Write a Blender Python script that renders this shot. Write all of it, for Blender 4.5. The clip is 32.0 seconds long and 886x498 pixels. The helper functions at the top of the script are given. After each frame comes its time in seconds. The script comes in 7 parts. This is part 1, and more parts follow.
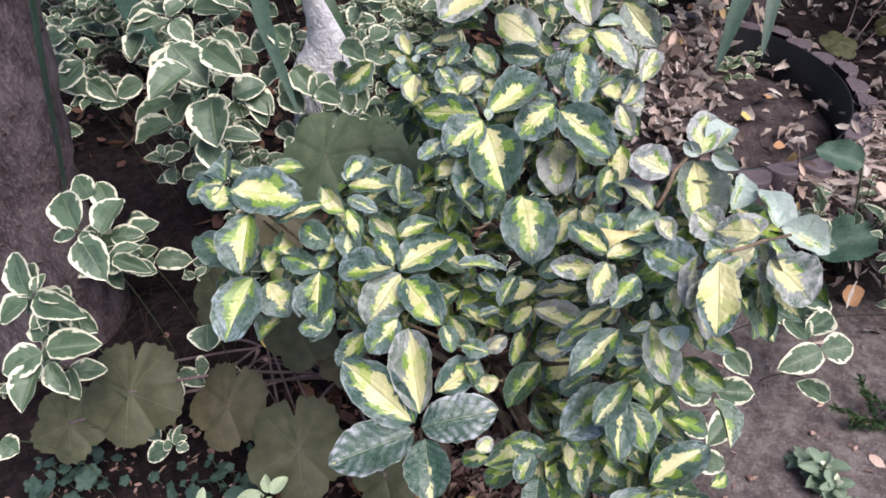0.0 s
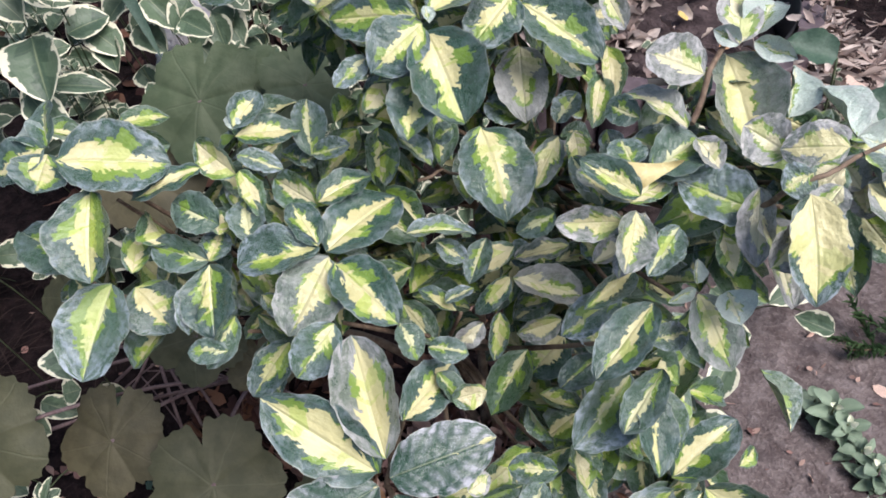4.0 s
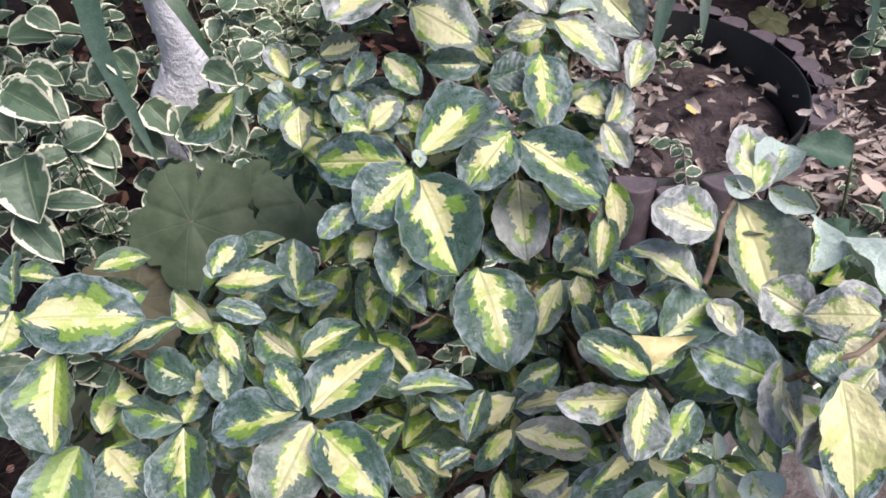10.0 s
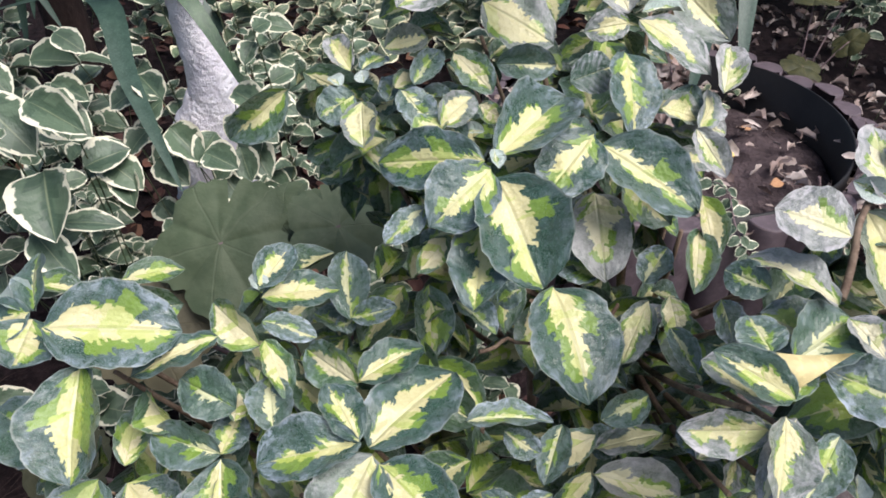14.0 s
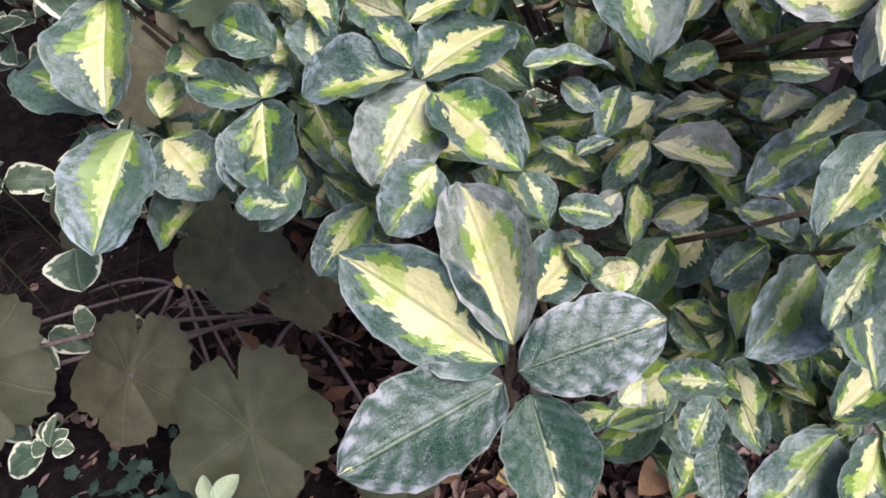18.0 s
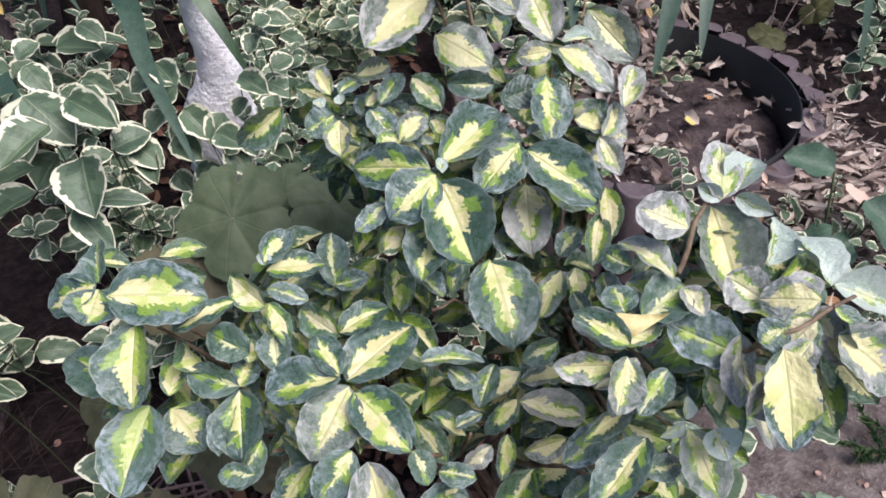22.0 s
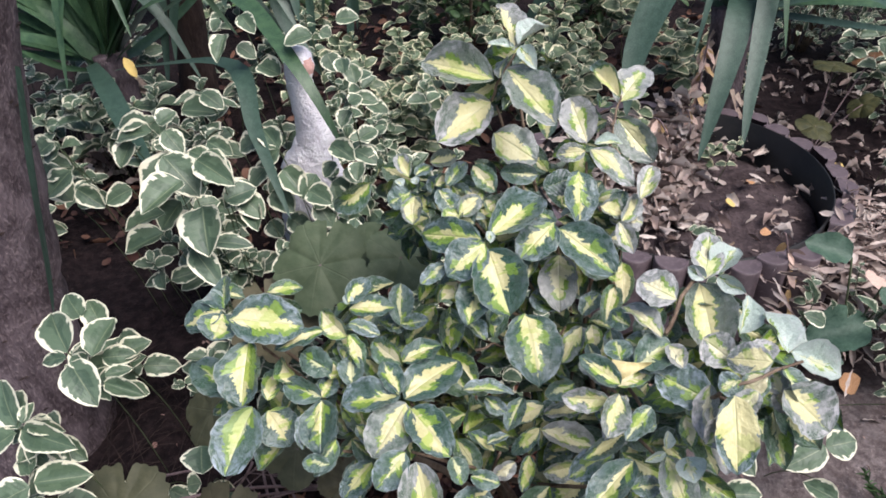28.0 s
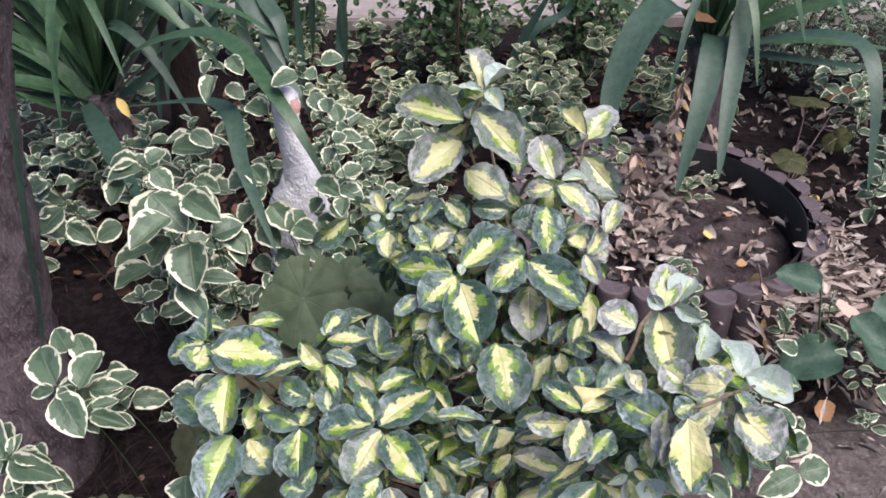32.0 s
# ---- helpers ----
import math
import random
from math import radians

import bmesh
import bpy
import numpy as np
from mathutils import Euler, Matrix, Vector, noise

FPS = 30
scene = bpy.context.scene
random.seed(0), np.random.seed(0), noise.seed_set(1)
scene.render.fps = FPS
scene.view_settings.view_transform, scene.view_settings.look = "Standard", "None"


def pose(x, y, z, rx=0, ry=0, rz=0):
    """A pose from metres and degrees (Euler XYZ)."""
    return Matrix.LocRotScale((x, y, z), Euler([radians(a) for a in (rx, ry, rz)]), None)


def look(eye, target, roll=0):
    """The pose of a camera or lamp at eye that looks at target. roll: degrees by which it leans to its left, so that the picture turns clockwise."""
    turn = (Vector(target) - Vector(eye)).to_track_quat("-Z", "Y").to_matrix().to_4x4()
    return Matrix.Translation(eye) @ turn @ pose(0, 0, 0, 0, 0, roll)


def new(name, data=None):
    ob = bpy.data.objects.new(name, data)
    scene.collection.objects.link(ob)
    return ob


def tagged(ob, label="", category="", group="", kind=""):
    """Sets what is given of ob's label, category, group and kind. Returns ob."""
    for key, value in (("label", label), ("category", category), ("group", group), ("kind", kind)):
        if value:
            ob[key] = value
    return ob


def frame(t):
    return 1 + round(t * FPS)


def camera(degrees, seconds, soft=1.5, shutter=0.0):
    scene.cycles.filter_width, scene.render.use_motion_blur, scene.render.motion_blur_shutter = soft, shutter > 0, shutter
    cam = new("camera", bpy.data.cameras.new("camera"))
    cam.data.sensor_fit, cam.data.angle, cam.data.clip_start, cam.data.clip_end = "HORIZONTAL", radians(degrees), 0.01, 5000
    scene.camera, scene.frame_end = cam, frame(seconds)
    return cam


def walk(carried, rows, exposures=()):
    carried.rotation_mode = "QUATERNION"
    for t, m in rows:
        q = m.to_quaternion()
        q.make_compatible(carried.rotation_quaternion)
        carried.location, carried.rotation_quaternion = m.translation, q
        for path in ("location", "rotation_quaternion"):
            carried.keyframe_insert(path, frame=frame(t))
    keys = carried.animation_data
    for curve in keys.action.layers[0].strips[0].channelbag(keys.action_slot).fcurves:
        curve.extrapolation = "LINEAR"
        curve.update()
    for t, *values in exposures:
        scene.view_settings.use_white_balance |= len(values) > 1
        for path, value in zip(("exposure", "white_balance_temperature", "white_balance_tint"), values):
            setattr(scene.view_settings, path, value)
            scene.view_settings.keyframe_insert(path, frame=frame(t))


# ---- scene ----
cam = camera(60.4, 32.0, soft=1.7)
PATH = [
    (0, (0.118, 0.072, 1.076), (-0.149, 1.54, -0.254), -2.9),
    (0.5, (0.117, 0.067, 1.07), (-0.133, 1.532, -0.268), -2.5),
    (1, (0.112, 0.066, 1.061), (-0.117, 1.521, -0.29), -2.4),
    (1.5, (0.102, 0.092, 1.036), (-0.089, 1.51, -0.362), -2.7),
    (2, (0.086, 0.133, 0.996), (-0.062, 1.487, -0.468), -2.6),
    (2.5, (0.081, 0.167, 0.973), (-0.028, 1.496, -0.517), -2.5),
    (3, (0.067, 0.2, 0.955), (-0.012, 1.523, -0.55), -2.6),
    (3.5, (0.057, 0.236, 0.937), (0.025, 1.577, -0.552), -2.1),
    (4, (0.053, 0.257, 0.929), (0.048, 1.634, -0.523), -2.2),
    (4.5, (0.054, 0.277, 0.933), (0.054, 1.691, -0.481), -2.4),
    (6.5, (0.035, 0.314, 0.922), (0.01, 1.811, -0.407), -3.4),
    (7, (0.02, 0.311, 0.92), (-0.018, 1.803, -0.413), -3.5),
    (7.5, (0.019, 0.309, 0.912), (-0.027, 1.796, -0.427), -3.4),
    (8, (0.022, 0.315, 0.903), (-0.023, 1.801, -0.438), -3.2),
    (8.5, (0.023, 0.316, 0.895), (-0.021, 1.8, -0.45), -3.1),
    (9, (0.039, 0.322, 0.9), (-0.004, 1.808, -0.437), -3.2),
    (9.5, (0.051, 0.33, 0.916), (0.018, 1.82, -0.42), -3.1),
    (10, (0.07, 0.332, 0.946), (0.036, 1.828, -0.384), -3.4),
    (10.5, (0.077, 0.325, 0.966), (0.046, 1.836, -0.345), -3.5),
    (11, (0.072, 0.335, 0.972), (0.054, 1.881, -0.297), -3.6),
    (11.5, (0.07, 0.354, 0.99), (0.043, 1.951, -0.213), -4.3),
    (12, (0.072, 0.356, 1.014), (0.033, 1.993, -0.129), -4.6),
    (12.5, (0.068, 0.354, 1.027), (0.024, 2.023, -0.066), -4.6),
    (13, (0.054, 0.351, 1.004), (0.011, 2.017, -0.096), -4.),
    (13.5, (0.037, 0.35, 0.947), (0.001, 1.995, -0.192), -2.9),
    (14, (0.018, 0.361, 0.883), (-0.012, 1.955, -0.332), -2.),
    (14.5, (0.011, 0.358, 0.84), (-0.019, 1.895, -0.448), -2.),
    (15, (-0., 0.346, 0.782), (-0.016, 1.826, -0.544), -1.8),
    (15.5, (0.001, 0.327, 0.746), (-0.04, 1.775, -0.622), -2.7),
    (17.5, (-0.001, 0.273, 0.74), (-0.064, 1.627, -0.733), -2.7),
    (18, (-0.014, 0.29, 0.758), (-0.066, 1.675, -0.692), -2.8),
    (18.5, (-0.025, 0.329, 0.791), (-0.07, 1.747, -0.612), -2.5),
    (19, (-0.029, 0.338, 0.813), (-0.074, 1.811, -0.537), -2.6),
    (19.5, (-0.032, 0.337, 0.825), (-0.077, 1.839, -0.489), -2.6),
    (20, (-0.027, 0.333, 0.837), (-0.075, 1.836, -0.476), -2.6),
    (20.5, (-0., 0.328, 0.874), (-0.057, 1.829, -0.441), -2.9),
    (21, (0.03, 0.313, 0.917), (-0.027, 1.811, -0.401), -3.1),
    (21.5, (0.049, 0.283, 0.964), (0.003, 1.786, -0.354), -2.8),
    (22, (0.063, 0.254, 1.004), (0.009, 1.754, -0.315), -3.1),
    (22.5, (0.064, 0.231, 1.028), (0.007, 1.734, -0.29), -3.),
    (23, (0.059, 0.209, 1.048), (-0.003, 1.709, -0.273), -3.),
    (23.5, (0.075, 0.195, 1.056), (0.015, 1.696, -0.265), -2.9),
    (24, (0.084, 0.182, 1.078), (0.021, 1.684, -0.242), -3.),
    (24.5, (0.071, 0.165, 1.087), (-0.028, 1.668, -0.23), -3.4),
    (25, (0.075, 0.16, 1.111), (-0.067, 1.69, -0.172), -3.6),
    (25.5, (0.078, 0.152, 1.126), (-0.101, 1.732, -0.089), -3.1),
    (27.5, (0.087, 0.125, 1.118), (-0.119, 1.712, -0.084), -2.8),
    (28, (0.088, 0.117, 1.121), (-0.135, 1.699, -0.083), -2.9),
    (28.5, (0.082, 0.11, 1.124), (-0.164, 1.692, -0.076), -3.1),
    (29, (0.086, 0.104, 1.13), (-0.161, 1.684, -0.071), -3.1),
    (29.5, (0.095, 0.1, 1.133), (-0.13, 1.696, -0.053), -2.7),
    (30, (0.102, 0.099, 1.137), (-0.096, 1.718, -0.023), -2.6),
    (30.5, (0.11, 0.097, 1.143), (-0.074, 1.737, 0.012), -2.7),
    (31, (0.118, 0.095, 1.144), (-0.064, 1.739, 0.019), -2.8),
    (31.5, (0.117, 0.089, 1.143), (-0.076, 1.73, 0.017), -2.9),
    (32, (0.118, 0.089, 1.142), (-0.097, 1.724, 0.008), -3.),
]
walk(cam, [(t, look(eye, target, roll)) for t, eye, target, roll in PATH])

# ---- world and light: soft shade under an overcast sky ----
world = bpy.data.worlds.new("sky")
scene.world = world
world.use_nodes = True
wn, wl = world.node_tree.nodes, world.node_tree.links
sky = wn.new("ShaderNodeTexSky")
sky.sky_type = "NISHITA"
sky.sun_disc = False
sky.sun_elevation, sky.sun_rotation = radians(58), radians(125)
sky.air_density, sky.dust_density = 1.0, 3.0
wn["Background"].inputs["Strength"].default_value = 0.105
wl.new(sky.outputs["Color"], wn["Background"].inputs["Color"])
sun = new("sun", bpy.data.lights.new("sun", "SUN"))
sun.data.energy, sun.data.angle, sun.data.color = 2.7, radians(40), (1.0, 0.955, 0.965)
sun.matrix_basis = look((1.57, -0.15, 3.3), (0.1, 0.9, 0.3))
scene.view_settings.exposure = 0.50


# ---- materials ----
class Nodes:
    """Small helper for building a node material."""

    def __init__(self, name, roughness=0.6, spec=0.4):
        self.mat = bpy.data.materials.new(name)
        self.mat.use_nodes = True
        self.tree = self.mat.node_tree
        self.bsdf = self.tree.nodes["Principled BSDF"]
        self.bsdf.inputs["Roughness"].default_value = roughness
        self.bsdf.inputs["Specular IOR Level"].default_value = spec

    def put(self, slot, value):
        if hasattr(value, "is_output"):
            self.tree.links.new(value, slot)
        else:
            slot.default_value = value

    def math(self, op, a, b=0.0, c=0.0, clamp=False):
        n = self.tree.nodes.new("ShaderNodeMath")
        n.operation, n.use_clamp = op, clamp
        for i, v in enumerate((a, b, c)):
            self.put(n.inputs[i], v)
        return n.outputs[0]

    def mix(self, fac, a, b):
        n = self.tree.nodes.new("ShaderNodeMix")
        n.data_type = "RGBA"
        self.put(n.inputs[0], fac)
        for slot, v in ((n.inputs[6], a), (n.inputs[7], b)):
            self.put(slot, (*v, 1) if isinstance(v, tuple) else v)
        return n.outputs[2]

    def noise(self, scale, detail=3.0, vector=None, rough=0.55):
        n = self.tree.nodes.new("ShaderNodeTexNoise")
        n.inputs["Scale"].default_value, n.inputs["Detail"].default_value = scale, detail
        n.inputs["Roughness"].default_value = rough
        if vector is not None:
            self.put(n.inputs["Vector"], vector)
        return n.outputs["Fac"]

    def white(self, value):
        n = self.tree.nodes.new("ShaderNodeTexWhiteNoise")
        n.noise_dimensions = "1D"
        self.put(n.inputs["W"], value)
        return n.outputs["Value"]

    def coord(self, kind="Object"):
        return self.tree.nodes.new("ShaderNodeTexCoord").outputs[kind]

    def split(self, v):
        n = self.tree.nodes.new("ShaderNodeSeparateXYZ")
        self.put(n.inputs[0], v)
        return n.outputs

    def join(self, x, y, z=0.0):
        n = self.tree.nodes.new("ShaderNodeCombineXYZ")
        for i, v in enumerate((x, y, z)):
            self.put(n.inputs[i], v)
        return n.outputs[0]

    def step(self, v, lo, hi):
        n = self.tree.nodes.new("ShaderNodeMapRange")
        n.interpolation_type = "SMOOTHSTEP"
        self.put(n.inputs["Value"], v)
        self.put(n.inputs["From Min"], lo)
        self.put(n.inputs["From Max"], hi)
        return n.outputs[0]

    def random(self, island):
        if island:
            return self.tree.nodes.new("ShaderNodeNewGeometry").outputs["Random Per Island"]
        return self.tree.nodes.new("ShaderNodeObjectInfo").outputs["Random"]

    def bump(self, height, strength, distance):
        n = self.tree.nodes.new("ShaderNodeBump")
        n.inputs["Strength"].default_value, n.inputs["Distance"].default_value = strength, distance
        self.put(n.inputs["Height"], height)
        self.tree.links.new(n.outputs[0], self.bsdf.inputs["Normal"])

    def done(self, color, rough=None):
        self.put(self.bsdf.inputs["Base Color"], color)
        if rough is not None:
            self.put(self.bsdf.inputs["Roughness"], rough)
        return self.mat


def variegated(name, reach, lime=0.2, bloom_gloss=0.5, cream=(0.56, 0.52, 0.265), green=(0.026, 0.060, 0.040),
               grey=(0.37, 0.43, 0.51), island=False, stripe=0.20):
    """Evergreen leaf: jagged yellow heart, lime feathering, dark margin with silvery scales and painted sky gloss."""
    m = Nodes(name, 0.42, 0.62)
    rnd = m.random(island)
    u, v, _ = m.split(m.coord("UV"))
    x = m.math("MULTIPLY_ADD", u, 2.0, -1.0)
    ax = m.math("ABSOLUTE", x)
    side = m.math("MULTIPLY", m.math("SIGN", x), 17.3)
    seed = m.math("MULTIPLY_ADD", rnd, 91.0, side)
    off = m.join(m.math("ADD", x, m.math("MULTIPLY", rnd, 31.0)), m.math("MULTIPLY", v, 2.4), m.math("MULTIPLY", rnd, 17.0))
    warp = m.math("MULTIPLY_ADD", m.noise(3.2, 3.0, off), 0.16, -0.08)
    s = m.math("ADD", m.math("SUBTRACT", v, m.math("MULTIPLY", ax, 0.24)), warp)
    tooth = m.math("FLOOR", m.math("MULTIPLY_ADD", s, 13.0, m.math("MULTIPLY", ax, 1.5)))
    jag = m.white(m.math("ADD", tooth, seed))
    fine = m.white(m.math("ADD", m.math("FLOOR", m.math("MULTIPLY", s, 29.0)), seed))
    broad = m.white(m.math("ADD", m.math("FLOOR", m.math("MULTIPLY", s, 5.0)), seed))
    # each half of the leaf has its own width and end of the heart
    half = m.white(m.math("ADD", m.math("MULTIPLY", seed, 3.7), 0.4))
    ends = m.math("MULTIPLY_ADD", half, 0.26, m.math("SUBTRACT", v, 0.13))
    hump = m.math("SUBTRACT", 1.0, m.math("POWER", m.math("ABSOLUTE", m.math("MULTIPLY_ADD", ends, 1.95, -0.72)), 2.2))
    size = m.math("MULTIPLY_ADD", m.white(m.math("MULTIPLY", rnd, 37.0)), reach * 0.6, reach * 0.72)
    size = m.math("MULTIPLY", size, m.math("MULTIPLY_ADD", m.white(m.math("ADD", seed, 2.2)), 0.5, 0.78))
    edge = m.math("MULTIPLY", hump, size)
    edge = m.math("ADD", edge, m.math("MULTIPLY_ADD", jag, 0.16, -0.08))
    edge = m.math("ADD", edge, m.math("MULTIPLY_ADD", m.white(m.math("ADD", m.math("FLOOR", m.math("MULTIPLY", s, 3.2)), m.math("ADD", seed, 5.0))), 0.34, -0.17))
    edge = m.math("ADD", edge, m.math("MULTIPLY_ADD", fine, 0.14, -0.07))
    inner = m.step(m.math("SUBTRACT", edge, ax), -0.015, 0.02)
    edge2 = m.math("ADD", edge, m.math("MULTIPLY", m.math("MAXIMUM", m.math("SUBTRACT", broad, 0.42), 0.0), lime * 3.6))
    outer = m.step(m.math("SUBTRACT", edge2, ax), -0.015, 0.03)
    # a lime patch may cover part of the heart
    patch = m.step(m.math("ADD", m.math("MULTIPLY", broad, 0.8), m.math("MULTIPLY", jag, 0.35)), 0.76, 0.80)
    pale = m.mix(m.math("MULTIPLY", patch, min(1.0, lime * 3.6)), cream, (0.33, 0.44, 0.055))
    pale = m.mix(m.math("MULTIPLY", m.white(m.math("MULTIPLY", rnd, 53.0)), 0.45), pale, (0.76, 0.70, 0.40))
    off = m.join(m.math("ADD", x, m.math("MULTIPLY", rnd, 31.0)), m.math("MULTIPLY", v, 2.4), m.math("MULTIPLY", rnd, 17.0))
    cloud = m.noise(1.7, 3.0, off, 0.5)
    speck = m.noise(40.0, 2.0, off, 0.7)
    grit = m.noise(15.0, 4.0, off, 0.75)
    blot = m.noise(4.2, 5.0, off, 0.62)
    # silvery scales: soft clouds and fine specks
    silver_gloss = m.math("ADD", m.math("MULTIPLY", m.step(cloud, 0.42, 0.72), 0.50 * bloom_gloss * bloom_gloss),
                  m.math("MULTIPLY", m.step(speck, 0.50, 0.66), 0.10 + 0.26 * bloom_gloss))
    # bluish patches at edge and tip paint the sky's gloss into the colour
    edgy = m.math("ADD", m.math("MULTIPLY", m.step(ax, 0.45, 1.0), 0.6), m.math("MULTIPLY", m.step(v, 0.45, 1.0), 0.5))
    silver_gloss = m.math("ADD", silver_gloss, m.math("MULTIPLY", edgy, m.math("MULTIPLY", m.step(blot, 0.44, 0.60), 0.12 + 0.95 * bloom_gloss)))
    # stripes between the veins, part of the same painted gloss
    silver_gloss = m.math("MULTIPLY", silver_gloss, m.math("MULTIPLY_ADD", m.math("SINE", m.math("MULTIPLY", s, 46.0)), stripe, 1.0))
    silver_gloss = m.math("MULTIPLY", silver_gloss, m.math("MULTIPLY_ADD", m.white(m.math("MULTIPLY", rnd, 71.0)), 1.0, 0.35), clamp=True)
    margin = m.mix(silver_gloss, m.mix(m.step(grit, 0.35, 0.65), green, tuple(1.55 * c for c in green)), grey)
    color = m.mix(outer, margin, m.mix(m.math("MULTIPLY", silver_gloss, 0.45), (0.165, 0.270, 0.040), (0.36, 0.42, 0.24)))
    color = m.mix(inner, color, pale)
    color = m.mix(m.math("MULTIPLY", m.step(speck, 0.52, 0.72), 0.10), color, (0.55, 0.58, 0.55))
    rib = m.math("MULTIPLY", m.step(ax, 0.040, 0.012), 0.30)
    color = m.mix(rib, color, (0.42, 0.45, 0.26))
    rim = m.math("MULTIPLY", m.step(ax, 0.945, 0.99), 0.36)
    color = m.mix(rim, color, (0.48, 0.50, 0.46))
    wave = m.math("SINE", m.math("MULTIPLY", s, 62.0))
    height = m.math("ADD", m.math("MULTIPLY", wave, 0.07), m.math("MULTIPLY", m.step(ax, 0.09, 0.0), -1.2))
    height = m.math("ADD", height, m.math("MULTIPLY", cloud, 5.0))
    height = m.math("ADD", height, m.math("MULTIPLY", grit, 0.5))
    m.bump(height, 0.45, 0.002)
    m.bsdf.inputs["Subsurface Weight"].default_value = 0.0
    rough = m.math("MULTIPLY_ADD", silver_gloss, 0.30, 0.27)
    return m.done(color, rough)


def edged(name, green=(0.092, 0.138, 0.090), cream=(0.78, 0.755, 0.59), island=False, dry=0.0):
    """Periwinkle leaf: grey-green middle with darker feathering and a cream margin."""
    m = Nodes(name, 0.45, 0.45)
    rnd = m.random(island)
    u, v, _ = m.split(m.coord("UV"))
    x = m.math("MULTIPLY_ADD", u, 2.0, -1.0)
    ax = m.math("ABSOLUTE", x)
    seed = m.math("MULTIPLY_ADD", rnd, 91.0, m.math("MULTIPLY", m.math("SIGN", x), 17.3))
    s = m.math("SUBTRACT", v, m.math("MULTIPLY", ax, 0.22))
    jag = m.white(m.math("ADD", m.math("FLOOR", m.math("MULTIPLY", s, 11.0)), seed))
    broad = m.white(m.math("ADD", m.math("FLOOR", m.math("MULTIPLY", s, 5.0)), seed))
    off = m.join(m.math("ADD", x, m.math("MULTIPLY", rnd, 31.0)), m.math("MULTIPLY", v, 2.0), m.math("MULTIPLY", rnd, 17.0))
    wob = m.noise(3.0, 3.0, off)
    lim = m.math("ADD", 0.76, m.math("MULTIPLY_ADD", jag, 0.20, -0.06))
    lim = m.math("ADD", lim, m.math("MULTIPLY_ADD", wob, 0.3, -0.15))
    tip = m.math("MULTIPLY", m.step(v, 0.80, 1.0), 0.35)
    lim = m.math("SUBTRACT", lim, tip)
    margin = m.step(m.math("SUBTRACT", ax, lim), -0.03, 0.04)
    inner = m.mix(m.step(m.math("SUBTRACT", m.math("MULTIPLY", broad, 0.75), ax), -0.05, 0.05), green,
                  (green[0] * 0.55, green[1] * 0.62, green[2] * 0.62))
    tone = m.math("MULTIPLY_ADD", m.white(m.math("MULTIPLY", rnd, 13.0)), 0.7, 0.0)
    inner = m.mix(m.math("MULTIPLY", tone, 0.4), inner, (0.13, 0.19, 0.10))
    color = m.mix(margin, inner, cream)
    vein = m.step(m.math("SINE", m.math("MULTIPLY", s, 50.0)), 0.80, 1.0)
    color = m.mix(m.math("MULTIPLY", vein, 0.06), color, (0.25, 0.30, 0.18))
    color = m.mix(m.math("MULTIPLY", m.step(ax, 0.05, 0.015), 0.4), color, (0.30, 0.34, 0.20))
    if dry:
        color = m.mix(dry, color, m.mix(wob, (0.50, 0.36, 0.27), (0.70, 0.58, 0.46)))
    m.bump(m.math("ADD", m.math("MULTIPLY", m.math("SINE", m.math("MULTIPLY", s, 50.0)), 0.08), m.math("MULTIPLY", wob, 3.0)), 0.35, 0.002)
    return m.done(color)


def plain(name, a, b, scale=20.0, rough=0.7, bump=0.3, distance=0.004, spec=0.35, stretch=(1, 1, 1), third=None):
    """Two-tone mottled surface at two scales, with fine relief."""
    m = Nodes(name, rough, spec)
    px, py, pz = m.split(m.coord("Object"))
    vec = m.join(m.math("MULTIPLY", px, stretch[0]), m.math("MULTIPLY", py, stretch[1]), m.math("MULTIPLY", pz, stretch[2]))
    big, small = m.noise(scale, 4.0, vec), m.noise(scale * 6.3, 3.0, vec, 0.65)
    color = m.mix(m.step(big, 0.32, 0.68), a, b)
    color = m.mix(m.math("MULTIPLY", m.step(small, 0.45, 0.72), 0.45), color, third or tuple(min(1.0, c * 1.5) for c in b))
    m.bump(m.math("ADD", m.math("MULTIPLY", big, 1.4), small), bump, distance)
    return m.done(color)


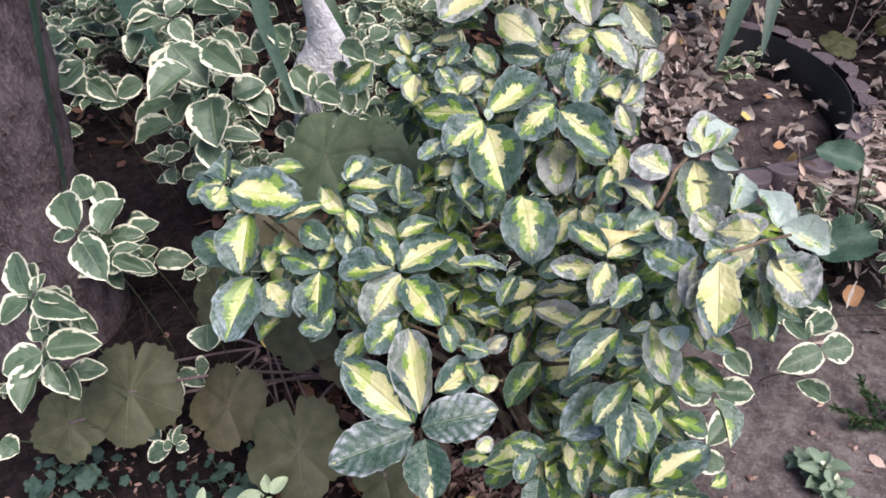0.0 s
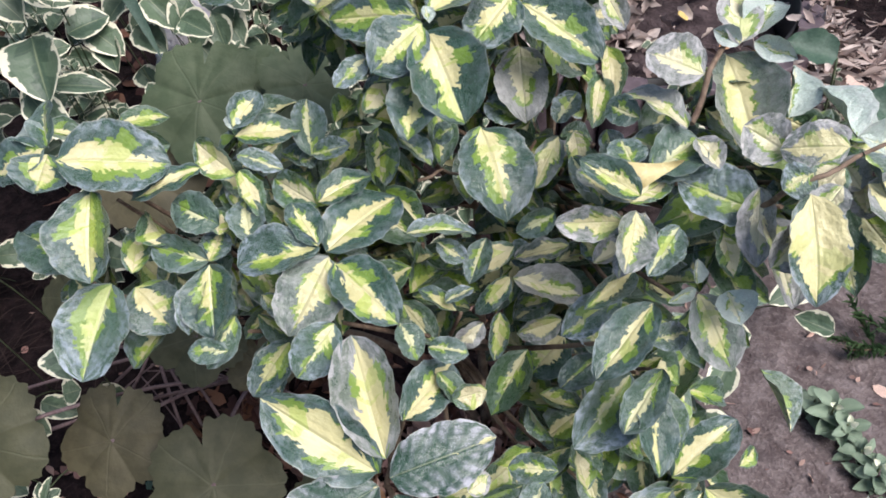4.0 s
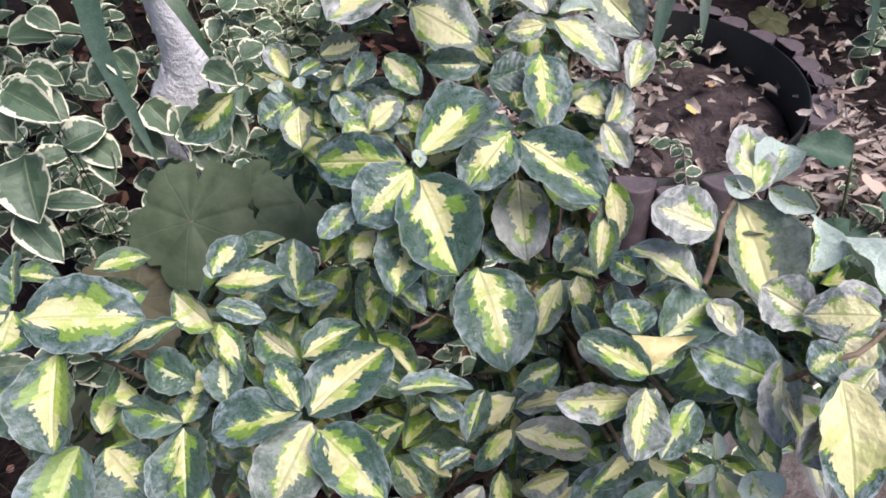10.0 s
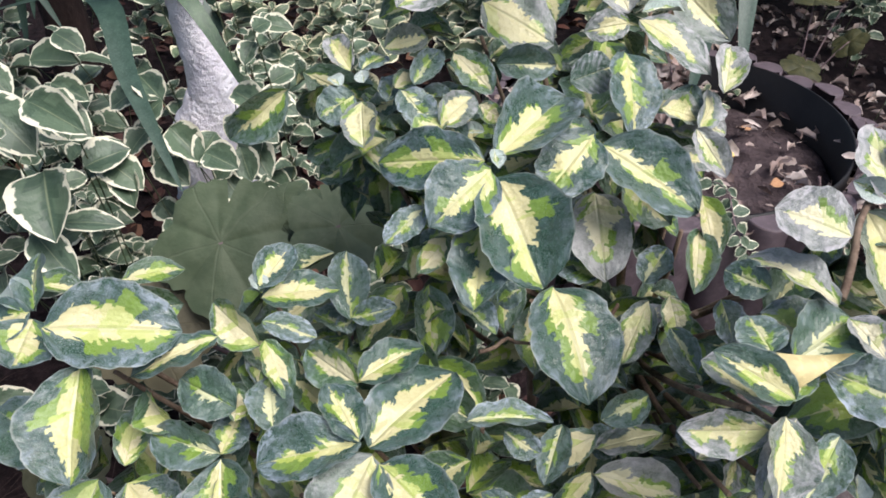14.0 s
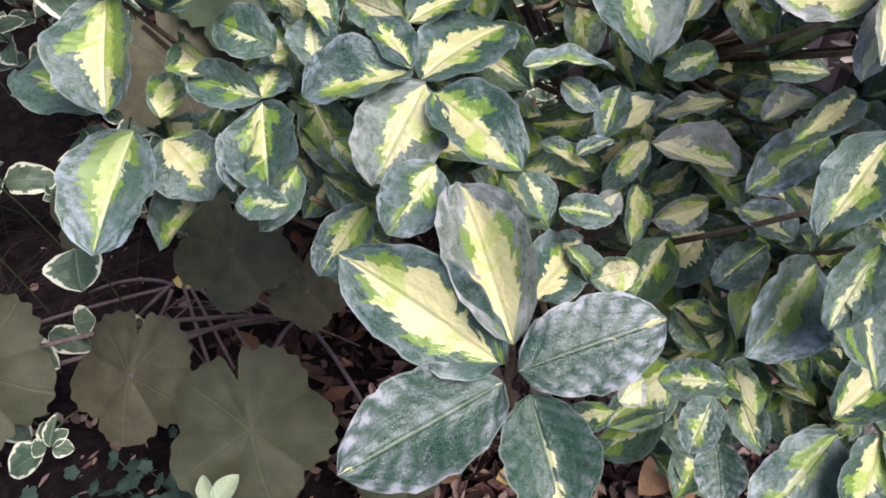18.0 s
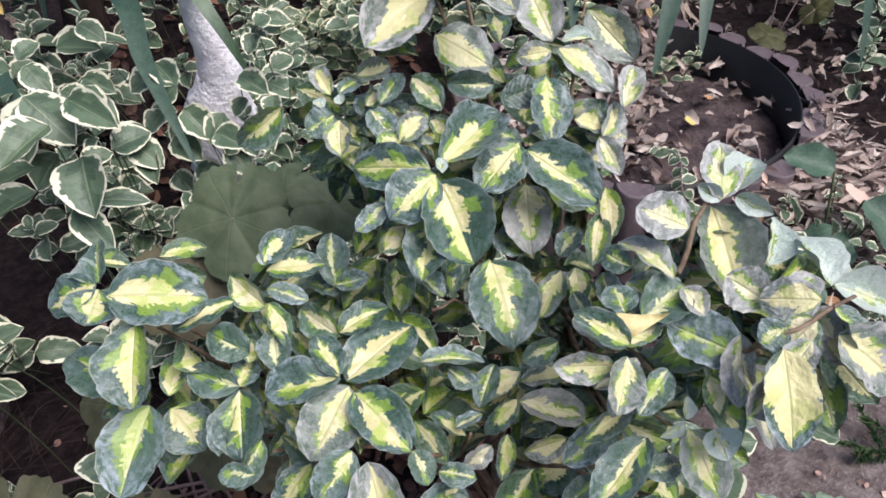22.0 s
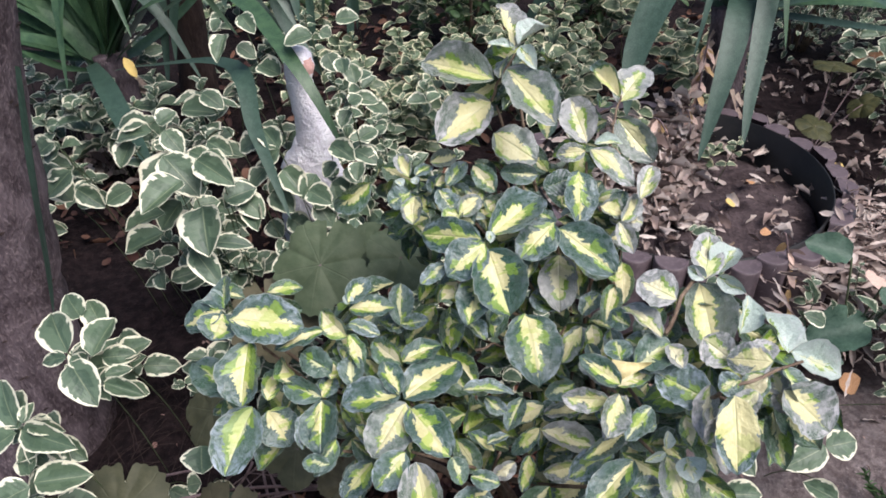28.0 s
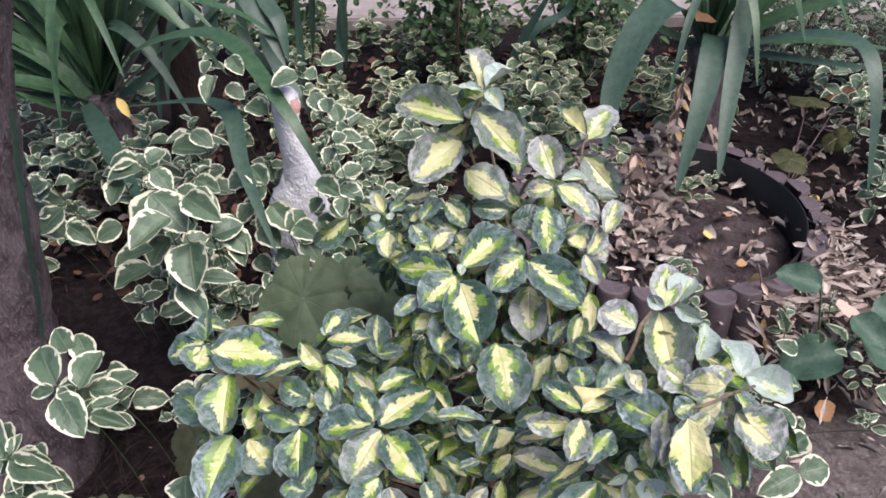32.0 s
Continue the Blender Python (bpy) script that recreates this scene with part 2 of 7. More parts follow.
def earth(name):
    """Pinkish grey trodden soil that gives way to dark humus inside the planted bed, blackened in place of plant shade.
    """
    m = Nodes(name, 0.95, 0.15)
    vec = m.coord("Object")
    px, py, _ = m.split(vec)
    big, mid, small = m.noise(5.0, 4.0, vec), m.noise(38.0, 4.0, vec, 0.65), m.noise(150.0, 3.0, vec, 0.7)
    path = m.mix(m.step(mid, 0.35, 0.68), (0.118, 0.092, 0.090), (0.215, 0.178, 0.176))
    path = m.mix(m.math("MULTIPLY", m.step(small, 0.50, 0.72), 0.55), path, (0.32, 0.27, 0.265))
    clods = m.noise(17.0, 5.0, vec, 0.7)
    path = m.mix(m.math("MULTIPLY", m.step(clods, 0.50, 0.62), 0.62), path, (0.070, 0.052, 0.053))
    # humus tones lowered to near black: shade under the plants, painted in
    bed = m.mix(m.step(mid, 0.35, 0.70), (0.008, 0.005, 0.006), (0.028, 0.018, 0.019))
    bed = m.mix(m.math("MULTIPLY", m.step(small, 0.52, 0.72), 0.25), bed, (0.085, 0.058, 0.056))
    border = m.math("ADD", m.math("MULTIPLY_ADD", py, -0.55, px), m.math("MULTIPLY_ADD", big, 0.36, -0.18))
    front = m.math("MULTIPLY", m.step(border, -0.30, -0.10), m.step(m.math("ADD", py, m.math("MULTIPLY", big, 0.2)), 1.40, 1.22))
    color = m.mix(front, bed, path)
    m.bump(m.math("ADD", m.math("MULTIPLY", mid, 1.3), m.math("MULTIPLY", small, 1.2)), 0.75, 0.008)
    return m.done(color)


def palmate(name, a, b, vein_color):
    """Dull lobed leaf with raised pale veins running from the stalk."""
    m = Nodes(name, 0.6, 0.35)
    u, v, _ = m.split(m.coord("UV"))
    x, y = m.math("MULTIPLY_ADD", u, 2.0, -1.0), m.math("MULTIPLY_ADD", v, 2.0, -1.0)
    r = m.math("SQRT", m.math("ADD", m.math("MULTIPLY", x, x), m.math("MULTIPLY", y, y)))
    ang = m.math("ARCTAN2", x, y)
    wob = m.noise(5.0, 3.0, m.coord("UV"))
    ang = m.math("ADD", ang, m.math("MULTIPLY_ADD", wob, 0.16, -0.08))
    main = m.math("MULTIPLY", m.math("ABSOLUTE", m.math("SINE", m.math("MULTIPLY", ang, 2.5))), r)
    fine = m.math("ABSOLUTE", m.math("SINE", m.math("MULTIPLY_ADD", r, 19.0, m.math("MULTIPLY", m.math("ABSOLUTE", m.math("SINE", m.math("MULTIPLY", ang, 2.5))), 7.0))))
    veins = m.math("MAXIMUM", m.step(main, 0.055, 0.01), m.math("MULTIPLY", m.step(fine, 0.10, 0.0), 0.12))
    tone = m.noise(7.0, 4.0, m.coord("UV"))
    color = m.mix(m.step(tone, 0.35, 0.65), a, b)
    color = m.mix(m.math("MULTIPLY", veins, 0.16), color, vein_color)
    m.bump(m.math("ADD", m.math("MULTIPLY", veins, -0.5), m.math("MULTIPLY", tone, 2.2)), 0.35, 0.003)
    return m.done(color)


def scattered(name, colors, rough=0.75, island=True, spec=0.25):
    """Dry fallen pieces: each takes a tone of its own from a ramp."""
    m = Nodes(name, rough, spec)
    n = m.tree.nodes.new("ShaderNodeValToRGB")
    ramp = n.color_ramp
    for i, c in enumerate(colors):
        e = ramp.elements[i] if i < 2 else ramp.elements.new(0.5)
        e.position, e.color = i / (len(colors) - 1), (*c, 1)
    m.put(n.inputs[0], m.random(island))
    nz = m.noise(60.0, 3.0, m.coord("Object"))
    color = m.mix(m.math("MULTIPLY", m.step(nz, 0.4, 0.7), 0.35), n.outputs[0], (0.16, 0.10, 0.07))
    m.bump(nz, 0.3, 0.002)
    return m.done(color)


LEAF = {
    "y": variegated("leaf_yellow_heart", 0.40, 0.20, 0.38),
    "h": variegated("leaf_frosted_heart", 0.44, 0.14, 0.95, green=(0.085, 0.115, 0.090), grey=(0.46, 0.45, 0.465), cream=(0.57, 0.53, 0.285)),
    "f": variegated("leaf_flame", 0.27, 0.24, 0.42, cream=(0.56, 0.54, 0.24)),
    "g": variegated("leaf_grey_green", 0.15, 0.22, 0.66, cream=(0.50, 0.52, 0.30), green=(0.045, 0.085, 0.055)),
    "u": variegated("leaf_cream", 0.66, 0.26, 0.35, cream=(0.62, 0.57, 0.36), green=(0.05, 0.10, 0.04)),
    "k": variegated("leaf_frosted", 0.36, 0.14, 1.0, cream=(0.66, 0.62, 0.42), green=(0.165, 0.18, 0.165), grey=(0.49, 0.475, 0.485), stripe=0.10),
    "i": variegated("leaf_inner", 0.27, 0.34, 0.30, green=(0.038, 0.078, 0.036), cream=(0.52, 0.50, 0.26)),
    "c": variegated("leaf_all_cream", 0.92, 0.12, 0.5, cream=(0.64, 0.58, 0.29)),
    "s": variegated("leaf_young_silver", 0.10, 0.1, 1.0, cream=(0.56, 0.58, 0.42), green=(0.32, 0.385, 0.345), grey=(0.48, 0.515, 0.50), stripe=0.06),
    # strong stripes here: sheen on the ribbed leaf, put into its colour
    "d": variegated("leaf_dark", -0.25, 0.0, 0.60, green=(0.022, 0.056, 0.034), grey=(0.40, 0.41, 0.46), stripe=0.75),
}
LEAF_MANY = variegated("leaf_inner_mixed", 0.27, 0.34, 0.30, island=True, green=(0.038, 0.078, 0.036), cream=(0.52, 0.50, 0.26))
VINCA, VINCA_MANY = edged("periwinkle_leaf"), edged("periwinkle_leaf_many", island=True)
VINCA_PALE = edged("periwinkle_leaf_pale", green=(0.12, 0.16, 0.09), cream=(0.74, 0.69, 0.48))
VINCA_FADED = edged("periwinkle_leaf_faded", green=(0.12, 0.16, 0.09), cream=(0.74, 0.69, 0.48), island=True)
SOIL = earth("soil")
SOIL_DARK = plain("bed_soil", (0.036, 0.026, 0.028), (0.088, 0.066, 0.069), 14.0, 0.95, 1.0, 0.012, 0.15)
PAVE = plain("concrete", (0.25, 0.21, 0.205), (0.36, 0.31, 0.305), 3.0, 0.85, 0.3, 0.004)
BARK = plain("bark", (0.060, 0.043, 0.050), (0.150, 0.116, 0.130), 16.0, 0.9, 0.9, 0.006, 0.2, (2.2, 2.2, 0.9), (0.30, 0.24, 0.25))
TWIG = plain("twig", (0.10, 0.065, 0.045), (0.22, 0.16, 0.115), 60.0, 0.8, 0.4, 0.001)
STEM = plain("green_stem", (0.055, 0.075, 0.035), (0.10, 0.12, 0.065), 50.0, 0.6, 0.2, 0.001)
BLADE = plain("strap_leaf", (0.026, 0.058, 0.040), (0.044, 0.084, 0.060), 7.0, 0.45, 0.25, 0.0010, 0.45, (9, 9, 0.6), (0.09, 0.14, 0.115))
BLADE_GREEN = plain("spear_leaf", (0.026, 0.066, 0.032), (0.054, 0.108, 0.050), 7.0, 0.42, 0.25, 0.0010, 0.45, (9, 9, 0.6), (0.10, 0.16, 0.085))
VINE = palmate("vine_leaf", (0.058, 0.060, 0.032), (0.080, 0.080, 0.044), (0.15, 0.16, 0.10))
VINE_GREEN = palmate("vine_leaf_greener", (0.076, 0.104, 0.056), (0.102, 0.130, 0.074), (0.15, 0.17, 0.11))
VINE_DULL = palmate("vine_leaf_brownish", (0.080, 0.071, 0.041), (0.106, 0.094, 0.054), (0.150, 0.135, 0.085))
BLUEGREEN = plain("small_weed_leaf", (0.024, 0.054, 0.044), (0.055, 0.095, 0.074), 30.0, 0.55, 0.3, 0.001)
BROAD = plain("broad_leaf", (0.036, 0.078, 0.052), (0.074, 0.128, 0.090), 14.0, 0.45, 0.3, 0.002, 0.45)
DARKLEAF = plain("dark_bush_leaf", (0.022, 0.050, 0.020), (0.060, 0.105, 0.040), 20.0, 0.5, 0.2, 0.001)
PLASTER = plain("white_plaster", (0.84, 0.79, 0.86), (0.93, 0.90, 0.94), 22.0, 0.8, 1.0, 0.007, 0.3, third=(0.90, 0.88, 0.90))
PLUM = plain("plum_plastic", (0.080, 0.058, 0.066), (0.125, 0.095, 0.106), 12.0, 0.55, 0.2, 0.001, 0.4)
DARKBARK = plain("dark_bark", (0.020, 0.014, 0.013), (0.060, 0.040, 0.036), 9.0, 0.9, 0.8, 0.006, 0.2, (2.2, 2.2, 0.9))
BLACK = plain("black_plastic", (0.004, 0.004, 0.005), (0.010, 0.009, 0.010), 12.0, 0.5, 0.2, 0.001, 0.4)
CHAFF = scattered("dry_narrow_leaves", [(0.30, 0.22, 0.20), (0.52, 0.42, 0.38), (0.17, 0.12, 0.11), (0.66, 0.57, 0.52), (0.34, 0.22, 0.17), (0.24, 0.18, 0.17), (0.12, 0.085, 0.08)])
TANS = scattered("papery_tan_leaves", [(0.24, 0.13, 0.115), (0.37, 0.215, 0.185), (0.10, 0.050, 0.05), (0.52, 0.35, 0.29), (0.17, 0.085, 0.085), (0.36, 0.20, 0.13), (0.13, 0.075, 0.08), (0.28, 0.18, 0.16)])
BROWN = scattered("dry_brown_leaves", [(0.14, 0.055, 0.040), (0.25, 0.13, 0.085), (0.075, 0.034, 0.030), (0.34, 0.20, 0.13), (0.15, 0.070, 0.062), (0.055, 0.028, 0.028)])
TAN = plain("tan_dry_leaf", (0.46, 0.29, 0.14), (0.60, 0.42, 0.22), 30.0, 0.7, 0.4, 0.002)
ORANGE = plain("orange_dry_leaf", (0.40, 0.20, 0.10), (0.56, 0.32, 0.17), 30.0, 0.7, 0.4, 0.002)
PINKISH = plain("pink_beige_dry_leaf", (0.55, 0.38, 0.32), (0.68, 0.50, 0.42), 30.0, 0.7, 0.4, 0.002)
YELLOWED = plain("yellow_dry_leaf", (0.62, 0.42, 0.12), (0.74, 0.56, 0.22), 30.0, 0.7, 0.4, 0.002)
STALK = plain("dry_stalk", (0.12, 0.080, 0.085), (0.21, 0.15, 0.155), 40.0, 0.8, 0.4, 0.001)
PALE = plain("pale_seedling_leaf", (0.26, 0.36, 0.15), (0.58, 0.62, 0.48), 30.0, 0.5, 0.2, 0.001)
WEEDY = plain("weed_leaf", (0.13, 0.20, 0.13), (0.24, 0.31, 0.22), 40.0, 0.55, 0.2, 0.001, third=(0.45, 0.50, 0.40))
FOLD = plain("pale_yellow_leaf_face", (0.56, 0.46, 0.20), (0.66, 0.56, 0.29), 40.0, 0.55, 0.25, 0.001)
TUFT = edged("white_edged_leaf", green=(0.26, 0.31, 0.24), cream=(0.84, 0.83, 0.74))
NEEDLE = plain("needle_leaf", (0.035, 0.075, 0.030), (0.085, 0.145, 0.060), 30.0, 0.5, 0.2, 0.001)
OLDBLADE = plain("old_dry_blade", (0.24, 0.17, 0.135), (0.42, 0.33, 0.27), 30.0, 0.75, 0.4, 0.002)
BUD = plain("pale_bud", (0.62, 0.66, 0.46), (0.78, 0.78, 0.62), 60.0, 0.6, 0.2, 0.001)
OLIVE = palmate("yellowing_lobed_leaf", (0.036, 0.040, 0.014), (0.066, 0.064, 0.022), (0.10, 0.10, 0.045))
RUSTY = palmate("rusty_lobed_leaf", (0.13, 0.060, 0.025), (0.19, 0.095, 0.04), (0.22, 0.13, 0.07))


# ---- builders ----
def part(name, mesh, material, parent=None, label="", matrix=None):
    """One mesh object, from a bmesh or a mesh, under a thing or a part."""
    if isinstance(mesh, bmesh.types.BMesh):
        data = bpy.data.meshes.new(name)
        mesh.to_mesh(data)
        mesh.free()
    else:
        data = mesh
    if material is not None and not data.materials:
        data.materials.append(material)
    ob = new(name, data)
    if parent is not None:
        ob.parent = parent
    if matrix is not None:
        ob.matrix_basis = matrix
    if label:
        ob["label"] = label
    return ob


def raw(name, verts, faces, material, uvs=None, smooth=True):
    data = bpy.data.meshes.new(name)
    data.from_pydata(verts, [], faces)
    if uvs is not None:
        layer = data.uv_layers.new(name="UVMap")
        idx = np.zeros(len(data.loops), dtype=np.int32)
        data.loops.foreach_get("vertex_index", idx)
        layer.data.foreach_set("uv", np.asarray(uvs, dtype=np.float32)[idx].ravel())
    if smooth:
        data.polygons.foreach_set("use_smooth", [True] * len(data.polygons))
    data.materials.append(material)
    return data


def leaf_shape(rows=9, cols=6, widest=0.45, point=1.25, base=0.75, cup=0.16, droop=0.22, ripple=0.02, twist=0.0, seed=0):
    """Verts, faces and UVs of a unit leaf: y from 0 (stalk) to 1 (tip), x across, z up, half-width 0.5 at most."""
    rng = random.Random(seed)
    ph = [rng.uniform(0, 6.28) for _ in range(4)]
    verts, uvs, faces = [], [], []
    for i in range(rows + 1):
        v = i / rows
        r = (widest - v) / widest if v < widest else (v - widest) / (1 - widest)
        w = 0.5 * max(0.0, 1 - r ** 2.0) ** (base if v < widest else 1 / point)
        w = max(w, 0.012)
        for j in range(cols + 1):
            u = j / cols * 2 - 1
            a = twist * v
            x = u * w * (1 + 0.03 * math.sin(9 * v + ph[0] + u) + (0.030 * math.sin(31 * v + ph[3] + 2 * u) + 0.018 * math.sin(53 * v + ph[1]) if abs(u) > 0.9 else 0))
            z = cup * abs(u) ** 1.4 * w * 2 * (0.6 + 0.4 * math.sin(v * 3)) - droop * v * v
            z += ripple * abs(u) ** 2 * math.sin(v * 15 + ph[1] + (2.2 if u > 0 else 0)) + 0.5 * ripple * math.sin(4 * v + ph[2])
            verts.append((x * math.cos(a) - z * math.sin(a) * 0.3, v - 0.06 * droop * v, z * math.cos(a) + x * math.sin(a)))
            uvs.append((0.5 + u / 2, v))
    for i in range(rows):
        for j in range(cols):
            k = i * (cols + 1) + j
            faces.append((k, k + 1, k + cols + 2, k + cols + 1))
    return np.array(verts), faces, np.array(uvs)


def aim(base, tip, up, width, twist=0.0):
    """Matrix that lays a unit leaf from base to tip, its face towards up."""
    base, tip = Vector(base), Vector(tip)
    y = tip - base
    length = max(y.length, 1e-4)
    y.normalize()
    z = Vector(up)
    z = z - y * z.dot(y)
    if z.length < 1e-3:
        z = Vector((0.3, -0.5, 0.8)) - y * Vector((0.3, -0.5, 0.8)).dot(y)
    z.normalize()
    x = y.cross(z)
    m = Matrix((x, y, z)).transposed().to_4x4()
    m = Matrix.Translation(base) @ m @ Matrix.Rotation(radians(twist), 4, "Y") @ Matrix.Diagonal((width, length, length, 1))
    return m


class Many:
    """Collects many small leaves into one mesh."""

    def __init__(self):
        self.v, self.f, self.uv, self.n = [], [], [], 0

    def add(self, shape, m):
        verts, faces, uvs = shape
        a = np.array(m)
        self.v.append(verts @ a[:3, :3].T + a[:3, 3])
        self.f.extend([tuple(i + self.n for i in f) for f in faces])
        self.uv.append(uvs)
        self.n += len(verts)

    def make(self, name, material, parent=None, label=""):
        data = raw(name, np.concatenate(self.v).tolist(), self.f, material, np.concatenate(self.uv))
        return part(name, data, None, parent, label)


def tube(points, radii, sides=7, close=True):
    """A bmesh tube through points."""
    bm = bmesh.new()
    pts = [Vector(p) for p in points]
    rings = []
    for i, p in enumerate(pts):
        d = (pts[min(i + 1, len(pts) - 1)] - pts[max(i - 1, 0)]).normalized()
        a = d.cross(Vector((0.31, 0.17, 0.93)))
        if a.length < 0.1:
            a = d.cross(Vector((1, 0, 0)))
        a.normalize()
        b = d.cross(a)
        r = radii[i] if hasattr(radii, "__len__") else radii
        rings.append([bm.verts.new(p + (a * math.cos(t) + b * math.sin(t)) * r) for t in (2 * math.pi * k / sides for k in range(sides))])
    for r0, r1 in zip(rings, rings[1:]):
        for k in range(sides):
            bm.faces.new((r0[k], r0[(k + 1) % sides], r1[(k + 1) % sides], r1[k])).smooth = True
    if close:
        bm.faces.new(rings[0][::-1])
        bm.faces.new(rings[-1])
    return bm


def curve(a, b, c, n=8):
    """Points of a quadratic arc from a over b to c."""
    a, b, c = Vector(a), Vector(b), Vector(c)
    return [a * (1 - t) ** 2 + b * 2 * t * (1 - t) + c * t * t for t in (i / n for i in range(n + 1))]


def blade_mesh(name, pts, width, material, fold=0.10, up=(0, -0.3, 1), start=0.55):
    """A long strap leaf along points: widest at a third, pointed at the tip, folded along its midrib."""
    pts = [Vector(p) for p in pts]
    n = len(pts)
    bm = bmesh.new()
    rows = []
    for i, p in enumerate(pts):
        t = i / (n - 1)
        d = (pts[min(i + 1, n - 1)] - pts[max(i - 1, 0)]).normalized()
        x = d.cross(Vector(up))
        if x.length < 0.05:
            x = d.cross(Vector((0, 1, 0)))
        x.normalize()
        z = x.cross(d)
        w = width * 0.5 * (start + (1 - start) * min(1, t / (0.3 if start > 0.3 else 0.55)) ** (1 if start > 0.3 else 3)) * (1 - max(0, (t - 0.45) / 0.55) ** 1.8) + 0.0006
        rows.append([bm.verts.new(p + x * (u * w) + z * (fold * abs(u) * w)) for u in (-1, -0.5, 0, 0.5, 1)])
    for r0, r1 in zip(rows, rows[1:]):
        for k in range(4):
            bm.faces.new((r0[k], r0[k + 1], r1[k + 1], r1[k])).smooth = True
    return bm


# ---- ground ----
def lump(x, y, scale, amp):
    return amp * noise.noise(Vector((x * scale, y * scale, 0.3)))


def ground_height(x, y):
    near = max(0.0, 1 - math.hypot(x - 0.1, y - 1.2) / 3.5)
    return (lump(x, y, 3.0, 0.02) + lump(x, y, 13.0, 0.007) + lump(x, y, 47.0, 0.003)) * near


def soil_sheet():
    """Ground sheet with fine cells near the plants and wide ones towards the horizon."""
    def steps(lo, hi, fine, far):
        s = [lo + fine * i for i in range(int((hi - lo) / fine) + 1)]
        d, a, b = fine, s[0], s[-1]
        left, right = [], []
        while b < far:
            d *= 1.5
            a, b = a - d, b + d
            left.append(a)
            right.append(b)
        return left[::-1] + s + right
    xs, ys = steps(-1.3, 1.3, 0.018, 300), steps(0.3, 2.6, 0.018, 300)
    verts = [(x, y, ground_height(x, y)) for y in ys for x in xs]
    n = len(xs)
    faces = [(j * n + i, j * n + i + 1, j * n + n + i + 1, j * n + n + i) for j in range(len(ys) - 1) for i in range(n - 1)]
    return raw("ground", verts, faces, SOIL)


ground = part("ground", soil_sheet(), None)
tagged(ground, "bare grey-brown garden soil with fine crumbs", "ground", kind="structure")

# pale paving behind the bed
bm = bmesh.new()
bmesh.ops.create_cube(bm, size=1, matrix=pose(0, 5.0, 0.015) @ Matrix.Diagonal((14, 3.0, 0.07, 1)))
bmesh.ops.bevel(bm, geom=bm.edges[:], offset=0.008, segments=2, affect="EDGES")
pave = part("pavement", bm, PAVE)
tagged(pave, "pale pinkish grey concrete path behind the flower bed", "pavement", kind="structure")


# ---- raised ring bed with log edging ----
RING, RADIUS, BED = Vector((0.42, 1.635, 0)), 0.325, 0.125


def bed_mesh():
    verts, faces, rings, segs = [(RING.x, RING.y, BED + 0.01)], [], 22, 56
    for r in range(1, rings + 1):
        for k in range(segs):
            a = 2 * math.pi * k / segs
            d = (RADIUS - 0.012) * r / rings
            x, y = RING.x + d * math.cos(a), RING.y + d * math.sin(a)
            verts.append((x, y, BED + lump(x, y, 9, 0.014) + lump(x, y, 40, 0.006) - 0.02 * (r / rings) ** 6))
    for k in range(segs):
        faces.append((0, 1 + k, 1 + (k + 1) % segs))
    for r in range(rings - 1):
        for k in range(segs):
            a, b = 1 + r * segs + k, 1 + r * segs + (k + 1) % segs
            faces.append((a, a + segs, b + segs, b))
    low = len(verts)
    for k in range(segs):
        a = 2 * math.pi * k / segs
        verts.append((RING.x + (RADIUS - 0.012) * math.cos(a), RING.y + (RADIUS - 0.012) * math.sin(a), -0.03))
    first = 1 + (rings - 1) * segs
    for k in range(segs):
        faces.append((first + k, low + k, low + (k + 1) % segs, first + (k + 1) % segs))
    return raw("bed_soil", verts, faces, SOIL_DARK)


bed = part("bed_soil", bed_mesh(), None)
tagged(bed, "dark raised soil inside a ring of edging", "soil", kind="structure")

edging = new("garden_edging")
edging.location = (RING.x, RING.y, 0)
tagged(edging, "plum-brown plastic log edging standing in a ring round raised soil", "garden edging")


def log_mesh():
    """Half-round log: flat top with a worn rim, rounded outer face, flat back."""
    bm = bmesh.new()
    segs, r, h = 12, 0.033, 0.206
    rings = []
    for k in range(segs + 1):
        a = -math.pi / 2 + math.pi * k / segs
        c, d = math.cos(a), math.sin(a)
        rings.append([bm.verts.new((q * r * c * 1.15, q * r * d, z)) for q, z in ((0.97, -0.05), (1.0, 0.10), (1.0, h - 0.004), (0.95, h), (0.80, h - 0.001))])
    back = [bm.verts.new((-0.004, -0.80 * r, h - 0.001)), bm.verts.new((-0.004, 0.80 * r, h - 0.001))]
    for a, b in zip(rings, rings[1:]):
        for q in range(4):
            bm.faces.new((a[q], b[q], b[q + 1], a[q + 1])).smooth = q < 3
    bm.faces.new([ring[4] for ring in rings] + back[::-1])
    return bm


def back_mesh(count):
    bm = bmesh.new()
    segs, r = 80, RADIUS - 0.002
    rows = [[bm.verts.new((q * math.cos(t), q * math.sin(t), z)) for t in (2 * math.pi * k / segs for k in range(segs))]
            for q, z in ((r, -0.05), (r, 0.204), (r - 0.004, 0.204), (r - 0.004, -0.05))]
    for a, b in zip(rows, rows[1:]):
        for k in range(segs):
            bm.faces.new((a[k], a[(k + 1) % segs], b[(k + 1) % segs], b[k])).smooth = True
    return bm


part("inner_wall", back_mesh(80), BLACK, edging, "black inner plastic face")
LOGS = 31
log_data = None
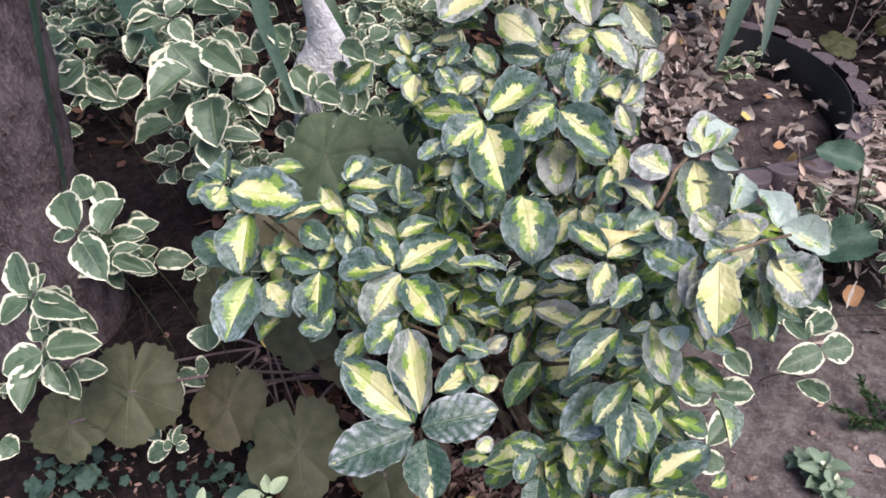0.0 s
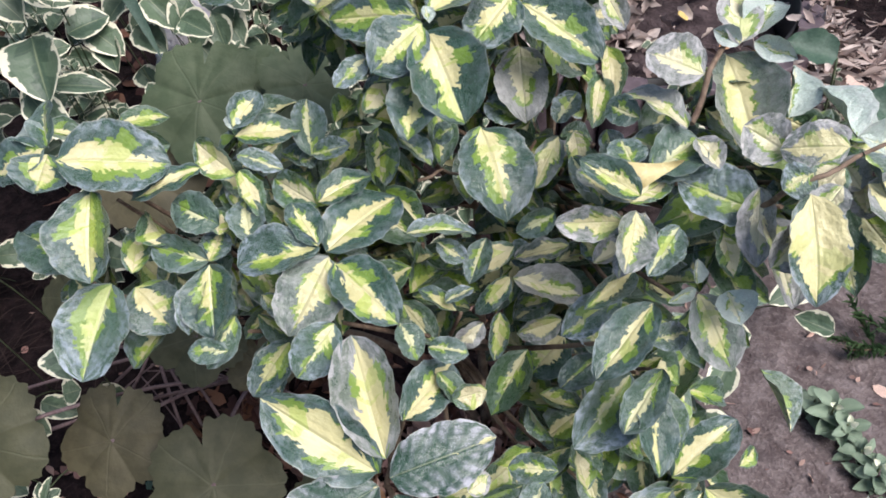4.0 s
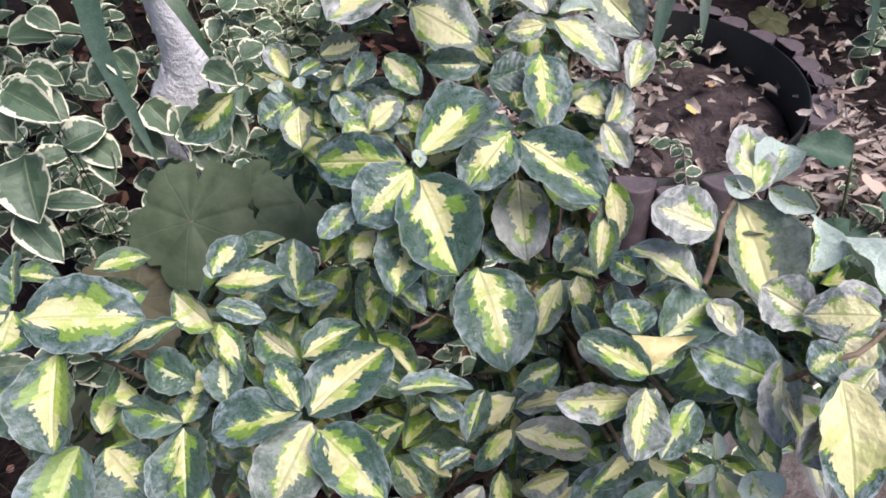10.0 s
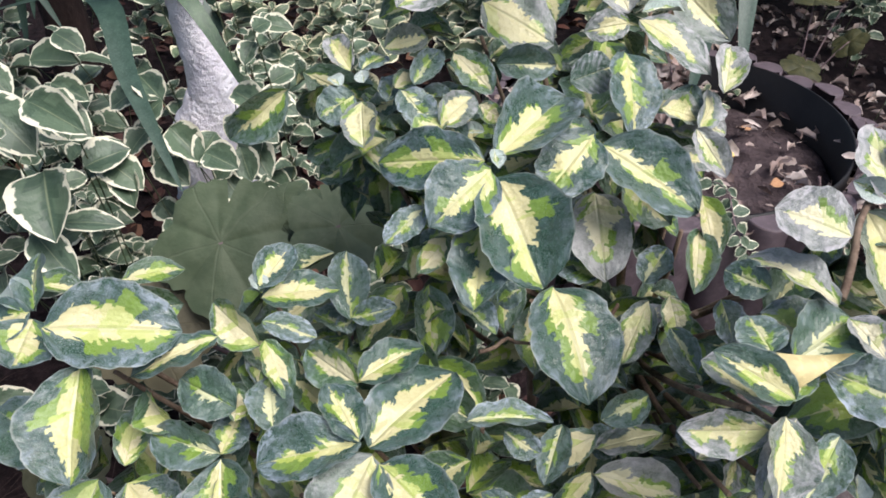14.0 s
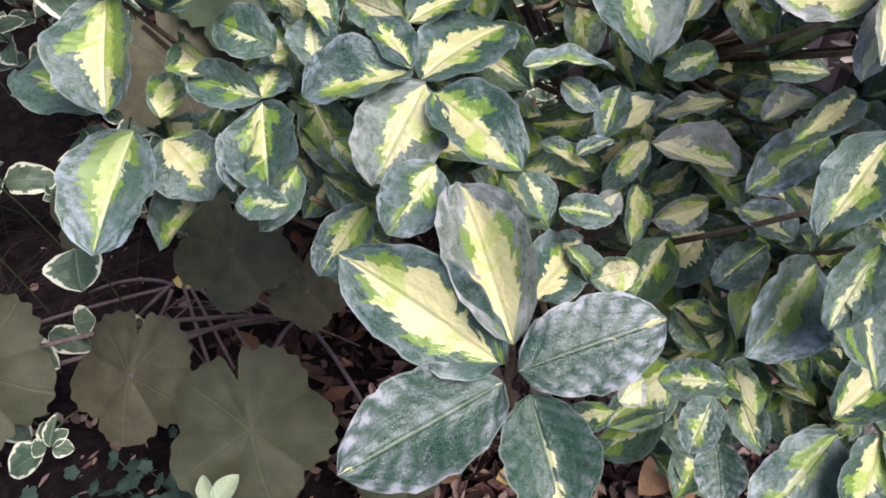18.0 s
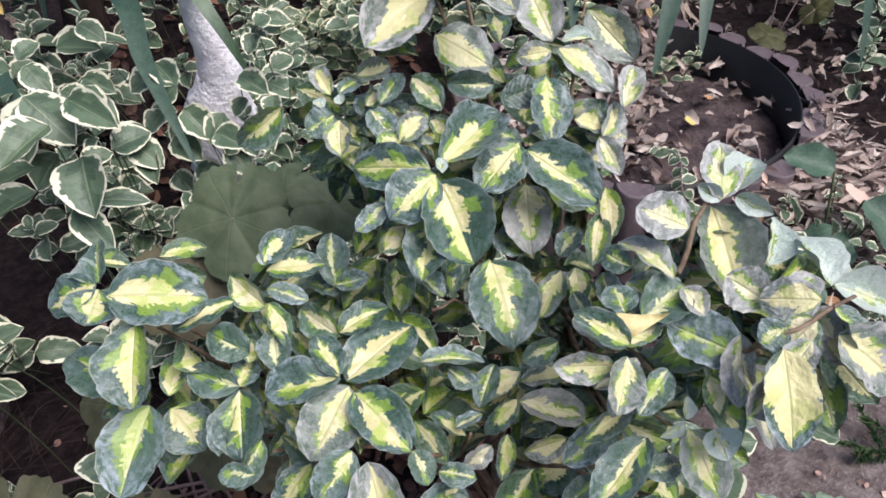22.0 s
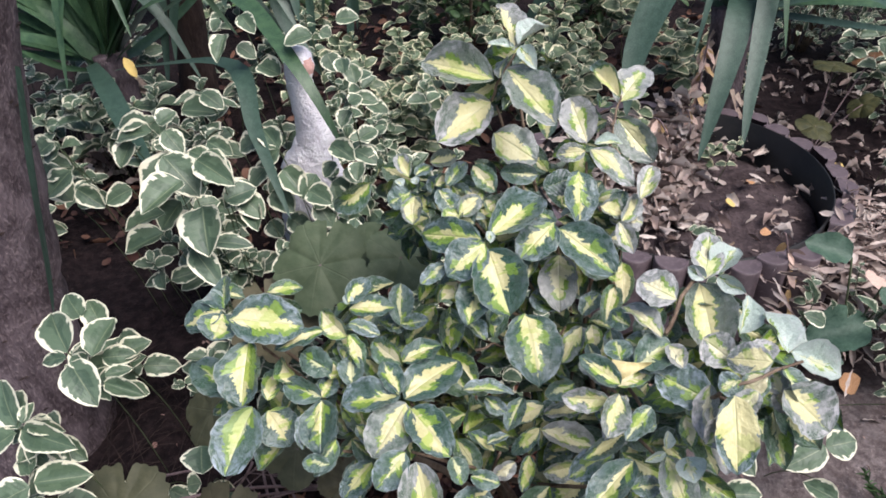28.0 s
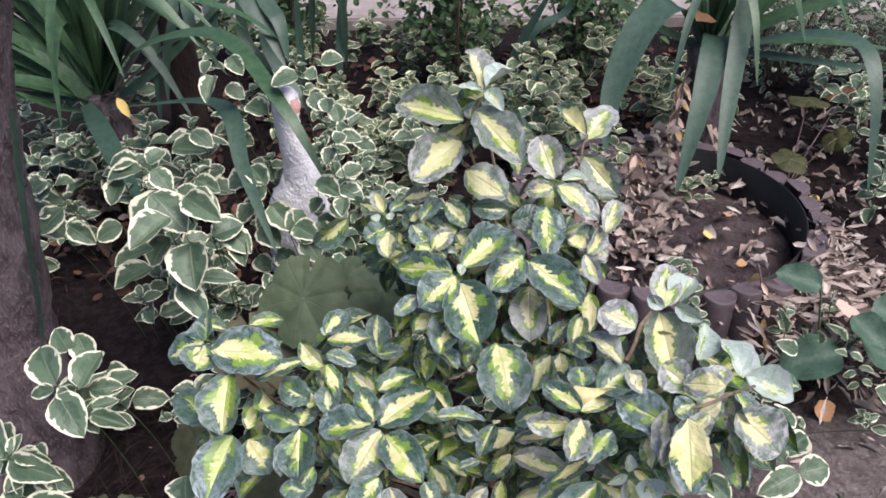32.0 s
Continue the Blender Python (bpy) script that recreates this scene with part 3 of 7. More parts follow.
for k in range(LOGS):
    a = 2 * math.pi * (k + 0.35) / LOGS
    m = pose(RADIUS * math.cos(a), RADIUS * math.sin(a), 0.006 * math.sin(k * 2.1), 1.5 * math.sin(k * 3.3), 2 + 2 * math.sin(k * 1.7), math.degrees(a))
    ob = part("log", log_data or log_mesh(), PLUM, edging, matrix=m)
    log_data = ob.data


# ---- tree trunk ----
def trunk(name, points, radii, label, sides=22, material=None):
    bm = tube(points, radii, sides)
    for v in bm.verts:
        c = v.co
        d = noise.noise(Vector((c.x * 16, c.y * 16, c.z * 5))) * 0.006 + noise.noise(c * 45) * 0.0025
        axis = Vector(points[0]).lerp(Vector(points[-1]), min(1, max(0, (c.z - points[0][2]) / (points[-1][2] - points[0][2] + 1e-6))))
        out = Vector((c.x - axis.x, c.y - axis.y, 0))
        if out.length > 1e-3:
            v.co += out.normalized() * d
    tree = new(name)
    tree.location = points[0]
    ob = part("trunk", bm, material or BARK, tree)
    ob.location = -Vector(points[0])
    rng = random.Random(sides)
    marks = Many()
    spot = leaf_shape(4, 2, 0.5, 2.0, 0.5, -0.1, 0, 0, 0, 5)
    for k in range(170 if sides > 20 else 60):      # raised cross-wise bark pores
        h, a = rng.random() ** 1.4 * 0.6, rng.uniform(0, 6.28)
        i = h * (len(points) - 1)
        c = Vector(points[int(i)]).lerp(Vector(points[int(i) + 1]), i % 1)
        out = Vector((math.cos(a), math.sin(a), 0))
        c = c + out * (radii[int(i)] + 0.0045)
        side = Vector((-out.y, out.x, rng.uniform(-0.1, 0.1))) * rng.uniform(0.003, 0.010)
        marks.add(spot, aim(c - side, c + side, out, rng.uniform(0.0025, 0.005)))
    pores = marks.make("bark_pore", DARKBARK, tree, "small dark cross-wise pores")
    pores.location = -Vector(points[0])
    pores["kind"] = "stuff"
    return tagged(tree, label, "tree")


def stem_points(a, b, n, wob=0.004, seed=1):
    rng = random.Random(seed)
    return [tuple(Vector(a).lerp(Vector(b), i / n) + Vector((rng.uniform(-wob, wob), rng.uniform(-wob, wob), 0))) for i in range(n + 1)]


pts = [(x - 0.838 + 0.10 * min(z, 1) + 0.09 * min(z, 1) ** 2 + 0.25 * max(0, z - 1), 0.985 + 0.052 * z + y, z)
       for x, y, z in stem_points((0, 0, -0.04), (0, 0, 2.2), 44)]
trunk("tree", pts, [0.102 + 0.062 * math.exp(-i / 3.0) for i in range(45)], "rough purple-brown tree trunk leaning over the bed")
pts = stem_points((-1.02, 2.35, -0.04), (-0.93, 2.45, 1.9), 30)
trunk("young_tree", pts, [0.05 + 0.02 * math.exp(-i / 3) for i in range(31)], "thin dark brown trunk behind the spiky plant", 14, DARKBARK)


# ---- variegated evergreen shrub ----
shrub = new("variegated_shrub")
shrub.location = (0.10, 0.80, 0)
tagged(shrub, "evergreen shrub with yellow-hearted dark green silvery leaves", "shrub")
HOME = -Vector(shrub.location)
SHAPES = [leaf_shape(18, 8, 0.50 + 0.03 * (s % 3), (1.80, 1.55, 1.68)[s % 3], 0.60, c, d, r, tw, s) for s, (c, d, r, tw) in enumerate((
    (0.18, 0.18, 0.026, 0.0), (0.12, 0.26, 0.034, 0.12), (0.28, 0.14, 0.030, -0.10), (0.08, 0.34, 0.030, 0.08), (0.16, 0.10, 0.040, -0.10), (0.24, 0.06, 0.034, 0.12), (0.06, 0.24, 0.042, -0.16)))]
YOUNG = [leaf_shape(12, 6, 0.44, 1.15, 0.62, c, d, 0.03, tw, 300 + i) for i, (c, d, tw) in enumerate(((0.34, 0.10, 0.1), (0.24, -0.06, -0.15), (0.40, 0.18, 0.0)))]
LEAF_DATA, TIPS, MIDS = {}, [], []
FACE = Vector((0.0, -0.50, 0.86))


def leaf(kind, base, tip, width, twist):
    """One leaf of the shrub from its stalk to its tip; kind picks the marking."""
    k = len(TIPS)
    key = (kind, k % 3 if kind == "s" else k % len(SHAPES))
    if key not in LEAF_DATA:
        v, f, uv = (YOUNG if kind == "s" else SHAPES)[key[1]]
        LEAF_DATA[key] = raw("leaf", v.tolist(), f, LEAF[kind], uv)
    m = aim(base, tip, FACE, width, twist)
    TIPS.append((Vector(base), m.to_3x3().col[2].normalized()))
    MIDS.append((Vector(base).lerp(Vector(tip), 0.55), 0.5 * (Vector(tip) - Vector(base)).length))
    return part("leaf", LEAF_DATA[key], None, shrub, matrix=Matrix.Translation(HOME) @ m)


def bare_stem(points, radius):
    pts = [Vector(q) for q in points]
    fine = [pts[i].lerp(pts[i + 1], k / 4) + Vector((0.0012 * math.sin(i * 4 + k), 0, 0.0012 * math.cos(2 * k + i))) for i in range(len(pts) - 1) for k in range(4)] + [pts[-1]]
    n = len(fine)
    part("branch", tube(fine, [radius * (0.82 - 0.3 * i / n) for i in range(n)], 7), TWIG, shrub, matrix=Matrix.Translation(HOME))


# leaf folded over on itself, its pale underside showing as a flap
corner, side, tip = Vector((0.170, 0.602, 0.606)), Vector((0.166, 0.618, 0.620)), Vector((0.200, 0.609, 0.628))
flap, grid = bmesh.new(), []
for i in range(9):
    u = i / 8
    grid.append([flap.verts.new(corner.lerp(side, w).lerp(tip, u) + FACE * (0.006 * math.sin(3.14 * w) * (1 - u) + 0.003 * math.sin(5 * u + 2 * w))) for w in (q / 5 for q in range(6))])
for r0, r1 in zip(grid, grid[1:]):
    for k in range(5):
        flap.faces.new((r0[k], r1[k], r1[k + 1], r0[k + 1])).smooth = True
part("leaf", flap, FOLD, shrub, "folded leaf with a bare pale yellow face", Matrix.Translation(HOME))
leaf("y", (0.173, 0.597, 0.611), (0.138, 0.607, 0.635), 0.022, 0)
leaf("y", (0.004, 0.498, 0.460), (-0.065, 0.518, 0.518), 0.048, 0)
leaf("h", (0.009, 0.504, 0.468), (-0.015, 0.578, 0.511), 0.043, 0)
leaf("d", (0.011, 0.496, 0.458), (0.078, 0.505, 0.487), 0.046, 0)
leaf("d", (0.003, 0.492, 0.454), (-0.069, 0.445, 0.458), 0.050, 0)
leaf("d", (0.016, 0.486, 0.454), (0.029, 0.435, 0.431), 0.044, 0)
leaf("y", (0.019, 0.539, 0.457), (0.062, 0.600, 0.452), 0.036, 0)
leaf("y", (-0.229, 0.694, 0.577), (-0.151, 0.703, 0.568), 0.056, 3)
leaf("g", (-0.240, 0.709, 0.578), (-0.254, 0.747, 0.598), 0.028, -15)
leaf("s", (-0.242, 0.713, 0.574), (-0.275, 0.729, 0.575), 0.022, 22)
leaf("y", (-0.242, 0.708, 0.577), (-0.288, 0.694, 0.571), 0.036, 4)
leaf("y", (-0.240, 0.705, 0.574), (-0.245, 0.675, 0.564), 0.044, -12)
leaf("f", (-0.208, 0.682, 0.558), (-0.206, 0.624, 0.519), 0.051, 10)
leaf("g", (-0.222, 0.655, 0.501), (-0.293, 0.696, 0.515), 0.043, 6)
leaf("g", (-0.208, 0.653, 0.485), (-0.227, 0.584, 0.456), 0.056, -2)
leaf("y", (-0.194, 0.657, 0.476), (-0.163, 0.628, 0.458), 0.047, -10)
leaf("g", (-0.128, 0.656, 0.504), (-0.172, 0.663, 0.516), 0.028, -13)
leaf("y", (-0.128, 0.656, 0.504), (-0.120, 0.679, 0.517), 0.025, 5)
leaf("f", (-0.127, 0.653, 0.503), (-0.121, 0.599, 0.483), 0.046, 10)
leaf("g", (-0.130, 0.652, 0.495), (-0.142, 0.607, 0.477), 0.022, 23)
leaf("y", (-0.132, 0.707, 0.554), (-0.181, 0.681, 0.556), 0.025, 14)
leaf("u", (-0.106, 0.707, 0.546), (-0.143, 0.730, 0.562), 0.027, -28)
leaf("g", (-0.118, 0.673, 0.526), (-0.156, 0.686, 0.541), 0.032, -6)
leaf("u", (-0.156, 0.667, 0.515), (-0.187, 0.693, 0.521), 0.022, -29)
leaf("u", (-0.193, 0.660, 0.489), (-0.191, 0.700, 0.505), 0.023, 24)
leaf("u", (-0.104, 0.711, 0.546), (-0.084, 0.674, 0.536), 0.019, -27)
leaf("g", (-0.094, 0.660, 0.519), (-0.099, 0.690, 0.536), 0.029, 7)
leaf("u", (-0.119, 0.668, 0.520), (-0.118, 0.691, 0.528), 0.017, 29)
leaf("y", (-0.110, 0.740, 0.566), (-0.091, 0.770, 0.581), 0.025, 9)
leaf("y", (-0.110, 0.740, 0.558), (-0.059, 0.751, 0.560), 0.028, 0)
leaf("s", (-0.110, 0.739, 0.565), (-0.113, 0.749, 0.572), 0.013, 31)
leaf("g", (-0.107, 0.723, 0.552), (-0.072, 0.717, 0.548), 0.019, -5)
leaf("g", (-0.055, 0.750, 0.526), (-0.059, 0.795, 0.555), 0.030, 8)
leaf("g", (-0.054, 0.750, 0.529), (-0.022, 0.752, 0.536), 0.019, 11)
leaf("g", (-0.051, 0.755, 0.523), (-0.066, 0.750, 0.520), 0.015, -31)
leaf("u", (-0.043, 0.683, 0.534), (-0.083, 0.712, 0.539), 0.028, -16)
leaf("y", (-0.044, 0.690, 0.530), (-0.004, 0.715, 0.542), 0.030, -12)
leaf("g", (-0.056, 0.754, 0.512), (-0.083, 0.767, 0.522), 0.022, 17)
leaf("y", (-0.035, 0.646, 0.520), (0.017, 0.702, 0.541), 0.050, -8)
leaf("f", (-0.040, 0.644, 0.528), (-0.060, 0.676, 0.546), 0.026, 13)
leaf("f", (-0.039, 0.644, 0.528), (-0.100, 0.635, 0.522), 0.037, 10)
leaf("h", (-0.032, 0.639, 0.522), (-0.058, 0.583, 0.507), 0.051, -8)
leaf("y", (-0.028, 0.635, 0.519), (0.018, 0.589, 0.510), 0.042, -9)
leaf("f", (0.042, 0.766, 0.636), (0.006, 0.728, 0.626), 0.045, -4)
leaf("y", (0.045, 0.765, 0.630), (0.072, 0.707, 0.591), 0.059, -2)
leaf("f", (0.038, 0.768, 0.640), (-0.034, 0.778, 0.642), 0.040, -14)
leaf("f", (0.038, 0.756, 0.602), (0.029, 0.694, 0.588), 0.039, -2)
leaf("f", (0.047, 0.783, 0.635), (0.099, 0.850, 0.645), 0.046, 7)
leaf("f", (0.116, 0.824, 0.626), (0.081, 0.779, 0.613), 0.045, -6)
leaf("f", (0.121, 0.825, 0.617), (0.187, 0.784, 0.592), 0.051, 2)
leaf("k", (0.124, 0.839, 0.569), (0.124, 0.776, 0.542), 0.046, 11)
leaf("g", (0.098, 0.812, 0.593), (0.087, 0.778, 0.585), 0.028, 26)
leaf("s", (0.045, 0.787, 0.638), (0.047, 0.775, 0.630), 0.011, -21)
leaf("s", (0.040, 0.812, 0.637), (0.022, 0.814, 0.637), 0.009, -6)
leaf("s", (0.123, 0.837, 0.625), (0.140, 0.848, 0.626), 0.009, -16)
leaf("g", (0.000, 0.752, 0.617), (-0.023, 0.729, 0.611), 0.020, -9)
leaf("u", (0.013, 0.750, 0.595), (-0.004, 0.729, 0.585), 0.017, -21)
leaf("f", (0.087, 0.769, 0.537), (0.108, 0.693, 0.511), 0.066, -8)
leaf("g", (0.124, 0.794, 0.524), (0.092, 0.809, 0.533), 0.028, -15)
leaf("h", (0.180, 0.839, 0.595), (0.212, 0.839, 0.598), 0.023, -2)
leaf("g", (0.151, 0.773, 0.534), (0.169, 0.792, 0.553), 0.025, -24)
leaf("u", (0.185, 0.780, 0.575), (0.172, 0.732, 0.560), 0.023, 0)
leaf("h", (0.150, 0.753, 0.535), (0.127, 0.717, 0.515), 0.025, 6)
leaf("u", (0.160, 0.743, 0.548), (0.164, 0.716, 0.531), 0.020, 4)
leaf("g", (0.173, 0.696, 0.586), (0.180, 0.674, 0.570), 0.023, -8)
leaf("h", (0.171, 0.603, 0.601), (0.139, 0.626, 0.612), 0.028, 8)
leaf("u", (0.176, 0.622, 0.582), (0.213, 0.644, 0.592), 0.019, 0)
leaf("g", (0.262, 0.611, 0.578), (0.211, 0.639, 0.588), 0.041, -7)
leaf("g", (0.191, 0.636, 0.597), (0.227, 0.657, 0.606), 0.036, -2)
leaf("g", (0.178, 0.635, 0.602), (0.174, 0.662, 0.609), 0.027, -4)
leaf("k", (0.230, 0.687, 0.636), (0.194, 0.702, 0.649), 0.039, -1)
leaf("k", (0.215, 0.654, 0.618), (0.185, 0.699, 0.628), 0.026, 25)
leaf("h", (0.259, 0.728, 0.624), (0.270, 0.657, 0.596), 0.050, 2)
leaf("g", (0.188, 0.673, 0.612), (0.166, 0.688, 0.616), 0.022, -23)
leaf("h", (0.166, 0.598, 0.589), (0.123, 0.594, 0.592), 0.023, -26)
leaf("h", (0.174, 0.600, 0.596), (0.164, 0.566, 0.575), 0.028, -11)
leaf("h", (0.157, 0.697, 0.464), (0.111, 0.690, 0.468), 0.027, 29)
leaf("u", (0.111, 0.695, 0.467), (0.066, 0.674, 0.460), 0.023, 1)
leaf("g", (0.022, 0.675, 0.508), (0.077, 0.677, 0.516), 0.023, -28)
leaf("g", (0.143, 0.700, 0.500), (0.112, 0.685, 0.493), 0.022, -17)
leaf("h", (0.223, 0.585, 0.530), (0.243, 0.538, 0.507), 0.035, 7)
leaf("s", (0.222, 0.589, 0.531), (0.203, 0.581, 0.526), 0.009, -10)
leaf("s", (0.223, 0.591, 0.534), (0.224, 0.605, 0.543), 0.015, 30)
leaf("s", (0.238, 0.577, 0.542), (0.244, 0.556, 0.533), 0.028, 5)
leaf("g", (0.205, 0.602, 0.578), (0.182, 0.571, 0.569), 0.021, -1)
leaf("g", (-0.004, 0.754, 0.588), (0.024, 0.773, 0.592), 0.018, -26)
leaf("u", (-0.011, 0.758, 0.555), (-0.001, 0.788, 0.562), 0.016, -4)
leaf("g", (0.063, 0.756, 0.546), (0.046, 0.751, 0.541), 0.020, 5)
leaf("k", (0.081, 0.831, 0.640), (0.064, 0.849, 0.649), 0.025, 29)
leaf("u", (0.015, 0.807, 0.650), (-0.005, 0.791, 0.642), 0.025, 23)
leaf("u", (0.034, 0.852, 0.635), (0.014, 0.869, 0.645), 0.022, -1)
leaf("g", (-0.004, 0.875, 0.638), (0.021, 0.851, 0.627), 0.026, 18)
leaf("u", (-0.022, 0.861, 0.647), (-0.004, 0.877, 0.654), 0.017, 6)
leaf("h", (0.168, 0.854, 0.629), (0.197, 0.850, 0.623), 0.024, -1)
leaf("h", (0.191, 0.835, 0.622), (0.224, 0.877, 0.637), 0.022, 29)
leaf("k", (0.188, 0.831, 0.624), (0.203, 0.798, 0.607), 0.021, 11)
leaf("g", (0.018, 0.747, 0.546), (0.045, 0.727, 0.533), 0.022, -20)
leaf("k", (0.182, 0.604, 0.589), (0.159, 0.571, 0.569), 0.019, 23)
leaf("u", (0.123, 0.742, 0.500), (0.150, 0.757, 0.503), 0.018, -12)
leaf("g", (0.047, 0.675, 0.497), (0.070, 0.664, 0.485), 0.019, 21)
leaf("g", (0.155, 0.717, 0.544), (0.167, 0.690, 0.532), 0.017, 11)
leaf("k", (0.142, 0.740, 0.519), (0.161, 0.763, 0.531), 0.019, -19)
leaf("g", (0.087, 0.693, 0.480), (0.072, 0.655, 0.470), 0.022, 3)
leaf("k", (0.174, 0.676, 0.464), (0.207, 0.687, 0.475), 0.024, -25)
leaf("h", (0.186, 0.653, 0.460), (0.206, 0.675, 0.464), 0.020, 28)
leaf("g", (0.187, 0.594, 0.570), (0.211, 0.590, 0.565), 0.016, 11)
leaf("u", (0.239, 0.609, 0.563), (0.241, 0.581, 0.553), 0.017, 16)
leaf("k", (0.234, 0.632, 0.600), (0.222, 0.652, 0.612), 0.020, 0)
leaf("g", (0.192, 0.569, 0.501), (0.223, 0.573, 0.504), 0.021, 4)
leaf("u", (0.080, 0.564, 0.454), (0.054, 0.559, 0.449), 0.020, -21)
leaf("g", (-0.026, 0.588, 0.508), (-0.051, 0.553, 0.494), 0.034, -10)
leaf("f", (-0.068, 0.608, 0.462), (-0.095, 0.570, 0.450), 0.031, 2)
leaf("g", (0.019, 0.597, 0.494), (0.032, 0.574, 0.482), 0.022, -21)
leaf("g", (0.038, 0.590, 0.474), (0.067, 0.582, 0.476), 0.020, 3)
leaf("k", (0.109, 0.679, 0.445), (0.171, 0.670, 0.432), 0.031, -3)
leaf("y", (0.107, 0.679, 0.447), (0.080, 0.650, 0.435), 0.020, -16)
leaf("y", (0.060, 0.624, 0.472), (0.031, 0.645, 0.479), 0.016, 17)
leaf("h", (0.153, 0.667, 0.402), (0.113, 0.654, 0.400), 0.025, -26)
leaf("y", (0.159, 0.676, 0.367), (0.125, 0.648, 0.348), 0.047, 7)
leaf("y", (0.097, 0.651, 0.435), (0.091, 0.614, 0.421), 0.017, -7)
leaf("g", (0.178, 0.606, 0.507), (0.134, 0.582, 0.496), 0.027, 8)
leaf("y", (0.185, 0.610, 0.527), (0.149, 0.580, 0.526), 0.018, -7)
leaf("y", (0.191, 0.682, 0.462), (0.166, 0.700, 0.467), 0.022, -13)
leaf("y", (0.193, 0.582, 0.525), (0.149, 0.534, 0.510), 0.034, 8)
leaf("g", (0.199, 0.600, 0.415), (0.148, 0.546, 0.395), 0.050, -9)
leaf("g", (0.177, 0.622, 0.407), (0.143, 0.602, 0.397), 0.027, 9)
leaf("g", (0.189, 0.616, 0.418), (0.163, 0.643, 0.426), 0.030, 11)
leaf("f", (0.200, 0.574, 0.436), (0.208, 0.511, 0.420), 0.034, -13)
leaf("g", (0.133, 0.530, 0.392), (0.095, 0.534, 0.393), 0.024, 2)
leaf("g", (0.120, 0.518, 0.399), (0.104, 0.491, 0.391), 0.023, 12)
leaf("u", (0.160, 0.534, 0.350), (0.156, 0.569, 0.359), 0.022, 27)
leaf("d", (0.127, 0.510, 0.366), (0.125, 0.477, 0.353), 0.028, 12)
leaf("g", (0.259, 0.579, 0.25), (0.192, 0.515, 0.23), 0.054, 0)
leaf("y", (0.262, 0.594, 0.245), (0.328, 0.631, 0.285), 0.046, -8)
leaf("f", (0.283, 0.571, 0.262), (0.251, 0.509, 0.245), 0.046, 1)
leaf("y", (0.285, 0.574, 0.262), (0.343, 0.516, 0.25), 0.056, 6)
leaf("k", (0.063, 0.500, 0.424), (0.081, 0.510, 0.427), 0.016, 16)
leaf("g", (-0.104, 0.582, 0.489), (-0.132, 0.579, 0.493), 0.019, -8)
leaf("g", (-0.104, 0.614, 0.489), (-0.121, 0.576, 0.475), 0.020, -32)
leaf("g", (-0.086, 0.630, 0.493), (-0.067, 0.617, 0.483), 0.016, -20)
leaf("g", (0.044, 0.583, 0.451), (0.064, 0.561, 0.442), 0.020, -30)
leaf("k", (0.082, 0.632, 0.446), (0.059, 0.616, 0.434), 0.021, -28)
leaf("g", (0.129, 0.700, 0.456), (0.108, 0.696, 0.451), 0.027, 13)
leaf("g", (0.052, 0.626, 0.480), (0.072, 0.639, 0.489), 0.015, -30)
leaf("g", (0.211, 0.576, 0.455), (0.178, 0.535, 0.435), 0.029, 4)
leaf("k", (0.066, 0.908, 0.794), (0.048, 0.958, 0.828), 0.030, 30)
leaf("s", (0.069, 0.908, 0.800), (0.100, 0.929, 0.818), 0.023, -26)
leaf("s", (0.071, 0.908, 0.797), (0.090, 0.888, 0.781), 0.019, 10)
leaf("s", (0.066, 0.908, 0.796), (0.036, 0.906, 0.800), 0.012, -1)
leaf("h", (0.044, 0.899, 0.763), (-0.040, 0.919, 0.780), 0.049, -13)
leaf("h", (0.051, 0.898, 0.765), (0.049, 0.938, 0.782), 0.017, -26)
leaf("h", (0.058, 0.899, 0.774), (0.112, 0.836, 0.748), 0.049, -3)
leaf("h", (0.040, 0.906, 0.733), (-0.016, 0.855, 0.709), 0.054, -9)
leaf("h", (0.043, 0.915, 0.688), (0.095, 0.889, 0.672), 0.049, 1)
leaf("k", (0.152, 0.916, 0.676), (0.130, 0.967, 0.715), 0.044, -8)
leaf("h", (0.150, 0.901, 0.674), (0.117, 0.893, 0.674), 0.023, -21)
leaf("s", (0.160, 0.910, 0.679), (0.194, 0.915, 0.679), 0.016, -1)
leaf("h", (0.156, 0.901, 0.676), (0.206, 0.864, 0.663), 0.033, -2)
leaf("h", (0.188, 0.949, 0.691), (0.231, 0.912, 0.655), 0.041, 22)
leaf("u", (0.192, 0.981, 0.704), (0.159, 1.033, 0.724), 0.023, -3)
leaf("k", (0.192, 0.987, 0.693), (0.227, 1.044, 0.727), 0.045, -12)
leaf("k", (0.212, 0.857, 0.638), (0.231, 0.905, 0.660), 0.025, 4)
leaf("f", (0.142, 0.872, 0.665), (0.147, 0.818, 0.635), 0.041, -13)
leaf("h", (-0.050, 0.849, 0.666), (-0.066, 0.871, 0.684), 0.019, -5)
leaf("g", (-0.043, 0.852, 0.665), (-0.026, 0.874, 0.673), 0.017, 2)
leaf("s", (-0.056, 0.837, 0.660), (-0.065, 0.844, 0.665), 0.012, 21)
leaf("s", (-0.041, 0.843, 0.660), (-0.043, 0.851, 0.665), 0.011, -19)
leaf("g", (-0.047, 0.833, 0.656), (-0.070, 0.818, 0.649), 0.029, -18)
leaf("h", (-0.042, 0.828, 0.653), (-0.042, 0.798, 0.638), 0.026, 17)
leaf("g", (-0.028, 0.862, 0.636), (-0.019, 0.889, 0.650), 0.022, -3)
leaf("h", (-0.028, 0.871, 0.672), (0.003, 0.877, 0.679), 0.021, 20)
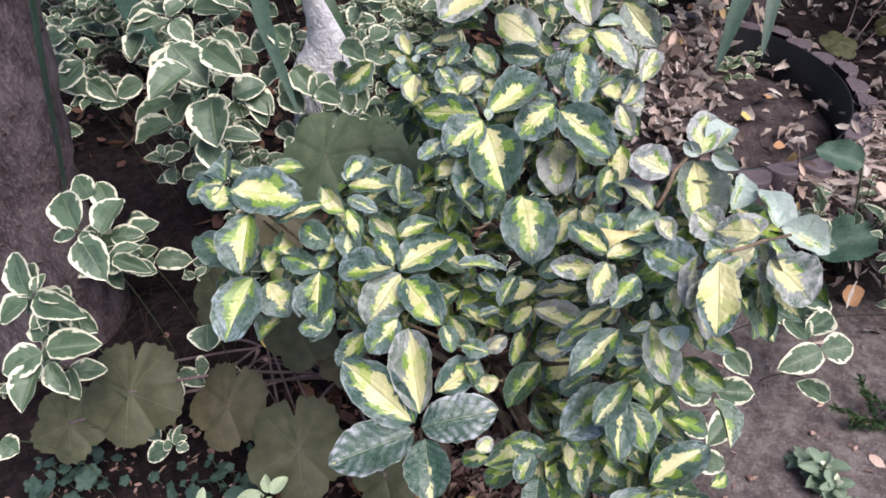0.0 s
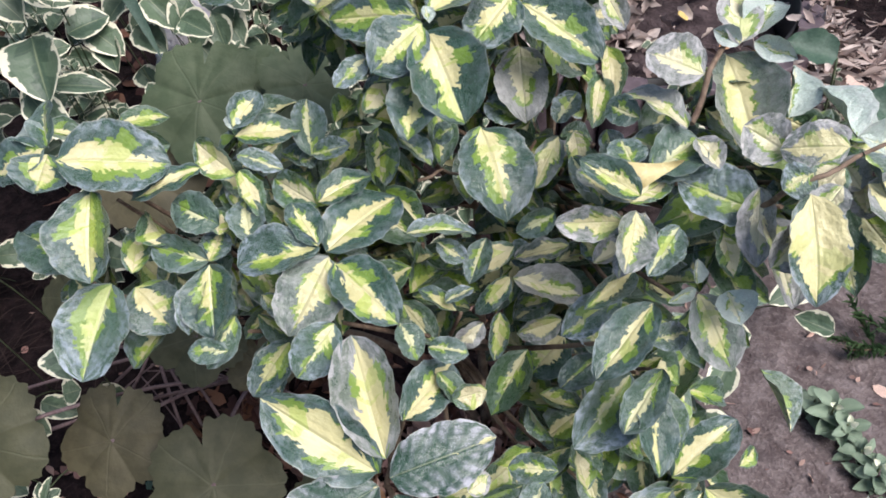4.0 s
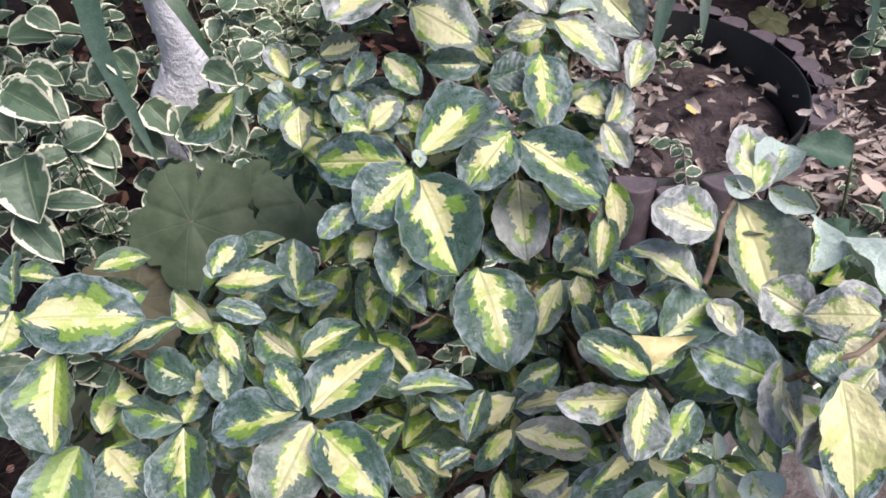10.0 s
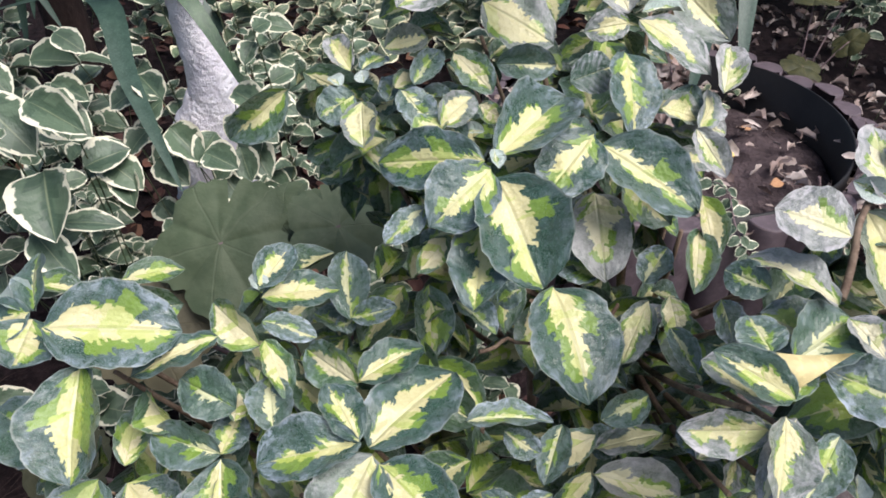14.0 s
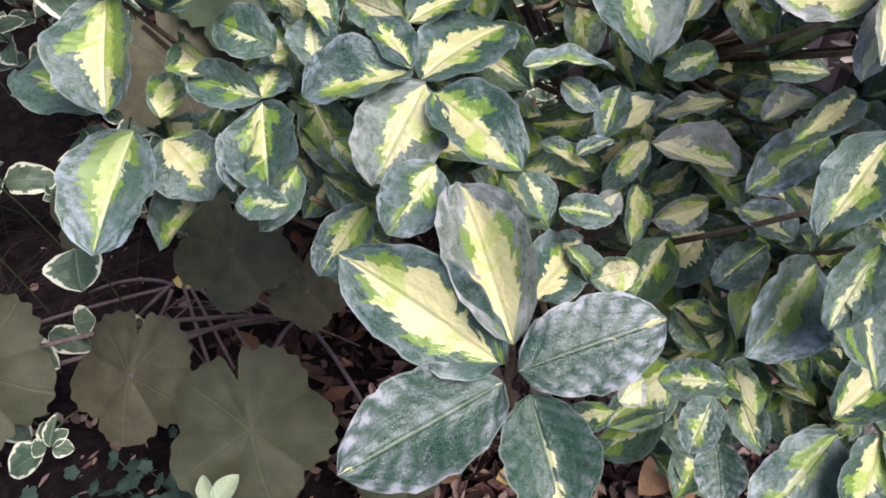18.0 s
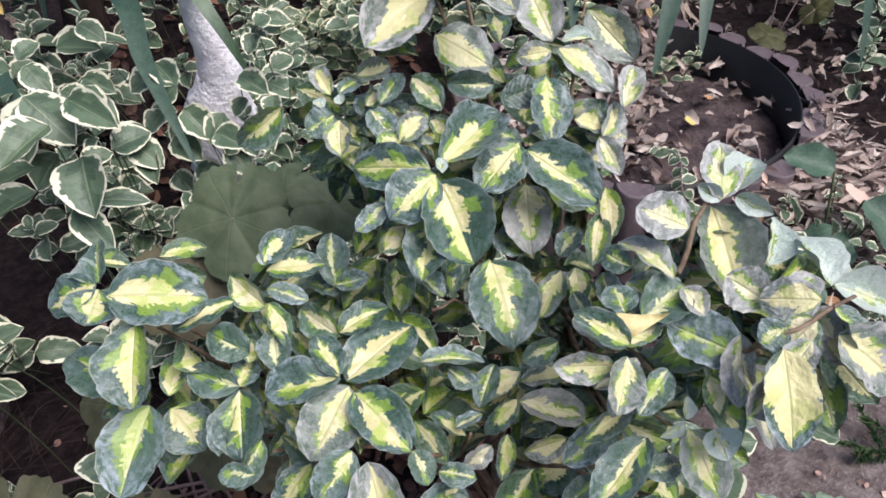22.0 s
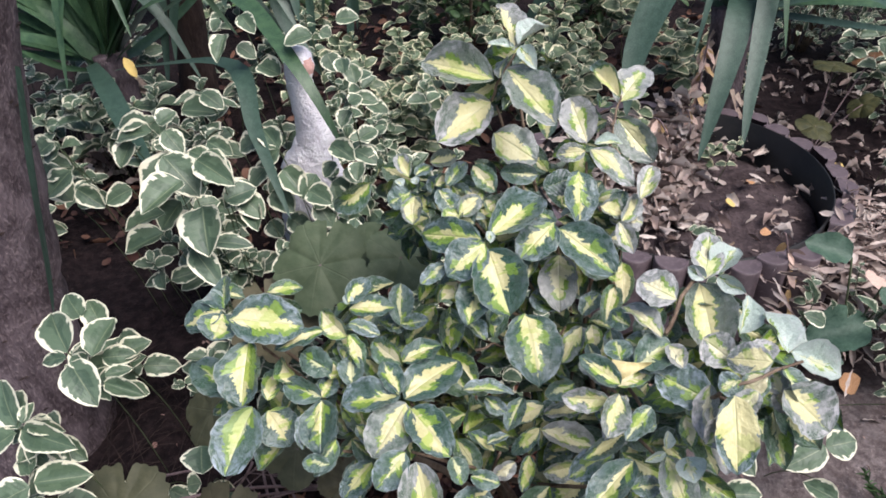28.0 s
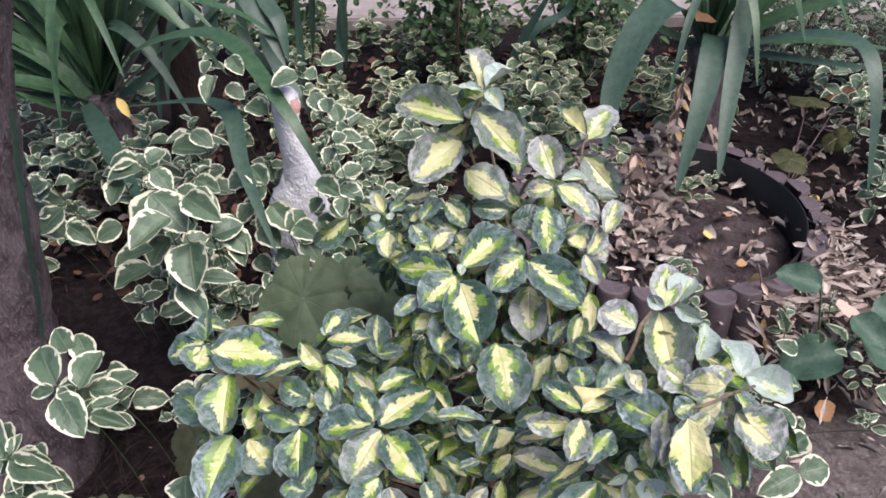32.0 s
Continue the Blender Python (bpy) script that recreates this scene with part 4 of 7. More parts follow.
leaf("g", (-0.008, 0.853, 0.653), (0.014, 0.883, 0.673), 0.020, 15)
leaf("u", (0.021, 0.881, 0.663), (0.048, 0.855, 0.646), 0.026, 3)
leaf("g", (0.001, 0.884, 0.634), (0.034, 0.862, 0.624), 0.027, -18)
leaf("g", (-0.016, 0.840, 0.655), (0.007, 0.811, 0.645), 0.025, -4)
leaf("h", (0.011, 0.801, 0.648), (0.034, 0.820, 0.662), 0.023, 14)
leaf("u", (0.037, 0.837, 0.644), (0.054, 0.826, 0.637), 0.015, 28)
leaf("g", (0.052, 0.886, 0.652), (0.096, 0.882, 0.652), 0.026, 29)
leaf("d", (0.102, 0.857, 0.650), (0.141, 0.871, 0.657), 0.030, 32)
leaf("k", (0.180, 0.860, 0.607), (0.218, 0.858, 0.599), 0.025, -20)
leaf("k", (0.196, 0.858, 0.615), (0.218, 0.852, 0.608), 0.022, 9)
leaf("k", (0.259, 0.712, 0.642), (0.270, 0.761, 0.670), 0.033, -2)
leaf("s", (0.271, 0.724, 0.641), (0.296, 0.754, 0.655), 0.030, -14)
leaf("s", (0.261, 0.713, 0.642), (0.244, 0.725, 0.647), 0.015, -27)
leaf("s", (0.273, 0.720, 0.639), (0.298, 0.702, 0.635), 0.017, 30)
leaf("g", (0.253, 0.705, 0.617), (0.308, 0.729, 0.614), 0.025, -22)
leaf("g", (0.196, 0.880, 0.634), (0.182, 0.852, 0.616), 0.024, 3)
leaf("u", (0.194, 0.812, 0.583), (0.194, 0.765, 0.561), 0.022, -2)
leaf("g", (0.117, 0.828, 0.621), (0.094, 0.842, 0.635), 0.024, 20)
leaf("g", (0.028, 0.802, 0.636), (0.002, 0.817, 0.642), 0.027, 2)
leaf("c", (0.264, 0.575, 0.629), (0.265, 0.521, 0.593), 0.036, 8)
leaf("k", (0.256, 0.600, 0.584), (0.267, 0.544, 0.568), 0.035, -13)
leaf("h", (0.307, 0.622, 0.623), (0.269, 0.629, 0.622), 0.031, -5)
leaf("g", (0.274, 0.596, 0.626), (0.256, 0.589, 0.619), 0.025, -12)
leaf("g", (0.316, 0.623, 0.619), (0.328, 0.594, 0.603), 0.026, -29)
leaf("s", (0.332, 0.656, 0.602), (0.317, 0.698, 0.620), 0.035, 26)
leaf("s", (0.338, 0.668, 0.596), (0.349, 0.689, 0.609), 0.019, 17)
leaf("s", (0.337, 0.661, 0.600), (0.386, 0.648, 0.586), 0.035, 3)
leaf("h", (0.313, 0.601, 0.611), (0.353, 0.574, 0.591), 0.048, -2)
leaf("u", (0.301, 0.611, 0.617), (0.280, 0.597, 0.608), 0.024, 12)
leaf("k", (0.279, 0.638, 0.606), (0.252, 0.654, 0.618), 0.035, -22)
leaf("s", (0.292, 0.677, 0.605), (0.306, 0.713, 0.625), 0.025, 22)
leaf("k", (0.315, 0.605, 0.602), (0.307, 0.629, 0.611), 0.024, -30)
leaf("k", (0.297, 0.634, 0.611), (0.315, 0.655, 0.620), 0.024, -14)
leaf("s", (0.285, 0.685, 0.591), (0.265, 0.703, 0.603), 0.023, 11)
leaf("k", (0.263, 0.567, 0.609), (0.243, 0.545, 0.599), 0.030, -20)
leaf("k", (0.285, 0.581, 0.628), (0.265, 0.565, 0.620), 0.023, 30)
leaf("k", (0.257, 0.617, 0.596), (0.249, 0.576, 0.566), 0.025, 29)
leaf("k", (0.318, 0.613, 0.602), (0.320, 0.593, 0.588), 0.023, 21)
leaf("g", (0.227, 0.645, 0.587), (0.186, 0.667, 0.606), 0.045, 1)
leaf("d", (0.151, 0.693, 0.365), (0.179, 0.657, 0.342), 0.045, 31)
bare_stem([(0.219, 0.660, 0.615), (0.236, 0.692, 0.635), (0.262, 0.734, 0.642), (0.297, 0.770, 0.645)], 0.0028)
bare_stem([(0.254, 0.613, 0.579), (0.263, 0.594, 0.614), (0.279, 0.593, 0.627), (0.337, 0.634, 0.614)], 0.0026)
bare_stem([(0.038, 0.912, 0.728), (0.048, 0.901, 0.757), (0.066, 0.910, 0.788)], 0.0022)
bare_stem([(0.181, 0.943, 0.684), (0.188, 0.963, 0.696), (0.194, 0.986, 0.703)], 0.0020)
bare_stem([(0.011, 0.493, 0.416), (0.008, 0.503, 0.432), (0.008, 0.510, 0.441), (0.013, 0.527, 0.451)], 0.0030)
bare_stem([(0.189, 0.615, 0.403), (0.200, 0.601, 0.422), (0.206, 0.580, 0.448)], 0.0024)
bare_stem([(-0.229, 0.659, 0.486), (-0.217, 0.654, 0.474), (-0.202, 0.653, 0.470)], 0.0018)
bare_stem([(0.033, 0.726, 0.516), (0.054, 0.740, 0.515), (0.078, 0.743, 0.503)], 0.0020)
bare_stem([(0.123, 0.741, 0.496), (0.128, 0.760, 0.513), (0.133, 0.767, 0.521)], 0.0024)

# woody stems from the foot of the shrub up to each group of leaves
rng = random.Random(11)
foot = Vector((0.10, 0.80, 0.0))
groups = []
for base, up in TIPS:
    for g in groups:
        if (g[0] - base).length < 0.035:
            g[1] += 1
            g[0] = g[0].lerp(base, 1 / g[1])
            break
    else:
        groups.append([base.copy(), 1])
forks = [Vector((-0.07, 0.78, 0.25)), Vector((0.05, 0.75, 0.26)), Vector((0.09, 0.88, 0.34)), Vector((0.2, 0.77, 0.22)), Vector((0.17, 0.88, 0.38))]
for f in forks:
    pts = curve(foot + Vector((rng.uniform(-0.02, 0.02), rng.uniform(-0.02, 0.02), -0.01)), foot.lerp(f, 0.5) + Vector((0, 0.03, 0.05)), f, 8)
    part("branch", tube(pts, [0.0075 - 0.003 * i / 8 for i in range(9)], 7), TWIG, shrub, matrix=Matrix.Translation(HOME))
for g, n in groups:
    f = min(forks, key=lambda q: (q - g).length)
    mid = f.lerp(g, 0.5) + Vector((rng.uniform(-0.02, 0.02), rng.uniform(-0.01, 0.03), -0.03))
    end = g + Vector((0, 0.030, -0.038))
    part("twig", tube(curve(f, mid, end, 7), [0.0036 - 0.0019 * i / 7 for i in range(8)], 5), TWIG, shrub, matrix=Matrix.Translation(HOME))

# inner leaves behind the outer ones
def sheltered(p):
    """True where no outer leaf beside this place lies deeper than it."""
    for q, size in MIDS:
        v = p - q
        h = v.dot(FACE)
        if h > -0.016 and (v - FACE * h).length < size + 0.020 and h < 0.12:
            return False
    return True


inner = []
small = [leaf_shape(6, 4, 0.5, 1.7, 0.7, c, d, 0.02, 0, s) for s, (c, d) in enumerate(((0.2, 0.2), (0.1, 0.3), (0.28, 0.1)))]
for i in range(1150):
    base, up = rng.choice(TIPS)
    depth = rng.uniform(0.030, 0.06 if base.x < -0.04 else 0.13)
    if base.x < -0.04 and rng.random() < 0.4:
        continue
    p = base + Vector((rng.gauss(0, 0.028), rng.gauss(0, 0.02) + 0.62 * depth, rng.gauss(0, 0.012) - 0.70 * depth))
    if p.z < 0.10 or base.y < 0.60 and base.x < 0.12 or p.x > 0.185 and p.y > 0.76:
        continue
    a = rng.uniform(0, 6.28)
    d = Vector((math.cos(a), math.sin(a) - 0.25, rng.uniform(-0.75, 0.05)))
    d.normalize()
    length = rng.uniform(0.034, 0.066)
    up = Vector((rng.uniform(-0.5, 0.5), -0.4 + rng.uniform(-0.4, 0.4), 0.8))
    if not sheltered(p + d * 0.5 * length) or not sheltered(p):
        continue
    inner.append((rng.randrange(3), aim(p + HOME, p + HOME + d * length, up, length * rng.uniform(0.48, 0.62), rng.uniform(-30, 30))))
for i in range(120):       # low inner growth on the far side of the front twigs
    p = Vector((rng.uniform(0.12, 0.31), rng.uniform(0.63, 0.84), rng.uniform(0.20, 0.42)))
    a = rng.uniform(0, 6.28)
    d = Vector((math.cos(a), math.sin(a) - 0.5, rng.uniform(-0.7, 0.1))).normalized()
    length = rng.uniform(0.045, 0.070)
    if not sheltered(p + d * 0.5 * length):
        continue
    inner.append((rng.randrange(3), aim(p + HOME, p + HOME + d * length, (rng.uniform(-0.4, 0.4), -0.5, 0.8), length * rng.uniform(0.5, 0.62), rng.uniform(-25, 25))))
inner.sort(key=lambda q: -q[1].translation.dot(FACE))
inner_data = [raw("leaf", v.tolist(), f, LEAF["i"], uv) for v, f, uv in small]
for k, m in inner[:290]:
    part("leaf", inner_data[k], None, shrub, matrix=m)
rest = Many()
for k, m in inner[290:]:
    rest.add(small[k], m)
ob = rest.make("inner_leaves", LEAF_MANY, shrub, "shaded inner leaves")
ob["kind"] = "stuff"


# ---- variegated periwinkle ----
VSHAPES = [leaf_shape(10, 6, 0.42, 1.45, 0.5, c, d, r, 0, s + 40) for s, (c, d, r) in enumerate(
    ((0.18, 0.18, 0.02), (0.28, 0.10, 0.025), (0.10, 0.26, 0.02)))]
VSMALL = [leaf_shape(7, 4, 0.42, 1.45, 0.5, c, d, 0.02, 0, s + 60) for s, (c, d) in enumerate(((0.2, 0.2), (0.3, 0.1), (0.1, 0.3)))]
VDATA = {}
vinca_home = None


def periwinkle(x, y, label):
    ob = new("periwinkle")
    ob.location = (x, y, 0)
    return tagged(ob, label, "plant", "variegated periwinkle")


def vinca_leaf(base, tip, width):
    k = len(VDATA_USED) % 3
    VDATA_USED.append(Vector(base))
    if k not in VDATA:
        v, f, uv = VSHAPES[k]
        VDATA[k] = raw("leaf", v.tolist(), f, VINCA, uv)
    home = -Vector(vinca_home.location)
    return part("leaf", VDATA[k], None, vinca_home, matrix=Matrix.Translation(home) @ aim(base, tip, (0, -0.5, 0.86), width, 5 - 5 * k))


def vinca_stems(plant, spots, foot):
    """Thin stems from the soil up to the leaves of a plant."""
    rng = random.Random(len(spots))
    home = Matrix.Translation(-Vector(plant.location))
    done = []
    for p in spots:
        if any((p - q).length < 0.085 for q in done):
            continue
        done.append(p)
        f = Vector((p.x * 0.75 + foot[0] * 0.25 + rng.uniform(-0.03, 0.03), p.y + 0.10 + rng.uniform(-0.03, 0.03), 0))
        part("stem", tube(curve(f, f.lerp(p, 0.5) + Vector((0, 0.02, 0.05)), p, 8), 0.0010, 5), STEM, plant, matrix=home)


VDATA_USED = []
vinca_home = periwinkle(-0.46, 0.98, "variegated periwinkle with cream-edged leaves beside the tree")
vinca_leaf((-0.504, 0.767, 0.436), (-0.555, 0.820, 0.462), 0.047)
vinca_leaf((-0.477, 0.773, 0.424), (-0.471, 0.834, 0.444), 0.043)
vinca_leaf((-0.494, 0.753, 0.432), (-0.447, 0.705, 0.416), 0.048)
vinca_leaf((-0.449, 0.747, 0.418), (-0.418, 0.762, 0.420), 0.018)
vinca_leaf((-0.447, 0.739, 0.413), (-0.392, 0.730, 0.405), 0.024)
vinca_leaf((-0.502, 0.760, 0.435), (-0.539, 0.752, 0.432), 0.021)
vinca_leaf((-0.496, 0.761, 0.435), (-0.475, 0.747, 0.431), 0.018)
vinca_leaf((-0.463, 0.802, 0.395), (-0.423, 0.823, 0.410), 0.032)
vinca_leaf((-0.522, 0.837, 0.433), (-0.553, 0.857, 0.458), 0.037)
vinca_leaf((-0.494, 0.835, 0.417), (-0.523, 0.860, 0.447), 0.037)
vinca_leaf((-0.440, 1.094, 0.447), (-0.415, 1.019, 0.407), 0.070)
vinca_leaf((-0.493, 1.113, 0.529), (-0.430, 1.071, 0.492), 0.061)
vinca_leaf((-0.434, 1.104, 0.529), (-0.365, 1.059, 0.520), 0.046)
vinca_leaf((-0.443, 1.060, 0.518), (-0.486, 0.993, 0.506), 0.055)
vinca_leaf((-0.435, 1.081, 0.385), (-0.368, 1.084, 0.388), 0.031)
vinca_leaf((-0.503, 1.085, 0.439), (-0.582, 1.070, 0.419), 0.038)
vinca_leaf((-0.499, 1.061, 0.416), (-0.570, 1.038, 0.392), 0.043)
vinca_leaf((-0.461, 1.064, 0.385), (-0.403, 1.007, 0.363), 0.044)
vinca_leaf((-0.423, 1.258, 0.393), (-0.467, 1.214, 0.370), 0.053)
vinca_leaf((-0.418, 1.227, 0.363), (-0.394, 1.174, 0.346), 0.040)
vinca_leaf((-0.514, 1.174, 0.541), (-0.478, 1.147, 0.519), 0.038)
vinca_leaf((-0.604, 1.217, 0.494), (-0.617, 1.175, 0.471), 0.045)
vinca_leaf((-0.737, 1.208, 0.485), (-0.769, 1.196, 0.468), 0.051)
vinca_leaf((-0.734, 1.212, 0.435), (-0.770, 1.165, 0.415), 0.052)
vinca_leaf((-0.731, 1.205, 0.402), (-0.678, 1.185, 0.379), 0.038)
vinca_leaf((-0.302, 1.394, 0.397), (-0.251, 1.364, 0.383), 0.045)
vinca_leaf((-0.263, 1.413, 0.374), (-0.211, 1.388, 0.369), 0.042)
vinca_leaf((-0.248, 1.413, 0.400), (-0.217, 1.441, 0.411), 0.039)
vinca_leaf((-0.335, 1.311, 0.342), (-0.285, 1.285, 0.333), 0.049)
vinca_leaf((-0.278, 1.385, 0.295), (-0.316, 1.401, 0.312), 0.047)
vinca_leaf((-0.462, 1.443, 0.381), (-0.505, 1.417, 0.368), 0.055)
vinca_leaf((-0.405, 1.382, 0.390), (-0.447, 1.420, 0.420), 0.046)
vinca_leaf((-0.515, 0.657, 0.416), (-0.550, 0.704, 0.436), 0.042)
vinca_leaf((-0.511, 0.656, 0.415), (-0.437, 0.633, 0.418), 0.035)
vinca_leaf((-0.504, 0.660, 0.419), (-0.458, 0.658, 0.416), 0.021)
vinca_leaf((-0.519, 0.659, 0.418), (-0.566, 0.703, 0.452), 0.037)
vinca_leaf((-0.519, 0.654, 0.413), (-0.556, 0.629, 0.398), 0.038)
vinca_leaf((-0.493, 0.618, 0.365), (-0.429, 0.636, 0.365), 0.040)
vinca_leaf((-0.497, 0.614, 0.363), (-0.538, 0.580, 0.362), 0.043)
vinca_leaf((-0.492, 0.610, 0.349), (-0.463, 0.582, 0.324), 0.030)
vinca_leaf((-0.501, 0.606, 0.352), (-0.504, 0.546, 0.331), 0.040)
vinca_leaf((-0.497, 0.623, 0.374), (-0.528, 0.662, 0.383), 0.033)
vinca_leaf((-0.511, 0.661, 0.421), (-0.509, 0.686, 0.433), 0.018)
vinca_leaf((-0.575, 0.556, 0.241), (-0.550, 0.548, 0.231), 0.037)
vinca_leaf((-0.458, 0.737, 0.160), (-0.417, 0.723, 0.150), 0.039)
vinca_leaf((-0.467, 0.745, 0.160), (-0.483, 0.721, 0.154), 0.034)
vinca_leaf((-0.422, 0.782, 0.140), (-0.401, 0.787, 0.143), 0.036)
vinca_leaf((-0.452, 0.779, 0.130), (-0.406, 0.764, 0.125), 0.030)
vinca_leaf((-0.343, 0.737, 0.300), (-0.337, 0.704, 0.284), 0.052)
vinca_leaf((-0.391, 0.787, 0.120), (-0.350, 0.791, 0.119), 0.036)
vinca_leaf((-0.401, 0.646, 0.140), (-0.414, 0.664, 0.146), 0.014)
vinca_leaf((-0.398, 0.643, 0.140), (-0.383, 0.654, 0.146), 0.016)
vinca_leaf((-0.399, 0.640, 0.140), (-0.415, 0.638, 0.139), 0.018)
vinca_leaf((-0.394, 0.640, 0.140), (-0.376, 0.639, 0.137), 0.018)
vinca_leaf((-0.407, 0.643, 0.130), (-0.443, 0.625, 0.119), 0.032)
vinca_leaf((-0.390, 0.634, 0.150), (-0.388, 0.661, 0.165), 0.011)
vinca_leaf((-0.491, 0.704, 0.100), (-0.456, 0.678, 0.088), 0.035)
rng = random.Random(77)
for spot in [q for q in VDATA_USED if q.y < 0.92 and q.z > 0.36 and q.x < -0.42]:       # lower leaf pairs of the same shoots
    for k in range(2 if spot.y < 0.70 else 1):
        a = rng.uniform(0, 6.28)
        b = spot + Vector((rng.gauss(0, 0.012), 0.014 + rng.uniform(0, 0.02), -0.030 - 0.03 * k))
        length = rng.uniform(0.036, 0.050)
        vinca_leaf(b, b + Vector((math.cos(a), 0.7 * math.sin(a) - 0.15, rng.uniform(-0.4, 0.1))).normalized() * length, length * 0.66)
vinca_stems(vinca_home, VDATA_USED, (-0.47, 1.0))
VDATA_USED = []
vinca_home = periwinkle(0.36, 0.86, "low trailing periwinkle shoots with cream-edged rounded leaves")
vinca_leaf((0.549, 0.970, 0.118), (0.524, 1.021, 0.124), 0.043)
vinca_leaf((0.548, 0.986, 0.118), (0.605, 1.030, 0.124), 0.041)
vinca_leaf((0.567, 0.950, 0.118), (0.503, 0.908, 0.116), 0.047)
vinca_leaf((0.568, 0.950, 0.118), (0.618, 0.959, 0.128), 0.050)
vinca_leaf((0.558, 0.850, 0.118), (0.514, 0.877, 0.124), 0.033)
vinca_leaf((0.556, 1.057, 0.118), (0.597, 1.086, 0.124), 0.049)
vinca_leaf((0.419, 0.932, 0.118), (0.449, 0.892, 0.114), 0.041)
vinca_leaf((0.392, 0.848, 0.118), (0.448, 0.846, 0.126), 0.044)
vinca_leaf((0.384, 0.837, 0.118), (0.329, 0.838, 0.124), 0.038)
vinca_leaf((0.416, 0.822, 0.100), (0.377, 0.765, 0.100), 0.040)
vinca_leaf((0.377, 0.781, 0.100), (0.334, 0.794, 0.104), 0.032)
vinca_leaf((0.397, 0.736, 0.090), (0.345, 0.739, 0.096), 0.036)
vinca_leaf((0.453, 1.038, 0.118), (0.420, 1.069, 0.124), 0.040)
vinca_leaf((0.505, 1.040, 0.118), (0.533, 1.004, 0.114), 0.040)
vinca_stems(vinca_home, VDATA_USED, (0.30, 0.86))
VDATA_USED = []
vinca_home = periwinkle(0.68, 1.22, "thin cream-edged periwinkle sprig over the broad-leaved plant")
vinca_leaf((0.684, 1.165, 0.217), (0.649, 1.165, 0.256), 0.018)
vinca_leaf((0.640, 1.165, 0.208), (0.632, 1.160, 0.243), 0.017)
vinca_leaf((0.608, 1.165, 0.188), (0.573, 1.160, 0.215), 0.030)
vinca_leaf((0.580, 1.170, 0.228), (0.564, 1.165, 0.284), 0.015)
vinca_leaf((0.610, 1.165, 0.226), (0.604, 1.160, 0.246), 0.012)
vinca_leaf((0.695, 1.160, 0.192), (0.727, 1.160, 0.180), 0.016)
vinca_leaf((0.690, 1.160, 0.190), (0.668, 1.155, 0.204), 0.014)
vinca_leaf((0.718, 1.160, 0.160), (0.744, 1.155, 0.156), 0.013)
vinca_leaf((0.716, 1.160, 0.150), (0.694, 1.155, 0.142), 0.013)
vinca_leaf((0.730, 1.160, 0.130), (0.752, 1.155, 0.122), 0.013)
vinca_leaf((0.728, 1.160, 0.122), (0.708, 1.155, 0.112), 0.012)
vinca_leaf((0.803, 1.165, 0.078), (0.768, 1.150, 0.118), 0.045)
vinca_stems(vinca_home, VDATA_USED, (0.72, 1.18))


def vinca_sprig(many, stems, p, lean, pairs, size, rng):
    """Upright shoot: opposite pairs of leaves, smaller towards the tip."""
    top = p + lean
    stems.append((p, p.lerp(top, 0.5) + Vector((0, 0, 0.02)), top))
    spin = rng.uniform(0, 3.14)
    axis = lean.normalized()
    size *= rng.uniform(0.72, 1.15)
    for k in range(pairs):
        t = (1.0, 0.93, 0.82, 0.66, 0.46, 0.22)[k]
        c = p.lerp(top, t) + Vector((0, 0, 0.02 * 4 * t * (1 - t) * 0.5))
        s = size * (0.36, 0.66, 0.92, 1.0, 1.0, 0.9)[k]
        for q in (0, math.pi):
            a = spin + k * 1.57 + q + rng.uniform(-0.3, 0.3)
            rise = (0.75, 0.40, 0.16, 0.0, -0.15, -0.2)[k] + rng.uniform(-0.2, 0.2)
            d = Vector((math.cos(a), math.sin(a), rise)) + axis * 0.12
            d.normalize()
            L = s * rng.uniform(0.82, 1.18)
            up = axis * 0.9 + Vector((rng.uniform(-0.35, 0.35), rng.uniform(-0.70, 0.10), 0.1)) - Vector((d.x, d.y, 0)) * 0.25
            many.append((rng.randrange(3), aim(c, c + d * L, up, L * rng.uniform(0.60, 0.76), rng.uniform(-15, 15))))


SMALL_DATA, LEAVES = {}, 290


